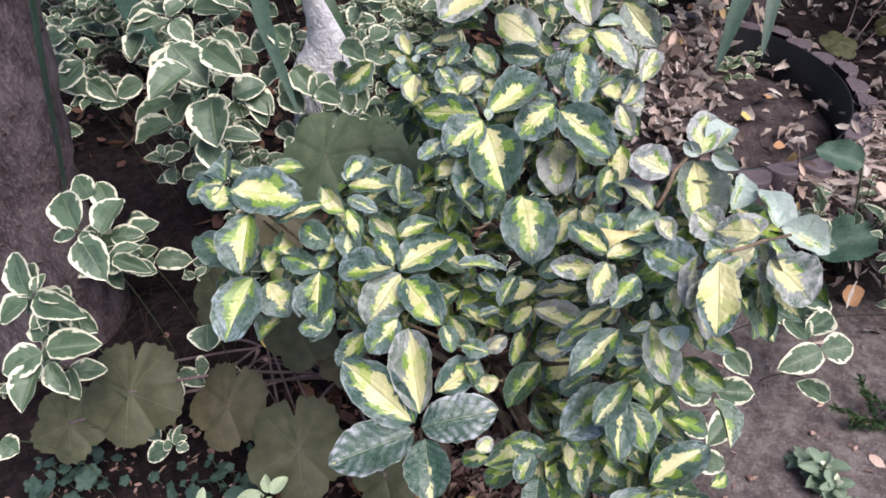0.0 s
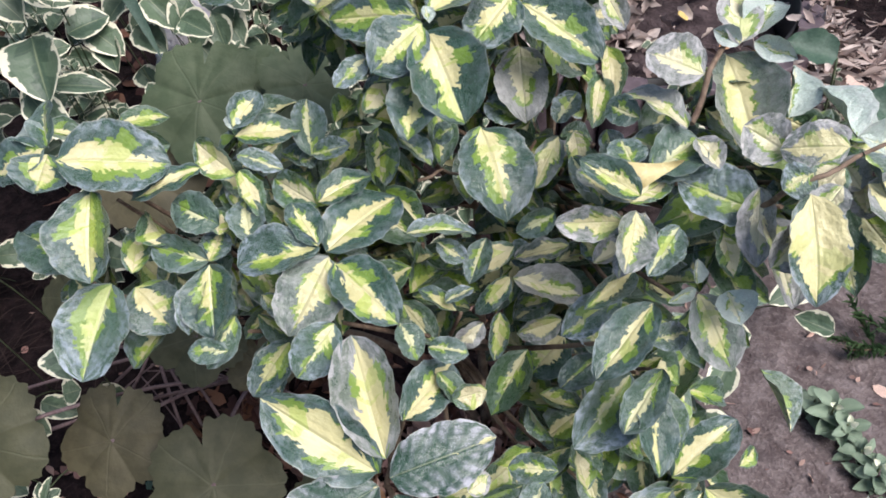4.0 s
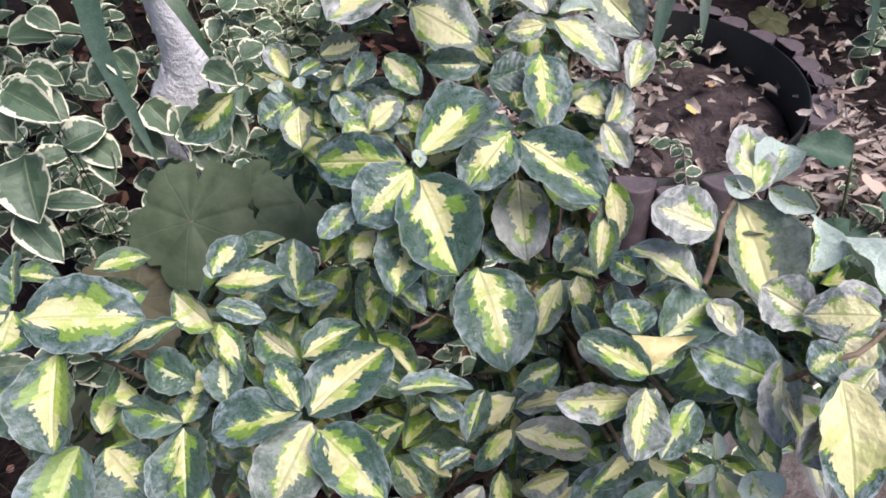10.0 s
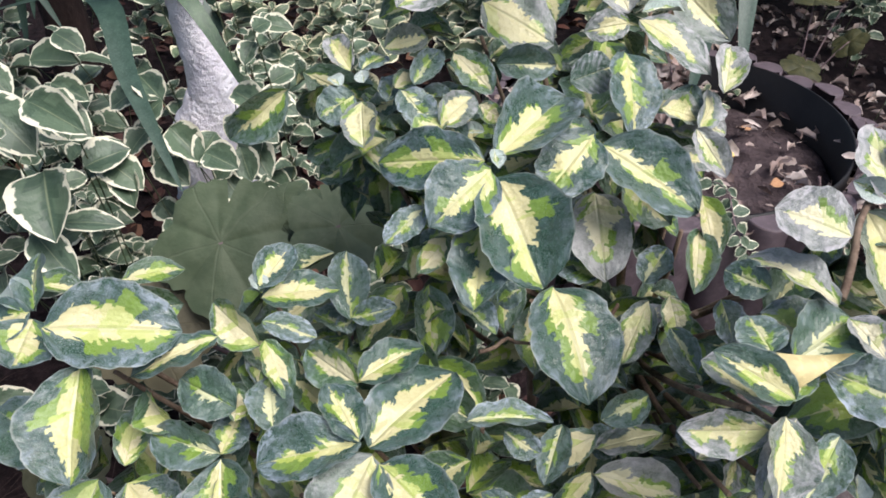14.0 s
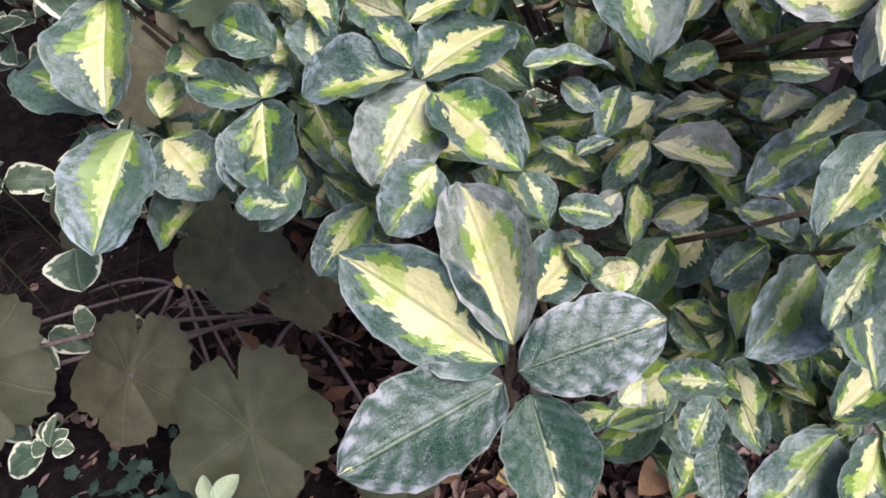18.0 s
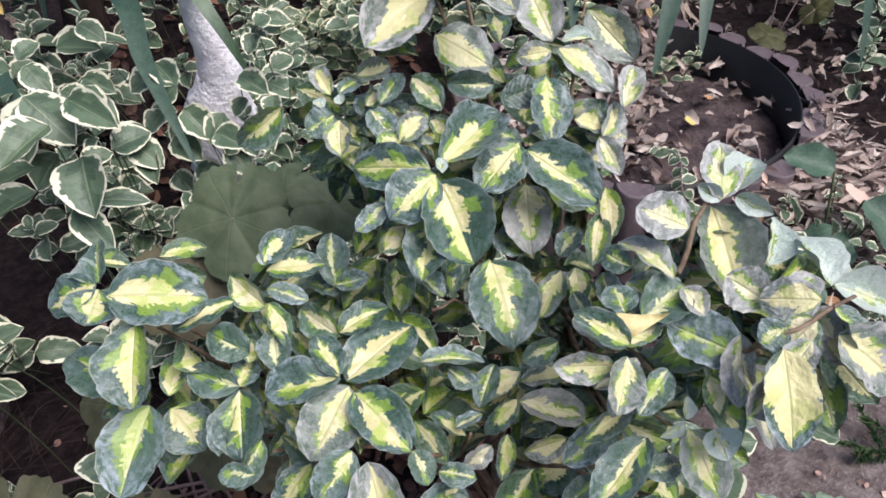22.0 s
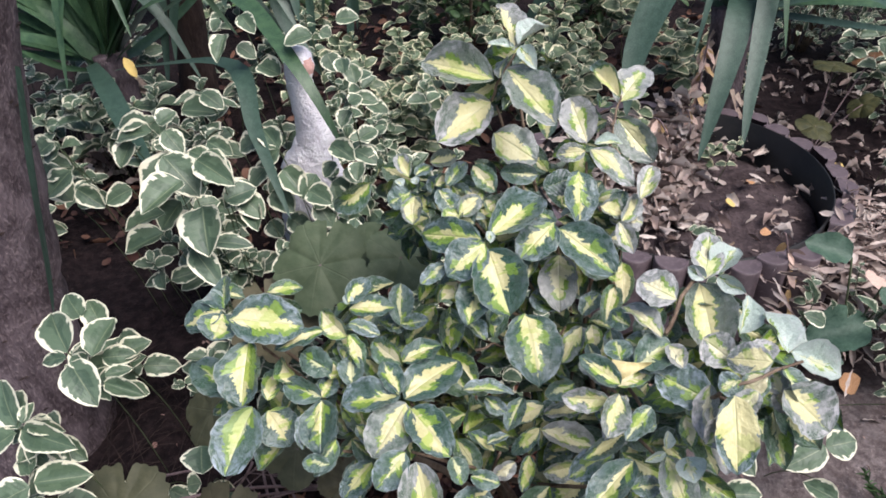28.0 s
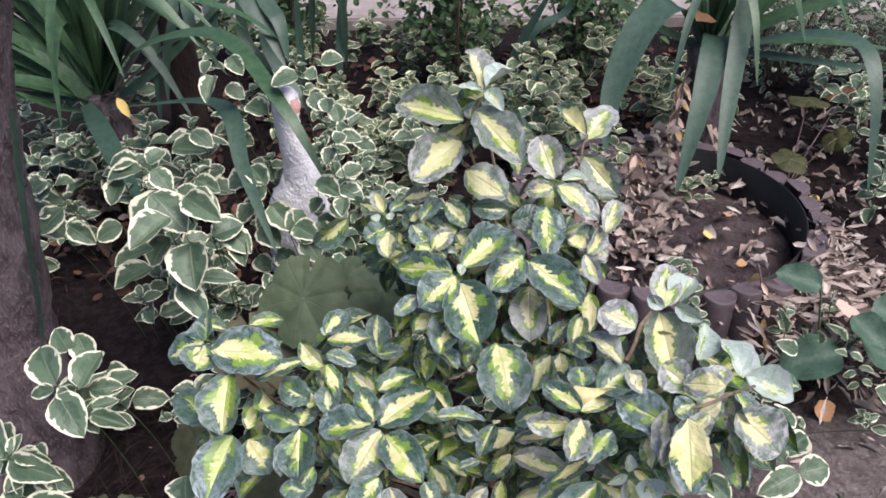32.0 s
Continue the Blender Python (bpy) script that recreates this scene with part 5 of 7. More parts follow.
def vinca_patch(x0, x1, y0, y1, count, height, size, label, seed, material, skip=None, pairs=(4, 5, 6)):
    rng = random.Random(seed)
    many, stems = [], []
    for _ in range(count):
        x, y = rng.uniform(x0, x1), rng.uniform(y0, y1)
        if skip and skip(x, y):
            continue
        h = height(x, y) * rng.uniform(0.45, 1.12)
        p = Vector((x, y, 0.0))
        vinca_sprig(many, stems, p, Vector((rng.gauss(0, 0.06), rng.gauss(-0.06, 0.06), h)), rng.choice(pairs), size, rng)
    plant = new("periwinkle")
    plant.location = ((x0 + x1) / 2, (y0 + y1) / 2, 0)
    home = Matrix.Translation(-Vector(plant.location))
    many.sort(key=lambda q: q[1].translation.y)
    for k, m in many[:LEAVES]:
        key = (k, material.name)
        if key not in SMALL_DATA:
            v, f, uv = VSMALL[k]
            SMALL_DATA[key] = raw("leaf", v.tolist(), f, VINCA if material is VINCA_MANY else VINCA_PALE, uv)
        part("leaf", SMALL_DATA[key], None, plant, matrix=home @ m)
    if len(many) > LEAVES:
        rest = Many()
        for k, m in many[LEAVES:]:
            rest.add(VSMALL[k], m)
        lv = rest.make("foliage", material, plant)
        lv.matrix_basis, lv["kind"] = home, "stuff"
    bm = bmesh.new()
    for a, b, c in stems:
        t = tube(curve(a, b, c, 4), 0.0010, 4, False)
        me = bpy.data.meshes.new("t")
        t.to_mesh(me)
        t.free()
        bm.from_mesh(me)
        bpy.data.meshes.remove(me)
    st = part("stalk_tangle", bm, STEM, plant, matrix=home)
    st["kind"] = "stuff"
    return tagged(plant, label, "plant", "variegated periwinkle")


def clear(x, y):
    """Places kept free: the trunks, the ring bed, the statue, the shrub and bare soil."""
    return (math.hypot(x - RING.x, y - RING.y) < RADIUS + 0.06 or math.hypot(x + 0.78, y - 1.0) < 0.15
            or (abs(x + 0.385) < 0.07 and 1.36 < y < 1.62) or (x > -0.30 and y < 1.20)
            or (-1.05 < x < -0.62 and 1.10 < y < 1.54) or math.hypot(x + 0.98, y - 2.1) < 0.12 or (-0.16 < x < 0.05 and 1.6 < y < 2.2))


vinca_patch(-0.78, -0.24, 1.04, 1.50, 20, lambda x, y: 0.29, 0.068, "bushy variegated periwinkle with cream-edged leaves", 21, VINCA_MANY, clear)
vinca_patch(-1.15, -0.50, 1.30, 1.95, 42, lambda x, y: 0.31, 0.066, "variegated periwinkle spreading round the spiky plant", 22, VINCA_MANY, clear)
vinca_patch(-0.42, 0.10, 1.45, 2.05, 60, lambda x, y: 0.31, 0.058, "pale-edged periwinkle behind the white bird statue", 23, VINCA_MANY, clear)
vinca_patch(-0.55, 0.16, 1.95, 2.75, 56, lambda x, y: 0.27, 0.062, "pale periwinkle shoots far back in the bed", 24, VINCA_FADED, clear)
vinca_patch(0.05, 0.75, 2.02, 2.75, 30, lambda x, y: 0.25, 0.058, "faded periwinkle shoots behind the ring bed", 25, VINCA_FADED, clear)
vinca_patch(-0.30, 0.12, 0.98, 1.35, 26, lambda x, y: 0.28, 0.040, "low periwinkle under the shrub", 26, VINCA_MANY, None)
vinca_patch(0.95, 1.6, 1.75, 2.6, 36, lambda x, y: 0.36, 0.054, "variegated periwinkle beside the leaf litter", 27, VINCA_MANY, None)
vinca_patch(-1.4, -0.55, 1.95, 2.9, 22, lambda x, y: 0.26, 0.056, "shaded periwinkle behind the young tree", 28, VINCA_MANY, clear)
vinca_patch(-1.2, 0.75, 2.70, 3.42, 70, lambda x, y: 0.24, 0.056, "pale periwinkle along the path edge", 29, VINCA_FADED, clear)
vinca_patch(0.60, 0.88, 1.14, 1.30, 12, lambda x, y: 0.20, 0.030, "small curled periwinkle shoots among broad leaves", 30, VINCA_MANY)
vinca_patch(0.30, 0.52, 1.72, 1.95, 7, lambda x, y: 0.38, 0.040, "pale periwinkle shoots rising from the ring bed", 31, VINCA_FADED)
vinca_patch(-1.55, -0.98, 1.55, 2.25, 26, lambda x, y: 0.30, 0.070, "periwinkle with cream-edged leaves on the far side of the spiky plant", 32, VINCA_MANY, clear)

vinca_patch(-0.58, -0.36, 1.06, 1.20, 6, lambda x, y: 0.24, 0.042, "shaded small-leaved periwinkle between the tree and the shrub", 33, VINCA_MANY)
vinca_patch(-0.78, -0.55, 0.84, 0.96, 4, lambda x, y: 0.10, 0.030, "low shaded periwinkle at the foot of the tree", 34, VINCA_MANY)

# periwinkle shoots that stand out before and around the statue
VDATA_USED = []
vinca_home = periwinkle(-0.55, 1.20, "periwinkle shoots with large pale-edged leaves before the statue")
vinca_leaf((-0.535, 1.227, 0.467), (-0.578, 1.152, 0.401), 0.076)
vinca_leaf((-0.524, 1.220, 0.472), (-0.506, 1.153, 0.431), 0.068)
vinca_leaf((-0.484, 1.206, 0.465), (-0.424, 1.188, 0.449), 0.059)
vinca_leaf((-0.451, 1.196, 0.391), (-0.401, 1.227, 0.405), 0.051)
vinca_leaf((-0.471, 1.227, 0.492), (-0.423, 1.210, 0.479), 0.034)
vinca_leaf((-0.440, 1.172, 0.510), (-0.418, 1.120, 0.481), 0.043)
vinca_leaf((-0.460, 1.193, 0.481), (-0.497, 1.201, 0.492), 0.029)
vinca_leaf((-0.525, 1.184, 0.395), (-0.565, 1.150, 0.355), 0.060)
vinca_leaf((-0.622, 1.201, 0.407), (-0.664, 1.171, 0.401), 0.047)
vinca_leaf((-0.758, 1.224, 0.350), (-0.719, 1.254, 0.358), 0.039)
vinca_leaf((-0.749, 1.216, 0.492), (-0.772, 1.192, 0.482), 0.050)
vinca_leaf((-0.797, 1.228, 0.411), (-0.753, 1.209, 0.376), 0.055)
vinca_leaf((-0.784, 1.198, 0.430), (-0.759, 1.220, 0.441), 0.051)
vinca_leaf((-0.508, 1.200, 0.360), (-0.529, 1.157, 0.339), 0.054)
vinca_leaf((-0.435, 1.224, 0.384), (-0.384, 1.191, 0.369), 0.049)
vinca_leaf((-0.558, 1.213, 0.519), (-0.630, 1.205, 0.511), 0.045)
vinca_leaf((-0.543, 1.212, 0.531), (-0.518, 1.236, 0.547), 0.038)
vinca_leaf((-0.570, 1.225, 0.530), (-0.638, 1.231, 0.526), 0.040)
vinca_stems(vinca_home, VDATA_USED, (-0.55, 1.20))
VDATA_USED = []
vinca_home = periwinkle(-0.34, 1.50, "upright periwinkle shoots round the white bird statue")
vinca_leaf((-0.484, 1.520, 0.609), (-0.451, 1.485, 0.590), 0.036)
vinca_leaf((-0.519, 1.509, 0.573), (-0.525, 1.451, 0.544), 0.036)
vinca_leaf((-0.507, 1.527, 0.544), (-0.468, 1.520, 0.526), 0.039)
vinca_leaf((-0.538, 1.544, 0.591), (-0.552, 1.523, 0.576), 0.031)
vinca_leaf((-0.662, 1.529, 0.396), (-0.580, 1.523, 0.400), 0.056)
vinca_leaf((-0.591, 1.496, 0.454), (-0.542, 1.471, 0.441), 0.043)
vinca_leaf((-0.342, 1.503, 0.575), (-0.395, 1.481, 0.572), 0.051)
vinca_leaf((-0.415, 1.492, 0.496), (-0.470, 1.518, 0.511), 0.047)
vinca_leaf((-0.336, 1.565, 0.512), (-0.316, 1.545, 0.484), 0.044)
vinca_leaf((-0.288, 1.491, 0.610), (-0.244, 1.493, 0.618), 0.037)
vinca_leaf((-0.325, 1.501, 0.583), (-0.302, 1.497, 0.577), 0.033)
vinca_leaf((-0.255, 1.429, 0.351), (-0.273, 1.459, 0.374), 0.042)
vinca_leaf((-0.245, 1.407, 0.367), (-0.217, 1.423, 0.377), 0.031)
vinca_leaf((-0.245, 1.372, 0.372), (-0.243, 1.331, 0.355), 0.035)
vinca_leaf((-0.306, 1.424, 0.301), (-0.265, 1.365, 0.273), 0.054)
vinca_leaf((-0.300, 1.398, 0.355), (-0.321, 1.372, 0.337), 0.034)
vinca_leaf((-0.380, 1.376, 0.292), (-0.328, 1.382, 0.296), 0.050)
vinca_leaf((-0.431, 1.405, 0.286), (-0.397, 1.425, 0.303), 0.046)
vinca_leaf((-0.424, 1.428, 0.293), (-0.449, 1.394, 0.271), 0.049)
vinca_leaf((-0.310, 1.371, 0.304), (-0.343, 1.345, 0.278), 0.052)
vinca_leaf((-0.250, 1.372, 0.497), (-0.229, 1.384, 0.509), 0.036)
vinca_leaf((-0.241, 1.400, 0.524), (-0.253, 1.421, 0.556), 0.036)
vinca_leaf((-0.256, 1.384, 0.550), (-0.266, 1.414, 0.570), 0.033)
vinca_leaf((-0.248, 1.407, 0.527), (-0.216, 1.436, 0.538), 0.034)
vinca_leaf((-0.244, 1.395, 0.497), (-0.199, 1.392, 0.493), 0.032)
vinca_leaf((-0.258, 1.395, 0.471), (-0.271, 1.365, 0.451), 0.032)
vinca_leaf((-0.403, 1.376, 0.393), (-0.437, 1.362, 0.375), 0.043)
vinca_leaf((-0.472, 1.401, 0.323), (-0.431, 1.412, 0.331), 0.045)
vinca_leaf((-0.401, 1.372, 0.352), (-0.351, 1.336, 0.316), 0.054)
vinca_leaf((-0.331, 1.365, 0.345), (-0.359, 1.325, 0.317), 0.049)
vinca_leaf((-0.305, 1.380, 0.310), (-0.289, 1.341, 0.275), 0.050)
vinca_leaf((-0.432, 1.368, 0.300), (-0.382, 1.339, 0.273), 0.053)
vinca_leaf((-0.340, 1.363, 0.279), (-0.302, 1.330, 0.248), 0.050)
vinca_leaf((-0.412, 1.380, 0.230), (-0.361, 1.358, 0.211), 0.049)
vinca_leaf((-0.469, 1.406, 0.196), (-0.434, 1.382, 0.177), 0.045)
vinca_leaf((-0.283, 1.400, 0.338), (-0.245, 1.380, 0.324), 0.037)
vinca_leaf((-0.446, 1.398, 0.335), (-0.475, 1.364, 0.315), 0.045)
vinca_stems(vinca_home, VDATA_USED, (-0.34, 1.50))


VDATA_USED = []
vinca_home = periwinkle(0.45, 1.40, "thin trailing periwinkle shoot hanging over the log edging")
chain = [Vector(q) for q in ((0.436, 1.470, 0.170), (0.450, 1.410, 0.205), (0.448, 1.355, 0.222), (0.430, 1.275, 0.226), (0.440, 1.255, 0.200), (0.462, 1.252, 0.170), (0.474, 1.250, 0.135))]
part("stem", tube(chain, 0.0011, 5), STALK, vinca_home, matrix=Matrix.Translation(-Vector(vinca_home.location)))
rng = random.Random(64)
for i in range(len(chain) - 1):
    for k in range(2):
        c = chain[i].lerp(chain[i + 1], 0.25 + 0.5 * k)
        for side in (-1, 1):
            L = rng.uniform(0.018, 0.030)
            vinca_leaf(c, c + Vector((side * rng.uniform(0.5, 1), rng.uniform(-0.7, 0.2), rng.uniform(-0.9, 0.3))).normalized() * L, L * 0.75)


# ---- vine leaves: broad, lobed, dull olive ----
def lobed(lobes=5, seed=0, rings=6, segs=132, deep=0.20):
    """Unit-radius palmate leaf with scalloped lobes, its stalk notch at the back (-y)."""
    rng = random.Random(seed)
    verts, faces = [(0, 0, 0)], []
    amp = [rng.uniform(0.9, 1.08) for _ in range(lobes)]
    for r in range(1, rings + 1):
        for k in range(segs):
            a = 2 * math.pi * k / segs
            b = (a - math.pi / 2 + math.pi) % (2 * math.pi) - math.pi       # 0 at the tip
            q = (b / (2 * math.pi) + 0.5) * lobes
            back = math.exp(-((abs(b) - math.pi) / 0.55) ** 2)
            lobe = max(abs(math.sin(math.pi * q)) ** 0.75, 0.9 * back)
            tooth = abs(((b * 4.3 + 0.23 * seed) % 1.0) * 2 - 1)
            edge = 0.95 - deep + deep * lobe * amp[int(q) % lobes] + 0.050 * tooth + 0.014 * math.sin(31 * b + seed)
            edge *= 1 - 0.40 * math.exp(-((abs(b) - math.pi) / 0.075) ** 2)
            d = edge * r / rings
            z = -0.16 * d * d + 0.035 * math.sin(3 * b + seed) * d + 0.13 * d * (lobe - 0.6) + 0.02 * math.sin(9 * d + 2 * b)
            verts.append((d * math.cos(a), d * math.sin(a), z))
    for k in range(segs):
        faces.append((0, 1 + k, 1 + (k + 1) % segs))
    for r in range(rings - 1):
        for k in range(segs):
            a, b = 1 + r * segs + k, 1 + r * segs + (k + 1) % segs
            faces.append((a, a + segs, b + segs, b))
    return verts, faces, [(0.5 + x / 2, 0.5 + y / 2) for x, y, z in verts]


vine = new("vine_plant")
vine.location = (-0.30, 0.86, 0)
tagged(vine, "low plant with broad lobed dull olive leaves under the shrub", "plant")
VHOME = Matrix.Translation(-Vector(vine.location))


def vine_leaf(center, radius, yaw, tilt, material, seed, lean=0.0):
    v, f, uv = lobed(5, seed)
    m = pose(*center, tilt, lean, yaw) @ Matrix.Diagonal((radius, radius, radius, 1))
    ob = part("leaf", raw("leaf", v, f, material, uv), None, vine, matrix=VHOME @ m)
    c = Vector(center)
    foot = Vector((-0.215, 0.875, 0.03)) if c.y < 0.9 else Vector((-0.17, 1.10, 0))
    part("stalk", tube(curve(foot, foot.lerp(c, 0.55) + Vector((0, 0.0, 0.06)), c, 8), 0.0026, 6), STALK, vine, matrix=VHOME)
    return ob


vine_leaf((-0.225, 0.995, 0.415), 0.080, 172, -40, VINE_GREEN, 1)
vine_leaf((-0.300, 0.950, 0.340), 0.072, 205, -40, VINE_DULL, 13, 8)
vine_leaf((-0.105, 1.020, 0.415), 0.058, 215, -34, VINE_GREEN, 2)
vine_leaf((-0.175, 1.055, 0.395), 0.062, 140, -32, VINE_GREEN, 7)
vine_leaf((-0.150, 0.945, 0.335), 0.060, 190, -38, VINE_GREEN, 8)
vine_leaf((-0.472, 0.688, 0.190), 0.082, 185, -36, VINE, 3)
vine_leaf((-0.339, 0.709, 0.150), 0.070, 170, -38, VINE_DULL, 4)
vine_leaf((-0.212, 0.652, 0.145), 0.080, 200, -34, VINE, 5)
vine_leaf((-0.230, 0.780, 0.250), 0.060, 178, -42, VINE, 6)
vine_leaf((-0.345, 0.790, 0.310), 0.055, 150, -38, VINE, 9)
vine_leaf((-0.085, 0.640, 0.120), 0.055, 160, -34, VINE, 10)
vine_leaf((-0.165, 0.770, 0.200), 0.042, 190, -52, VINE_DULL, 11)
vine_leaf((-0.565, 0.650, 0.150), 0.060, 200, -36, VINE, 12)


def dry_stalk(points):
    part("runner", tube(curve(*points, 8), 0.0024, 6), STALK, vine, "bare pinkish brown stalk", VHOME)


for points in (((-0.354, 0.867, 0.10), (-0.445, 0.845, 0.095), (-0.565, 0.841, 0.05)),
               ((-0.357, 0.865, 0.10), (-0.378, 0.840, 0.095), (-0.415, 0.849, 0.05)),
               ((-0.351, 0.863, 0.10), (-0.354, 0.835, 0.095), (-0.385, 0.840, 0.05)),
               ((-0.339, 0.869, 0.10), (-0.312, 0.810, 0.095), (-0.294, 0.769, 0.04)),
               ((-0.330, 0.865, 0.10), (-0.298, 0.818, 0.095), (-0.278, 0.792, 0.04)),
               ((-0.325, 0.869, 0.10), (-0.279, 0.834, 0.095), (-0.244, 0.784, 0.03)),
               ((-0.323, 0.878, 0.10), (-0.273, 0.868, 0.095), (-0.214, 0.862, 0.03)),
               ((-0.351, 0.870, 0.10), (-0.401, 0.898, 0.095), (-0.486, 0.913, 0.04))):
    dry_stalk(points)
rng = random.Random(58)
for k in range(8):        # thinner dry runners over the litter
    a = rng.uniform(-2.6, 0.5)
    reach = rng.uniform(0.08, 0.20)
    p = Vector((-0.335 + rng.gauss(0, 0.02), 0.872 + rng.gauss(0, 0.01), 0.07))
    q = p + Vector((math.cos(a), math.sin(a), 0)) * reach + Vector((0, 0, -0.05))
    part("runner", tube(curve(p, p.lerp(q, 0.5) + Vector((0, 0, 0.02)), q, 8), 0.0011, 5), STALK, vine, "bare pinkish brown stalk", VHOME)

seedling = new("seedling")
seedling.location = (-0.25, 0.585, 0)
tagged(seedling, "pale yellow-green seedling below the vine leaves", "plant")
part("stem", tube([(0, 0, -0.01), (0.004, 0.003, 0.06), (0, 0, 0.125)], 0.0018, 6), STEM, seedling)


def seed_leaf(base, tip, width):
    v, f, uv = VSHAPES[0]
    part("leaf", raw("leaf", v.tolist(), f, PALE, uv), None, seedling, matrix=Matrix.Translation(-Vector(seedling.location)) @ aim(base, tip, (0, -0.5, 0.86), width))


seed_leaf((-0.239, 0.588, 0.130), (-0.252, 0.612, 0.138), 0.015)
seed_leaf((-0.237, 0.588, 0.130), (-0.218, 0.612, 0.138), 0.019)
seed_leaf((-0.248, 0.590, 0.120), (-0.292, 0.574, 0.111), 0.025)
seed_leaf((-0.242, 0.588, 0.120), (-0.222, 0.558, 0.115), 0.017)
seed_leaf((-0.257, 0.595, 0.100), (-0.282, 0.562, 0.083), 0.019)
seed_leaf((-0.347, 0.596, 0.080), (-0.363, 0.596, 0.081), 0.027)


# ---- spiky strap-leaved plants ----
SPIKY = {}
for key, where, words in (("left", (-1.04, 1.98, 0), "spiky plant with long arching dark green strap leaves"),
                          ("right", (0.60, 2.12, 0), "spiky plant with drooping blue-green strap leaves behind the ring"),
                          ("trunkside", (-0.64, 0.96, 0), "single dark strap leaf beside the trunk"),
                          ("mid", (-0.75, 2.45, 0), "dark strap-leaved plant in the shade"),
                          ("back", (0.02, 2.5, 0), "thin grassy plant at the back of the bed")):
    SPIKY[key] = new("spiky_plant")
    SPIKY[key].location = where
    tagged(SPIKY[key], words, "plant", "spiky plants")


def strap(key, points, width, start=0.55):
    """One strap leaf through a few points, rounded into an arc."""
    plant = SPIKY[key]
    p = [Vector(q) for q in points]
    fine = []
    for i in range(len(p) - 1):
        a, b, c, d = p[max(0, i - 1)], p[i], p[i + 1], p[min(len(p) - 1, i + 2)]
        for k in range(6):
            t = k / 6
            fine.append(0.5 * ((2 * b) + (c - a) * t + (2 * a - 5 * b + 4 * c - d) * t * t + (3 * b - a - 3 * c + d) * t ** 3))
    fine.append(p[-1])
    material = BLADE_GREEN if key in ("left", "right") and fine[-1].z > fine[0].z else BLADE
    return part("leaf_blade", blade_mesh("leaf_blade", fine, width, material, start=start), material, plant, matrix=Matrix.Translation(-Vector(plant.location)))


strap("left", [(-1.087, 1.960, 0.292), (-0.877, 1.850, 0.496), (-0.572, 1.680, 0.602), (-0.369, 1.460, 0.527), (-0.277, 1.400, 0.374)], 0.040)
strap("left", [(-1.061, 1.950, 0.306), (-0.791, 1.900, 0.506), (-0.633, 1.850, 0.537), (-0.504, 1.750, 0.454), (-0.401, 1.600, 0.331)], 0.032)
strap("left", [(-1.016, 1.900, 0.320), (-0.829, 1.750, 0.402), (-0.537, 1.550, 0.492), (-0.453, 1.400, 0.418), (-0.357, 1.250, 0.316)], 0.042, 0.12)
strap("left", [(-1.075, 1.900, 0.336), (-0.959, 1.750, 0.342), (-0.840, 1.600, 0.304), (-0.721, 1.450, 0.291)], 0.050)
strap("left", [(-1.086, 1.950, 0.305), (-1.154, 1.950, 0.421), (-1.313, 1.950, 0.516)], 0.046)
strap("left", [(-1.105, 1.980, 0.292), (-1.106, 2.000, 0.497), (-1.154, 2.000, 0.675)], 0.047)
strap("left", [(-1.097, 1.980, 0.292), (-1.054, 2.050, 0.511), (-1.079, 2.100, 0.734)], 0.051)
strap("left", [(-1.089, 1.980, 0.292), (-0.989, 2.050, 0.510), (-0.931, 2.100, 0.731)], 0.051)
strap("left", [(-1.080, 1.980, 0.292), (-0.898, 2.000, 0.495), (-0.799, 2.050, 0.656)], 0.047)
strap("left", [(-1.081, 1.930, 0.314), (-1.118, 1.850, 0.414), (-1.270, 1.800, 0.465)], 0.042)
strap("left", [(-1.078, 1.920, 0.311), (-1.124, 1.850, 0.350), (-1.196, 1.800, 0.419)], 0.034)
strap("left", [(-1.084, 2.000, 0.283), (-0.924, 2.100, 0.378), (-0.699, 2.200, 0.569)], 0.045)
strap("left", [(-1.095, 1.990, 0.288), (-0.991, 2.000, 0.556), (-0.926, 2.000, 0.792)], 0.042)
strap("left", [(-1.100, 1.990, 0.288), (-1.053, 1.950, 0.483), (-1.029, 1.900, 0.658)], 0.040)
strap("trunkside", [(-0.593, 1.000, 0.729), (-0.619, 0.980, 0.584), (-0.655, 0.970, 0.405), (-0.673, 0.960, 0.318)], 0.017)
strap("mid", [(-0.427, 2.600, 0.508), (-0.480, 2.550, 0.451), (-0.513, 2.500, 0.243), (-0.512, 2.450, 0.082)], 0.032)
strap("mid", [(-0.632, 2.400, 0.530), (-0.680, 2.300, 0.390), (-0.604, 2.250, 0.228), (-0.482, 2.200, 0.119)], 0.045)
strap("mid", [(-0.773, 2.400, 0.532), (-0.771, 2.350, 0.373), (-0.700, 2.300, 0.282), (-0.635, 2.200, 0.175)], 0.035)
strap("mid", [(-0.657, 2.500, 0.059), (-0.659, 2.550, 0.265), (-0.658, 2.600, 0.476)], 0.027)
strap("right", [(0.566, 2.100, 0.417), (0.476, 2.000, 0.553), (0.385, 1.900, 0.545), (0.315, 1.800, 0.418), (0.299, 1.720, 0.296)], 0.081)
strap("right", [(0.596, 2.080, 0.409), (0.567, 1.950, 0.492), (0.523, 1.800, 0.404), (0.462, 1.660, 0.219)], 0.062)
strap("right", [(0.612, 2.080, 0.424), (0.637, 2.000, 0.617), (0.608, 1.900, 0.516), (0.570, 1.750, 0.370), (0.552, 1.660, 0.258)], 0.046)
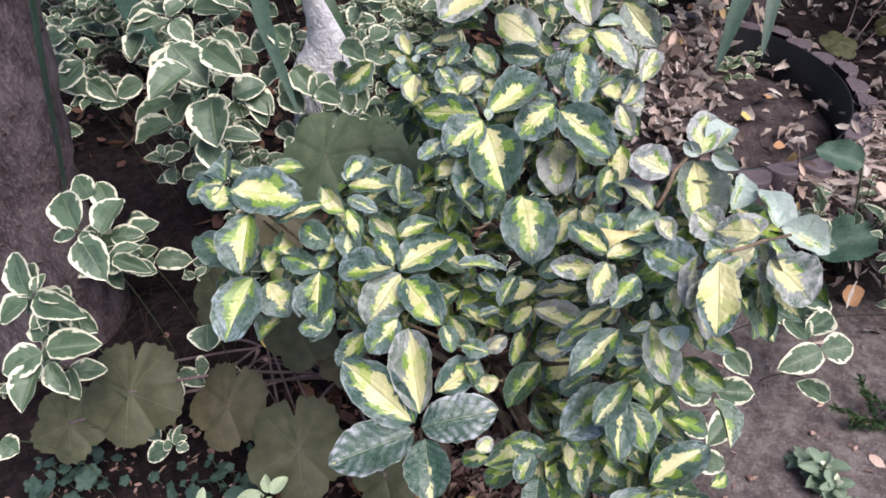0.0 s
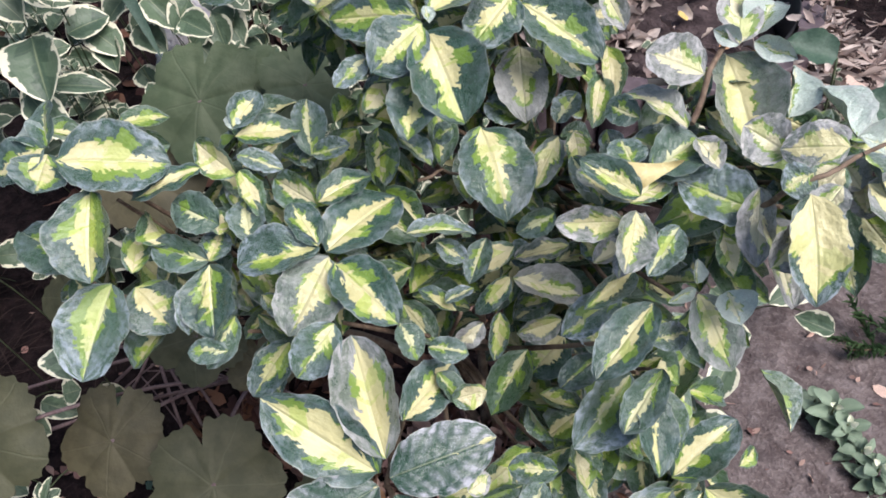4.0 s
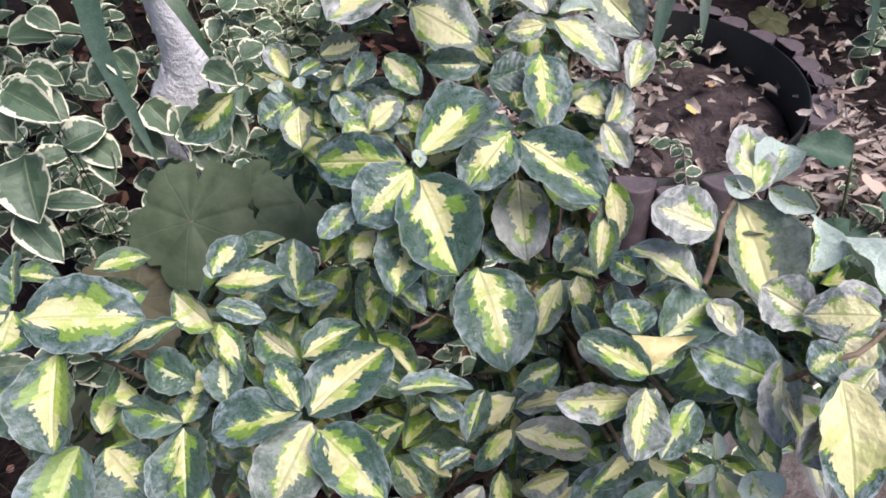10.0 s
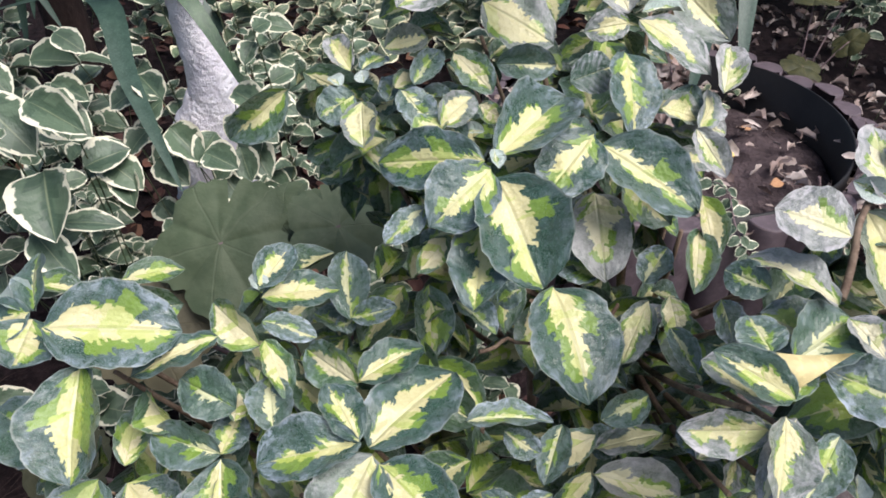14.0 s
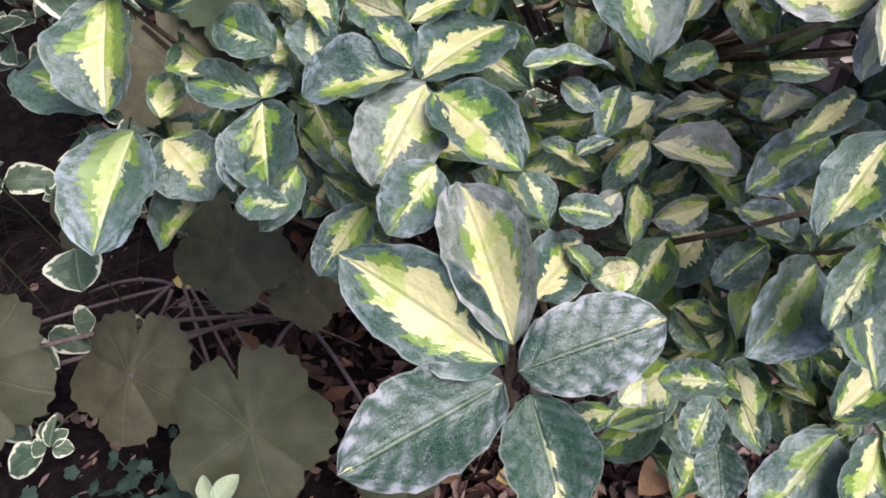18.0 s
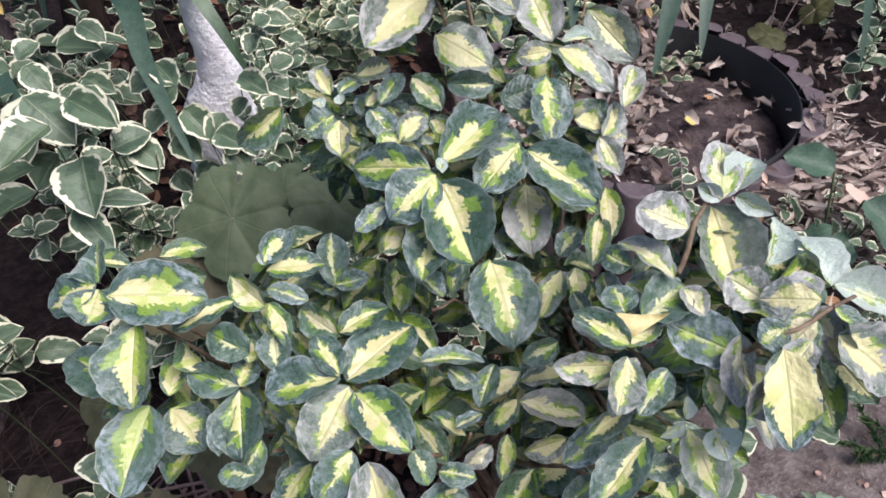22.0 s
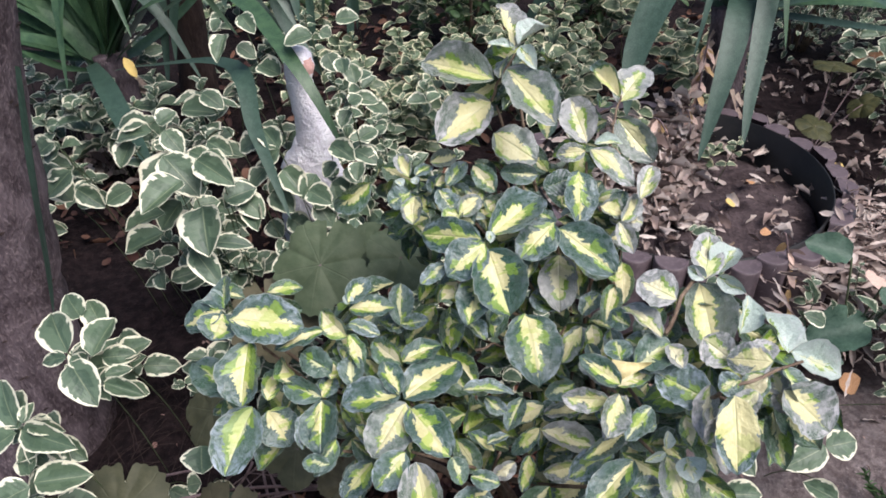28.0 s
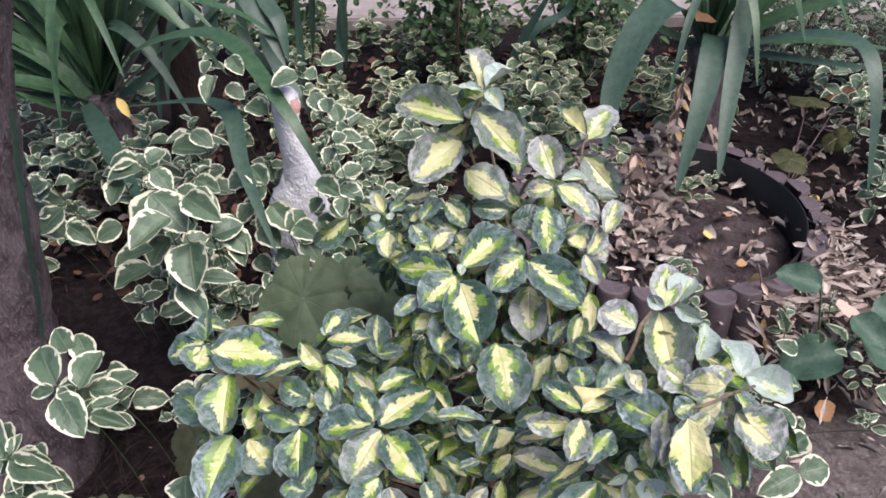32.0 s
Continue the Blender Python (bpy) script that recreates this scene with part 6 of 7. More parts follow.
strap("right", [(0.640, 2.100, 0.409), (0.782, 2.000, 0.480), (0.877, 1.900, 0.494), (0.900, 1.800, 0.418), (0.904, 1.700, 0.202)], 0.042)
strap("right", [(0.630, 2.100, 0.424), (0.777, 2.100, 0.504), (1.033, 2.100, 0.557)], 0.052)
strap("right", [(0.631, 2.100, 0.417), (0.816, 2.050, 0.448), (1.030, 2.000, 0.436)], 0.031)
strap("right", [(0.625, 2.100, 0.409), (0.814, 2.050, 0.396), (1.018, 2.000, 0.385)], 0.029)
strap("right", [(0.613, 2.120, 0.417), (0.625, 2.200, 0.534), (0.685, 2.250, 0.663)], 0.053)
strap("right", [(0.593, 2.120, 0.410), (0.552, 2.200, 0.535), (0.484, 2.250, 0.668)], 0.048)
strap("right", [(0.582, 2.100, 0.409), (0.437, 2.150, 0.462), (0.269, 2.200, 0.569)], 0.033)
strap("right", [(0.612, 2.140, 0.403), (0.600, 2.200, 0.505), (0.590, 2.250, 0.679)], 0.046)
strap("right", [(0.629, 2.100, 0.432), (0.753, 2.150, 0.547), (0.884, 2.200, 0.643)], 0.046)
strap("back", [(0.014, 2.500, 0.081), (0.088, 2.500, 0.277), (0.205, 2.500, 0.489)], 0.044)
strap("back", [(-0.005, 2.500, 0.071), (0.123, 2.550, 0.297), (0.232, 2.600, 0.354), (0.280, 2.600, 0.461)], 0.037)
strap("mid", [(-1.008, 2.300, 0.618), (-0.984, 2.200, 0.480), (-0.950, 2.100, 0.372), (-0.936, 2.000, 0.209)], 0.033)
strap("mid", [(-0.760, 2.300, 0.603), (-0.681, 2.200, 0.517), (-0.616, 2.150, 0.447), (-0.568, 2.100, 0.363)], 0.052)
strap("mid", [(-0.705, 2.300, 0.600), (-0.627, 2.200, 0.514), (-0.582, 2.150, 0.472), (-0.558, 2.100, 0.377)], 0.046)
strap("mid", [(-0.829, 2.300, 0.607), (-0.798, 2.200, 0.497), (-0.758, 2.100, 0.417)], 0.041)
strap("mid", [(-0.953, 2.300, 0.614), (-0.906, 2.200, 0.503), (-0.913, 2.100, 0.398), (-0.892, 2.000, 0.296)], 0.030)
strap("mid", [(-0.884, 2.300, 0.610), (-0.866, 2.200, 0.500), (-0.811, 2.100, 0.420)], 0.035)
strap("mid", [(-0.569, 2.500, 0.546), (-0.584, 2.500, 0.409), (-0.603, 2.500, 0.245)], 0.025)
strap("mid", [(-0.493, 2.500, 0.542), (-0.484, 2.500, 0.388), (-0.494, 2.500, 0.204)], 0.026)

for key, top, r in (("left", (-1.06, 1.97, 0.34), 0.045), ("right", (0.59, 2.11, 0.42), 0.055), ("mid", (-0.75, 2.45, 0.1), 0.02),
                    ("back", (0.02, 2.5, 0.1), 0.015)):
    plant = SPIKY[key]
    pts = stem_points((0, 0, -0.02), tuple(Vector(top) - Vector(plant.location)), 10, 0.003, 4)
    part("stem", tube(pts, r, 12), BARK, plant, "dark scaly stem")
    rng = random.Random(len(key))
    for k in range(24 if r > 0.04 else 0):       # crown of narrow leaves
        a, rise = rng.uniform(0, 6.28), rng.uniform(0.15, 1.0)
        c = Vector(top)
        d = Vector((math.cos(a), math.sin(a) * 0.9 + 0.25, 0))
        reach = rng.uniform(0.30, 0.48)
        strap(key, [c, c + d * reach * 0.35 + Vector((0, 0, 0.16 + 0.18 * rise)), c + d * reach * 0.8 + Vector((0, 0, 0.20 * rise + 0.10)), c + d * reach * 1.1 + Vector((0, 0, 0.25 * rise - 0.06))], rng.uniform(0.020, 0.030))
    for k in range(30 if key == "left" else 0):      # stiff upright fan
        lean = radians(-82 + 122 * k / 29) + rng.uniform(-0.05, 0.05)
        deep, reach = rng.uniform(-0.10, 0.16), rng.uniform(0.42, 0.60)
        c = Vector(top) + Vector((rng.uniform(-0.02, 0.02), rng.uniform(-0.02, 0.02), -0.02))
        d = Vector((math.sin(lean), deep, math.cos(lean)))
        strap(key, [c, c + d * reach * 0.5, c + d * reach + Vector((0.05 * math.sin(lean), 0, -0.03))], rng.uniform(0.030, 0.044), 0.35)
    rng = random.Random(9)
    for k in range(26 if r > 0.04 else 0):       # dry leaf bases on the stem
        a, h = rng.uniform(0, 6.28), rng.uniform(0.35, 1.0)
        c = Vector(top).lerp(Vector(plant.location), 1 - h) - Vector(plant.location)
        d = Vector((math.cos(a), math.sin(a), -0.8))
        q = [c, c + d * 0.05 + Vector((0, 0, 0.03)), c + d * rng.uniform(0.07, 0.12) + Vector((rng.gauss(0, 0.01), 0, 0))]
        part("dry_leaf", blade_mesh("dry_leaf", curve(*q, 5), rng.uniform(0.010, 0.022), OLDBLADE), OLDBLADE, plant, "dry brown old leaf")


# ---- white bird statue ----
def bird():
    pts = [(-0.410, 1.53, -0.01), (-0.408, 1.53, 0.12), (-0.400, 1.525, 0.21), (-0.392, 1.52, 0.262), (-0.383, 1.52, 0.300), (-0.373, 1.52, 0.338), (-0.374, 1.52, 0.375),
           (-0.380, 1.52, 0.415), (-0.387, 1.52, 0.455), (-0.391, 1.52, 0.488), (-0.389, 1.518, 0.510), (-0.382, 1.514, 0.526), (-0.371, 1.506, 0.524), (-0.363, 1.498, 0.508), (-0.360, 1.492, 0.488)]
    rad = [0.070, 0.074, 0.070, 0.064, 0.052, 0.042, 0.036, 0.031, 0.027, 0.025, 0.024, 0.024, 0.022, 0.017, 0.007]
    fine, fr = [], []
    for i in range(len(pts) - 1):
        for k in range(8):
            t = k / 8
            fine.append(Vector(pts[i]).lerp(Vector(pts[i + 1]), t))
            fr.append(rad[i] + (rad[i + 1] - rad[i]) * t)
    fine.append(Vector(pts[-1]))
    fr.append(rad[-1])
    bm = tube(fine, fr, 36)
    for v in bm.verts:
        v.co += Vector((1, 0.6, 0)) * (1.0 if v.co.z < 0.32 else 0.35) * (0.0050 * noise.noise(v.co * 85) + 0.006 * noise.noise(v.co * 40))
    return bm


statue = part("bird_statue", bird(), PLASTER)
statue.data.materials.append(plain("faded_pink_paint", (0.52, 0.30, 0.27), (0.62, 0.38, 0.34), 40.0, 0.7, 0.5, 0.002))
for face in statue.data.polygons:
    if 0.500 < face.center.z < 0.530 and face.center.x > -0.362 and face.center.y < 1.502:
        face.material_index = 1
tagged(statue, "white rough plaster bird statue with a long neck among the leaves", "statue")


# ---- fallen leaves ----
def dry_shape(narrow, seed):
    return leaf_shape(6, 4, 0.42 + 0.04 * (seed % 3), 1.15, 0.85, 0.03 + 0.03 * (seed % 4), -0.30 + 0.13 * (seed % 5), 0.03, 0.12 * (seed % 4), seed)


DRY = [dry_shape(0.4, s + 80) for s in range(5)]
CURLED = [leaf_shape(6, 4, 0.35 + 0.08 * (s % 4), (0.9, 1.6, 1.1)[s % 3], (0.5, 1.1)[s % 2], (0.05, 0.30, 0.14, 0.42)[s % 4], -0.35 + 0.17 * (s % 5), 0.09, 0.5 * (s % 3) - 0.4, s + 130) for s in range(9)]


def litter(name, spots, material, label, size, narrow, seed, parent_kind="leaf litter", shapes=None):
    rng = random.Random(seed)
    many = Many()
    for p in spots:
        L = rng.uniform(*size)
        a = rng.uniform(0, 6.28)
        d = Vector((math.cos(a), math.sin(a), rng.uniform(-0.15, 0.35)))
        up = Vector((rng.uniform(-0.6, 0.6), rng.uniform(-0.6, 0.6), 1 if rng.random() < 0.75 else 0.1))
        many.add(rng.choice(shapes or DRY), aim(p, Vector(p) + d * L, up, L * rng.uniform(*narrow), rng.uniform(-40, 40)))
    ob = many.make(name, material)
    return tagged(ob, label, parent_kind, kind="stuff")


rng = random.Random(31)
spots = []
for _ in range(620):
    r, a = RADIUS * math.sqrt(rng.random()) * 0.97, rng.uniform(0, 6.28)
    x, y = RING.x + r * math.cos(a), RING.y + r * math.sin(a)
    if rng.random() < 0.30 + 0.9 * max(0, (RING.x - x + 0.05) / RADIUS) + 0.5 * max(0, (y - RING.y - 0.1) / RADIUS):
        spots.append((x, y, BED + lump(x, y, 9, 0.014) + rng.uniform(0.006, 0.022)))
litter("bed_litter", spots, CHAFF, "dry narrow pinkish leaves strewn on the ring bed", (0.016, 0.048), (0.14, 0.45), 41, "leaf litter", CURLED)
spots = []
for _ in range(950):
    x, y = rng.uniform(0.66, 1.7), rng.uniform(1.15, 2.9)
    if math.hypot(x - RING.x, y - RING.y) > RADIUS + 0.05 and rng.random() < min(1.0, 0.15 + (y - 1.1) * 1.2):
        spots.append((x, y, ground_height(x, y) + rng.uniform(0.004, 0.02)))
litter("path_litter", spots, CHAFF, "dry narrow leaves strewn over dark soil", (0.018, 0.052), (0.13, 0.42), 42, "leaf litter", CURLED)
spots = []
for _ in range(1500):
    x, y = rng.uniform(-0.32, 0.36), rng.uniform(0.55, 1.2)
    if (x - 0.0) ** 2 / 0.12 + (y - 0.8) ** 2 / 0.12 < 1 and rng.random() < 0.75:
        spots.append((x, y, ground_height(x, y) + rng.uniform(0.004, 0.02)))
litter("shrub_litter", spots, BROWN, "reddish brown dead leaves under the shrub", (0.012, 0.046), (0.12, 0.6), 43, "leaf litter", CURLED)
spots = []
for _ in range(1500):
    x, y = rng.uniform(-0.14, 0.34), rng.uniform(0.52, 0.80)
    if rng.random() < 1.3 - abs(x - 0.09) * 4:
        spots.append((x, y, ground_height(x, y) + rng.uniform(0.008, 0.026)))
litter("papery_litter", spots, TANS, "papery tan dead leaves in front of the shrub", (0.007, 0.036), (0.10, 0.55), 47, "leaf litter", CURLED)
spots = []
for _ in range(1500):
    x, y = rng.uniform(-1.15, 0.75), rng.uniform(1.25, 3.2)
    if math.hypot(x - RING.x, y - RING.y) > RADIUS + 0.05 and (x > -0.62 or y > 1.5):
        spots.append((x, y, ground_height(x, y) + rng.uniform(0.004, 0.02)))
litter("back_litter", spots, BROWN, "brown dead leaves at the back of the bed", (0.03, 0.055), (0.35, 0.6), 44)
spots = [(rng.uniform(-0.6, 0.7), rng.uniform(0.55, 1.3), 0) for _ in range(300)] + [(rng.uniform(-0.7, 0.0), rng.uniform(0.42, 0.78), 0) for _ in range(420)]
spots = [(x, y, ground_height(x, y) + 0.004) for x, y, z in spots]
litter("small_litter", spots, TANS, "small dry scraps on bare soil", (0.004, 0.018), (0.2, 0.8), 45)


spots = []
for _ in range(170):
    x, y = rng.gauss(-1.12, 0.09), rng.gauss(1.95, 0.07)
    spots.append((x, y, ground_height(x, y) + rng.uniform(0.01, 0.05)))
litter("crown_litter", spots, CHAFF, "pale pink-brown dead leaves below the spiky plant", (0.03, 0.06), (0.25, 0.5), 52, "leaf litter", CURLED)


# drifts of dry leaves against the ring, inside at the back and outside at the front
spots = []
for _ in range(620):
    a, d = rng.gauss(2.35, 0.55), RADIUS * rng.uniform(0.45, 0.98)
    x, y = RING.x + d * math.cos(a), RING.y + d * math.sin(a)
    spots.append((x, y, BED + 0.012 + rng.uniform(0, 0.085) * (d / RADIUS) ** 2))
litter("dry_drift", spots, CHAFF, "drift of pale dry leaves against the inside of the edging", (0.030, 0.058), (0.18, 0.32), 48)
spots = []
for _ in range(640):
    a, d = rng.gauss(-0.62, 0.30), RADIUS + 0.02 + abs(rng.gauss(0, 0.11))
    x, y = RING.x + d * math.cos(a), RING.y + d * math.sin(a)
    h = 0.205 * max(0, 1 - max(0, d - RADIUS - 0.02) / 0.26)
    spots.append((x, y, 0.01 + h * rng.uniform(0.74, 1.0)))
litter("dry_heap", spots, CHAFF, "heap of pale dry stems and leaves beside the edging", (0.030, 0.060), (0.12, 0.28), 49)


spots = []
for _ in range(420):
    t = rng.random()
    x, y = 0.36 + 0.12 * t + rng.gauss(0, 0.028), 1.52 + 0.46 * t + rng.gauss(0, 0.04)
    spots.append((x, y, (BED if math.hypot(x - RING.x, y - RING.y) < RADIUS else 0.05) + 0.01 + rng.random() * (0.02 + 0.11 * t)))
litter("spilled_litter", spots, CHAFF, "pile of curled pale pink-brown leaves spilling over the edging", (0.028, 0.055), (0.28, 0.5), 61, "leaf litter", CURLED)


def fallen(base, tip, width, material, label):
    v, f, uv = DRY[len(label) % 5]
    ob = part("fallen_leaf", raw("fallen_leaf", v.tolist(), f, material, uv), None, None, matrix=aim(base, tip, (0.1, -0.3, 1), width, 8))
    return tagged(ob, label, "leaf", "fallen leaves")


fallen((0.052, 0.795, 0.012), (0.066, 0.748, 0.016), 0.020, PINKISH, "pale beige fallen leaf on brown litter")
fallen((0.690, 1.200, 0.035), (0.712, 1.170, 0.008), 0.045, ORANGE, "orange-brown fallen leaf beside the broad-leaved plant")
fallen((0.755, 1.270, 0.190), (0.690, 1.262, 0.205), 0.055, PINKISH, "crumpled pink-beige dead leaf on green leaves")
fallen((0.545, 1.600, 0.148), (0.520, 1.592, 0.155), 0.028, YELLOWED, "yellow fallen leaf on dark soil")
fallen((0.600, 1.705, 0.146), (0.592, 1.680, 0.150), 0.022, ORANGE, "small orange fallen leaf on dark soil")
fallen((0.600, 1.495, 0.146), (0.575, 1.490, 0.150), 0.020, ORANGE, "tan fallen leaf on dark soil")
fallen((-0.060, 0.700, 0.020), (-0.030, 0.675, 0.022), 0.030, ORANGE, "orange-brown fallen leaf under the shrub")
fallen((-0.920, 1.800, 0.400), (-0.895, 1.790, 0.350), 0.026, YELLOWED, "yellow leaf caught in the spiky plant")
fallen((0.50, 2.04, 0.52), (0.58, 2.03, 0.50), 0.05, ORANGE, "orange dead leaf caught in the spiky plant")
fallen((0.645, 0.838, 0.008), (0.665, 0.812, 0.010), 0.016, PINKISH, "pale fallen leaf on bare soil")
fallen((0.895, 2.00, 0.02), (0.915, 1.97, 0.03), 0.03, YELLOWED, "yellow fallen leaf on leaf litter")

fallen((0.454, 0.618, 0.030), (0.511, 0.634, 0.036), 0.030, YELLOWED, "dull yellow fallen leaf on bare soil")
fallen((0.015, 0.658, 0.030), (0.052, 0.666, 0.036), 0.020, YELLOWED, "yellow fallen leaf at the edge of the litter")
fallen((-0.363, 0.553, 0.030), (-0.365, 0.582, 0.036), 0.022, YELLOWED, "yellow fallen leaf among creeping weeds")
fallen((0.062, 0.786, 0.030), (0.077, 0.733, 0.036), 0.022, PINKISH, "pale oval fallen leaf at the litter edge")
fallen((-0.063, 0.679, 0.040), (-0.018, 0.645, 0.048), 0.030, ORANGE, "orange-brown dead leaf beside the shrub shoot")
fallen((0.154, 0.633, 0.042), (0.194, 0.671, 0.052), 0.034, ORANGE, "curled orange-brown dead leaf on the litter")
fallen((0.160, 0.614, 0.042), (0.179, 0.579, 0.050), 0.028, ORANGE, "curled tan dead leaf on the litter")
fallen((0.201, 0.670, 0.044), (0.189, 0.611, 0.050), 0.030, ORANGE, "curled orange-brown dead leaf on the litter")
fallen((0.133, 0.698, 0.042), (0.154, 0.668, 0.048), 0.022, PINKISH, "curled pale brown dead leaf on the litter")
fallen((-0.390, 0.941, 0.030), (-0.330, 0.923, 0.036), 0.026, YELLOWED, "tan fallen leaf behind the vine leaves")


# ---- broad-leaved plant by the ring ----
def broad_leaf(plant, base, tip, width, material=BROAD):
    v, f, uv = leaf_shape(12, 8, 0.44, 1.55, 0.5, 0.22, 0.14, 0.05, 0, int(abs(base[0]) * 999))
    ob = part("leaf", raw("leaf", v.tolist(), f, material, uv), None, plant, matrix=Matrix.Translation(-Vector(plant.location)) @ aim(base, tip, (0, -0.5, 0.86), width))
    foot = Vector(plant.location)
    part("stalk", tube(curve(foot, foot.lerp(Vector(base), 0.5) + Vector((0, 0, 0.03)), Vector(base), 6), 0.002, 5), STEM, plant, matrix=Matrix.Translation(-foot))
    return ob


hosta = new("broad_leaved_plant")
hosta.location = (0.70, 1.26, 0)
tagged(hosta, "plant with broad ribbed green leaves beside the ring bed", "plant")
broad_leaf(hosta, (0.640, 1.218, 0.294), (0.566, 1.235, 0.318), 0.056)
broad_leaf(hosta, (0.700, 1.195, 0.165), (0.590, 1.180, 0.135), 0.085)
broad_leaf(hosta, (0.740, 1.230, 0.170), (0.840, 1.200, 0.120), 0.085)
broad_leaf(hosta, (0.720, 1.240, 0.215), (0.765, 1.180, 0.190), 0.060)
broad_leaf(hosta, (0.760, 1.260, 0.210), (0.860, 1.270, 0.190), 0.075)

# ---- small weeds ----
def weed(x, y, count, size, height, material, label, seed):
    rng = random.Random(seed)
    plant = new("weed")
    plant.location = (x, y, 0)
    for k in range(count):
        a = k * 2.4 + rng.uniform(-0.4, 0.4)
        h = height * (0.15 + 0.85 * k / count)
        b = Vector((0.006 * math.cos(a), 0.006 * math.sin(a), h))
        t = b + Vector((math.cos(a), math.sin(a), rng.uniform(-0.2, 0.6))) * size * rng.uniform(0.7, 1.25) * (1.15 - 0.4 * k / count)
        v, f, uv = VSMALL[k % 3]
        part("leaf", raw("leaf", v.tolist(), f, material, uv), None, plant, matrix=aim(b, t, (rng.uniform(-0.5, 0.5), -0.3, 1), size * rng.uniform(0.50, 0.72), rng.uniform(-25, 25)))
    for k in range(2):
        a = rng.uniform(0, 6.28)
        b = Vector((0.003 * math.cos(a), 0.003 * math.sin(a), height))
        v, f, uv = VSMALL[k]
        part("bud", raw("bud", v.tolist(), f, BUD, uv), None, plant, "pale bud", matrix=aim(b, b + Vector((0.006 * math.cos(a), 0.006 * math.sin(a), 0.009)), (0, -0.5, 1), 0.008))
    part("stem", tube([(0, 0, -0.01), (0.002, 0, height * 0.5), (0, 0, height)], 0.0015, 5), STEM, plant)
    return tagged(plant, label, "plant", "small weeds")


for k, (x, y, count, size, height) in enumerate(((0.544, 0.803, 13, 0.026, 0.034), (0.556, 0.781, 16, 0.030, 0.052), (0.566, 0.757, 14, 0.024, 0.046),
                                                (0.578, 0.728, 11, 0.022, 0.030), (0.586, 0.700, 14, 0.026, 0.040), (0.594, 0.672, 10, 0.020, 0.026))):
    weed(x, y, count, size, height, WEEDY, "small green weed with pale buds on bare soil", k)
sprig = new("evergreen_sprig")
sprig.location = (0.626, 0.887, 0)
tagged(sprig, "dark green needled evergreen sprig reaching over bare soil", "plant")
part("stem", tube([(0, 0, 0.025), (0.04, 0.0, 0.022), (0.12, -0.01, -0.01)], 0.0015, 5), TWIG, sprig)
rr = random.Random(77)
needles = Many()
for k in range(240):
    c = Vector((rr.uniform(0, 0.11), rr.uniform(-0.002, 0.002), 0.024 - 0.1 * rr.random() ** 2 * 0.1))
    d = Vector((rr.uniform(-0.9, 0.1), rr.choice((-1, 1)) * rr.uniform(0.5, 1), rr.uniform(-0.1, 0.5))).normalized()
    needles.add(VSMALL[0], aim(c, c + d * rr.uniform(0.008, 0.014), (0, 0, 1), 0.0022))
for a in (100, 140, 60, 170, 30, 120, 80):      # short side twigs
    start = Vector((rr.uniform(0.03, 0.10), 0, 0.022))
    way = Vector((math.cos(radians(a)), math.sin(radians(a)), 0.25)) * rr.uniform(0.045, 0.085)
    part("stem", tube([start, start + way], 0.0011, 5), TWIG, sprig)
    for k in range(60):
        c = start + way * rr.random()
        d = (way.normalized() + Vector((rr.uniform(-1, 1), rr.uniform(-1, 1), rr.uniform(-0.2, 0.8)))).normalized()
        needles.add(VSMALL[0], aim(c, c + d * rr.uniform(0.010, 0.018), (0, 0, 1), 0.0026))
nd = needles.make("needles", NEEDLE, sprig)
nd["kind"] = "stuff"

# dead shoot with hanging leaves by the edging
def dry_shoot(points, count, label, seed, size=0.03):
    rr = random.Random(seed)
    plant = new("dead_shoot")
    plant.location = (points[0][0], points[0][1], 0)
    home = Matrix.Translation(-Vector(plant.location))
    pts = curve(*points, 10)
    part("stem", tube(pts, 0.0022, 6), STALK, plant, matrix=home)
    for k in range(count):
        c = pts[2 + k * 8 // count]
        a = rr.uniform(0, 6.28)
        d = Vector((math.cos(a) * 0.5, math.sin(a) * 0.4 - 0.2, -0.8))
        v, f, uv = DRY[k % 5]
        part("leaf", raw("leaf", v.tolist(), f, PINKISH if k % 3 else TAN, uv), None, plant, matrix=home @ aim(c, c + d * size * rr.uniform(0.7, 1.4), (0, -0.7, 0.5), size * rr.uniform(0.28, 0.5), rr.uniform(-40, 40)))
    return tagged(plant, label, "plant", "dead shoots")


dry_shoot([(0.62, 1.34, 0.02), (0.60, 1.33, 0.16), (0.56, 1.32, 0.27)], 10, "dead shoot with hanging pale dry leaves beside the edging", 6)
dry_shoot([(0.27, 1.78, 0.13), (0.29, 1.76, 0.28), (0.33, 1.72, 0.20)], 12, "arching dead shoot with pale dry leaves in the ring", 7, 0.036)
dry_shoot([(0.36, 1.86, 0.13), (0.37, 1.84, 0.30), (0.41, 1.78, 0.22)], 14, "arching dead shoot with pale dry leaves in the ring", 8, 0.036)
dry_shoot([(0.46, 1.90, 0.13), (0.46, 1.89, 0.32), (0.47, 1.80, 0.20)], 14, "arching dead shoot with pale dry leaves in the ring", 9, 0.036)
dry_shoot([(0.53, 2.05, 0.35), (0.51, 2.00, 0.36), (0.50, 1.93, 0.18)], 16, "hanging skirt of dry leaves below the spiky crown", 10, 0.045)

# yellowing lobed plant among the litter
lobed_plant = new("lobed_plant")
lobed_plant.location = (0.86, 2.08, 0)
tagged(lobed_plant, "small plant with yellowing olive lobed leaves on leaf litter", "plant")
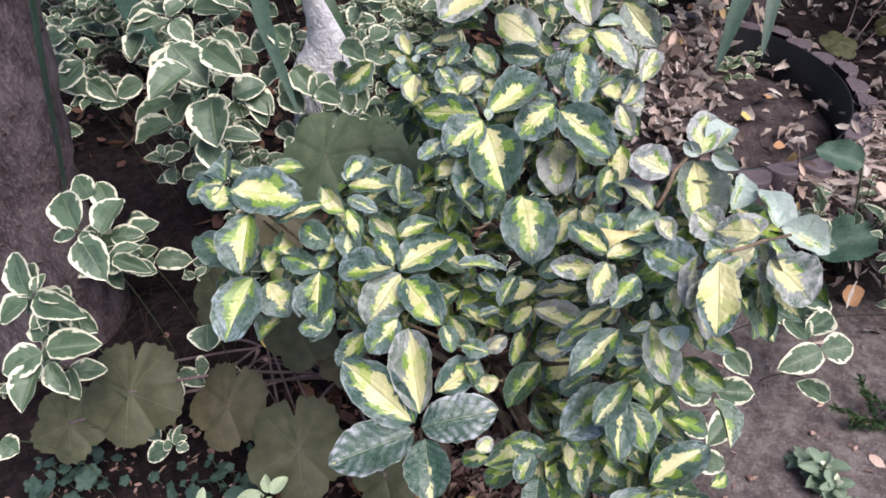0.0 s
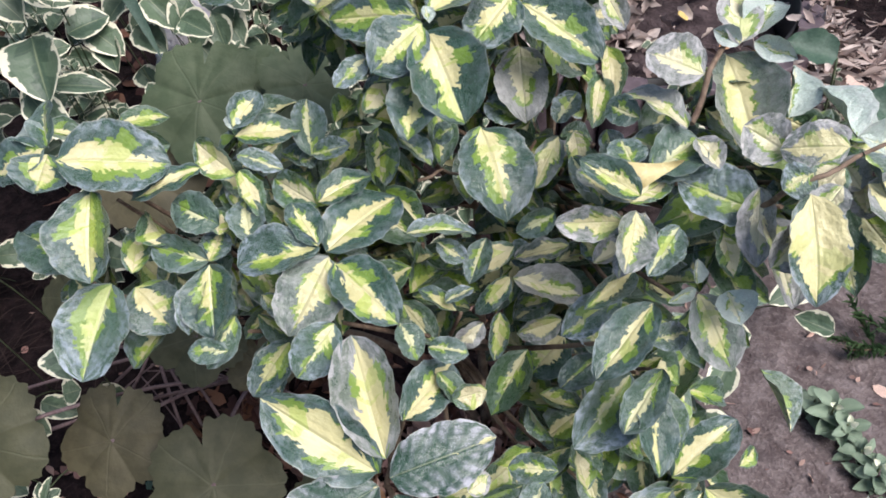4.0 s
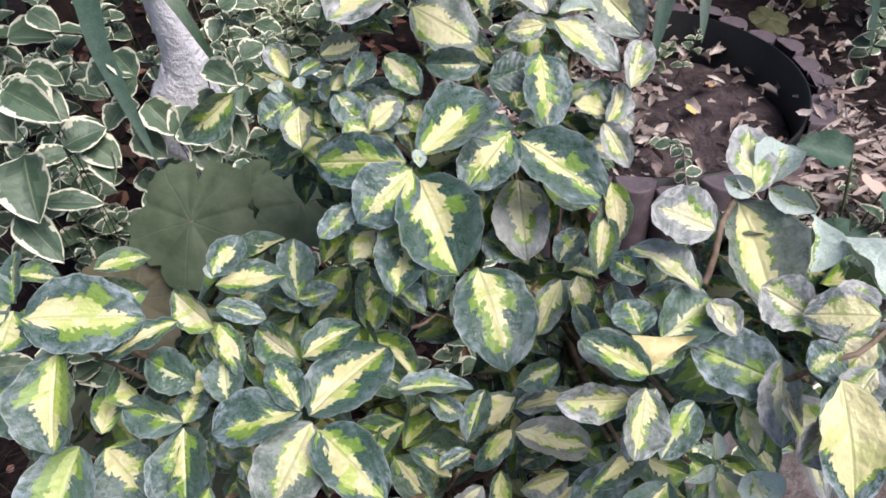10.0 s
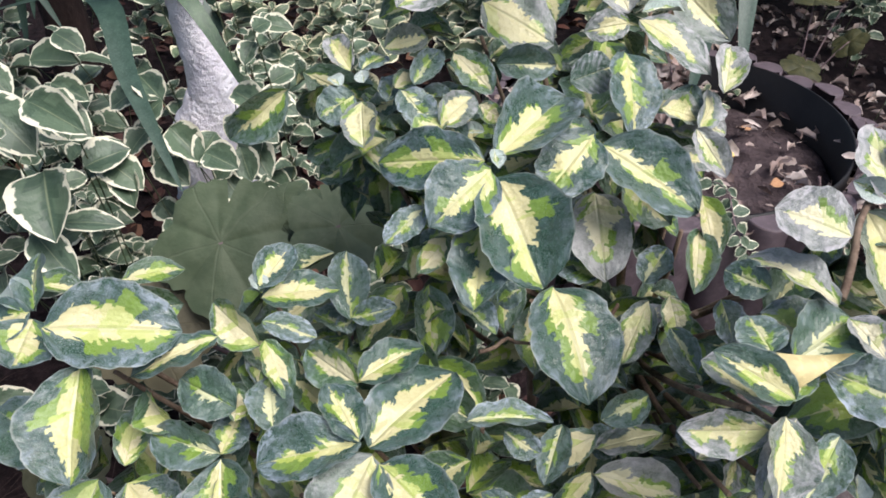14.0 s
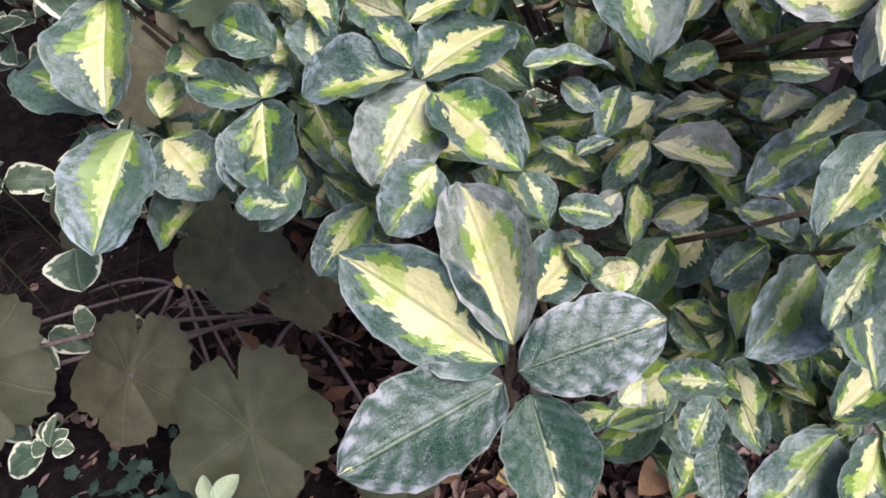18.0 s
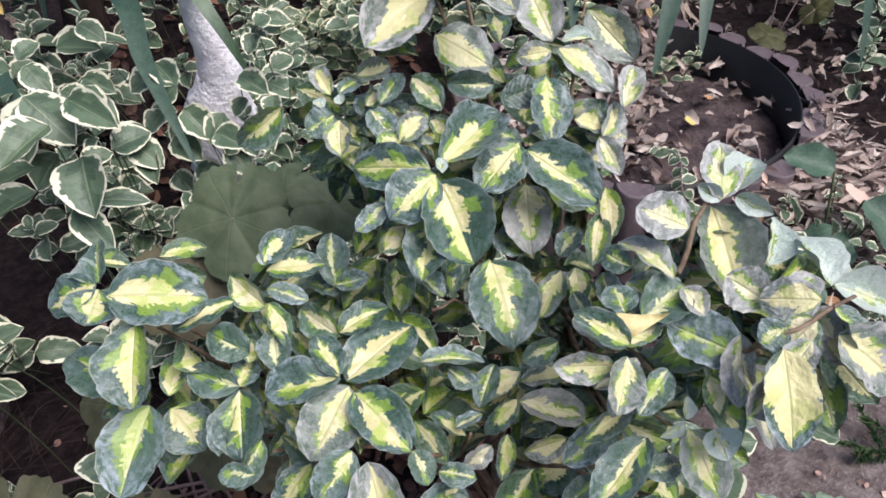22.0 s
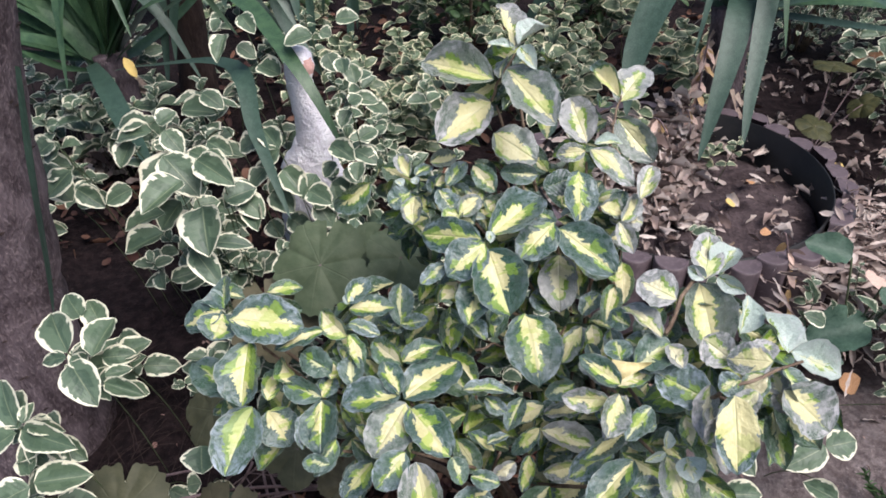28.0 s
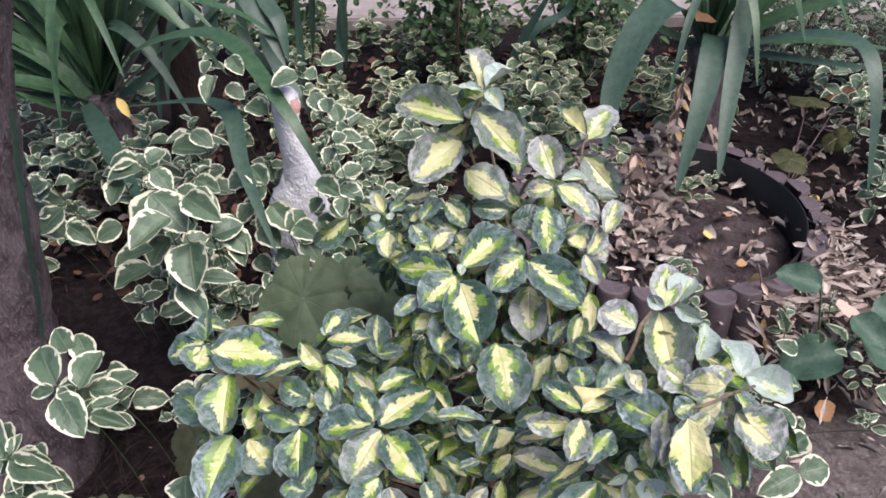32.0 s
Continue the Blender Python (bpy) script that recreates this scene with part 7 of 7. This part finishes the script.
for k, (c, r, material) in enumerate((((0.826, 2.00, 0.135), 0.052, OLIVE), ((0.905, 2.19, 0.225), 0.060, OLIVE), ((1.05, 2.30, 0.205), 0.060, RUSTY), ((0.97, 2.10, 0.15), 0.045, OLIVE))):
    v, f, uv = lobed(5, 20 + k)
    home = Matrix.Translation(-Vector(lobed_plant.location))
    part("leaf", raw("leaf", v, f, material, uv), None, lobed_plant, matrix=home @ pose(*c, -8 + 14 * k, 12 * k - 16, 150 + 37 * k) @ Matrix.Diagonal((r, r, r, 1)))
    part("stalk", tube(curve(Vector(lobed_plant.location), Vector(lobed_plant.location).lerp(Vector(c), 0.5) + Vector((0, 0, 0.03)), Vector(c), 6), 0.002, 5), STALK, lobed_plant, matrix=home)

for k in range(230):
    rr = random.Random(k + 300)
    v, f, uv = lobed(5, k % 4, 3, 45, 0.30)
    hub = random.Random(k // 9 + 900)
    a, far = k * 2.4, 0.012 + 0.006 * (k % 9)
    x, y, r = hub.uniform(-0.62, -0.16) + far * math.cos(a), hub.uniform(0.44, 0.66) + far * math.sin(a), rr.uniform(0.006, 0.016)
    if k < 4:
        WEED = [] if k == 0 else WEED
        WEED.append(raw("leaf", v, f, BLUEGREEN, uv))
    if k == 0:
        creeper = new("creeping_weed")
        creeper.location = (-0.42, 0.6, 0)
        tagged(creeper, "creeping weed with small scalloped blue-green leaves on soil", "plant")
    z = rr.uniform(0.012, 0.07)
    part("leaf", WEED[k % 4], None, creeper, matrix=pose(x + 0.42, y - 0.6, z, rr.uniform(-10, 48), rr.uniform(-32, 32), rr.uniform(0, 360)) @ Matrix.Diagonal((r, r, r, 1)))
    part("stalk", tube([(x + 0.42, y - 0.6 + 0.01, -0.01), (x + 0.42, y - 0.6, z)], 0.0008, 4), STEM, creeper)


# ---- bushes at the back ----
def bush(x, y, height, spread, count, size, material, label, seed, category="bush"):
    rng = random.Random(seed)
    plant = new("bush")
    plant.location = (x, y, 0)
    many = Many()
    for k in range(9):
        a = rng.uniform(0, 6.28)
        top = Vector((spread * math.cos(a) * rng.random(), spread * math.sin(a) * rng.random(), height * rng.uniform(0.6, 1)))
        pts = curve((0.02 * math.cos(a), 0.02 * math.sin(a), -0.02), top * 0.5 + Vector((0, 0, 0.06)), top, 7)
        part("branch", tube(pts, [0.006 - 0.004 * i / 7 for i in range(8)], 5), TWIG, plant)
        for q in range(count // 9):
            c = pts[rng.randrange(2, 8)] + Vector((rng.gauss(0, spread * 0.28), rng.gauss(0, spread * 0.28), rng.gauss(0, 0.05)))
            d = Vector((rng.uniform(-1, 1), rng.uniform(-1, 1), rng.uniform(-0.6, 0.6))).normalized()
            if c.z < 0.03:
                continue
            many.add(rng.choice(VSMALL), aim(c, c + d * size * rng.uniform(0.7, 1.2), (rng.uniform(-0.4, 0.4), -0.4, 0.9), size * 0.55, 0))
    ob = many.make("foliage", material, plant)
    ob["kind"] = "stuff"
    return tagged(plant, label, category, "bushes at the back")


bush(-0.16, 2.80, 0.70, 0.30, 900, 0.040, DARKLEAF, "dark green small-leaved bush behind the periwinkle", 51)
bush(0.28, 2.90, 0.62, 0.28, 800, 0.036, DARKLEAF, "dark green small-leaved bush at the path edge", 52)
bush(1.50, 2.75, 0.62, 0.42, 1500, 0.034, VINCA_MANY, "pale variegated small-leaved bush at the back", 53)
bush(1.02, 2.85, 0.52, 0.34, 1200, 0.030, VINCA_MANY, "pale variegated small-leaved bush at the back", 54)
bush(1.30, 2.15, 0.32, 0.14, 260, 0.045, VINCA_MANY, "variegated shoot beside the leaf litter", 55)
bush(-0.85, 2.95, 0.85, 0.30, 900, 0.045, DARKLEAF, "dark leafy bush in deep shade by the path", 57)
bush(-1.45, 3.1, 0.9, 0.35, 700, 0.045, DARKLEAF, "dark bush behind the young tree", 56)


# ---- small things by the shoots ----
pale_weed = new("variegated_shoot")
pale_weed.location = (-0.131, 0.457, 0)
tagged(pale_weed, "single broad cream-edged green leaf rising from the soil", "plant")
v, f, uv = leaf_shape(12, 8, 0.5, 1.9, 0.6, 0.2, 0.1, 0.03, 0, 210)
part("leaf", raw("leaf", v.tolist(), f, edged("broad_cream_edged_leaf", green=(0.06, 0.12, 0.06), cream=(0.52, 0.56, 0.28)), uv), None, pale_weed,
     matrix=Matrix.Translation(-Vector(pale_weed.location)) @ aim((-0.131, 0.457, 0.230), (-0.121, 0.477, 0.320), (0, -0.6, 0.8), 0.064))
part("stem", tube([(0, 0, -0.01), (0, 0, 0.230)], 0.0022, 6), STEM, pale_weed)

grass = new("pale_tuft")
grass.location = (0.502, 0.591, 0)
tagged(grass, "tuft of narrow white-edged leaves on bare soil", "plant")
for tip in ((0.508, 0.659, 0.030), (0.555, 0.658, 0.030), (0.594, 0.665, 0.030), (0.606, 0.637, 0.030), (0.529, 0.640, 0.030)):
    tip = Vector(tip) - Vector(grass.location)
    v, f, uv = leaf_shape(9, 6, 0.45, 1.0, 0.8, 0.2, 0.1, 0.02, 0, 220)
    part("leaf", raw("leaf", v.tolist(), f, TUFT, uv), None, grass, matrix=aim((0, 0, 0.01), tip + Vector((0, 0, 0.02)), (0, -0.4, 0.9), 0.016))

rng = random.Random(91)
strands = bmesh.new()
for k in range(46):
    a, x, y = rng.uniform(0, 3.14), rng.uniform(-0.72, -0.44), rng.uniform(0.84, 1.12)
    L = rng.uniform(0.05, 0.13)
    d = Vector((math.cos(a), math.sin(a), 0)) * L
    p = Vector((x, y, ground_height(x, y) + 0.006))
    t = tube(curve(p - d, p + Vector((rng.gauss(0, 0.02), rng.gauss(0, 0.02), rng.uniform(0.02, 0.07))), p + d, 6), 0.0007, 4, False)
    me = bpy.data.meshes.new("t")
    t.to_mesh(me)
    t.free()
    strands.from_mesh(me)
    bpy.data.meshes.remove(me)
tagged(part("dry_grass", strands, DARKBARK), "thin dry brown grass strands on dark soil", "grass", kind="stuff")
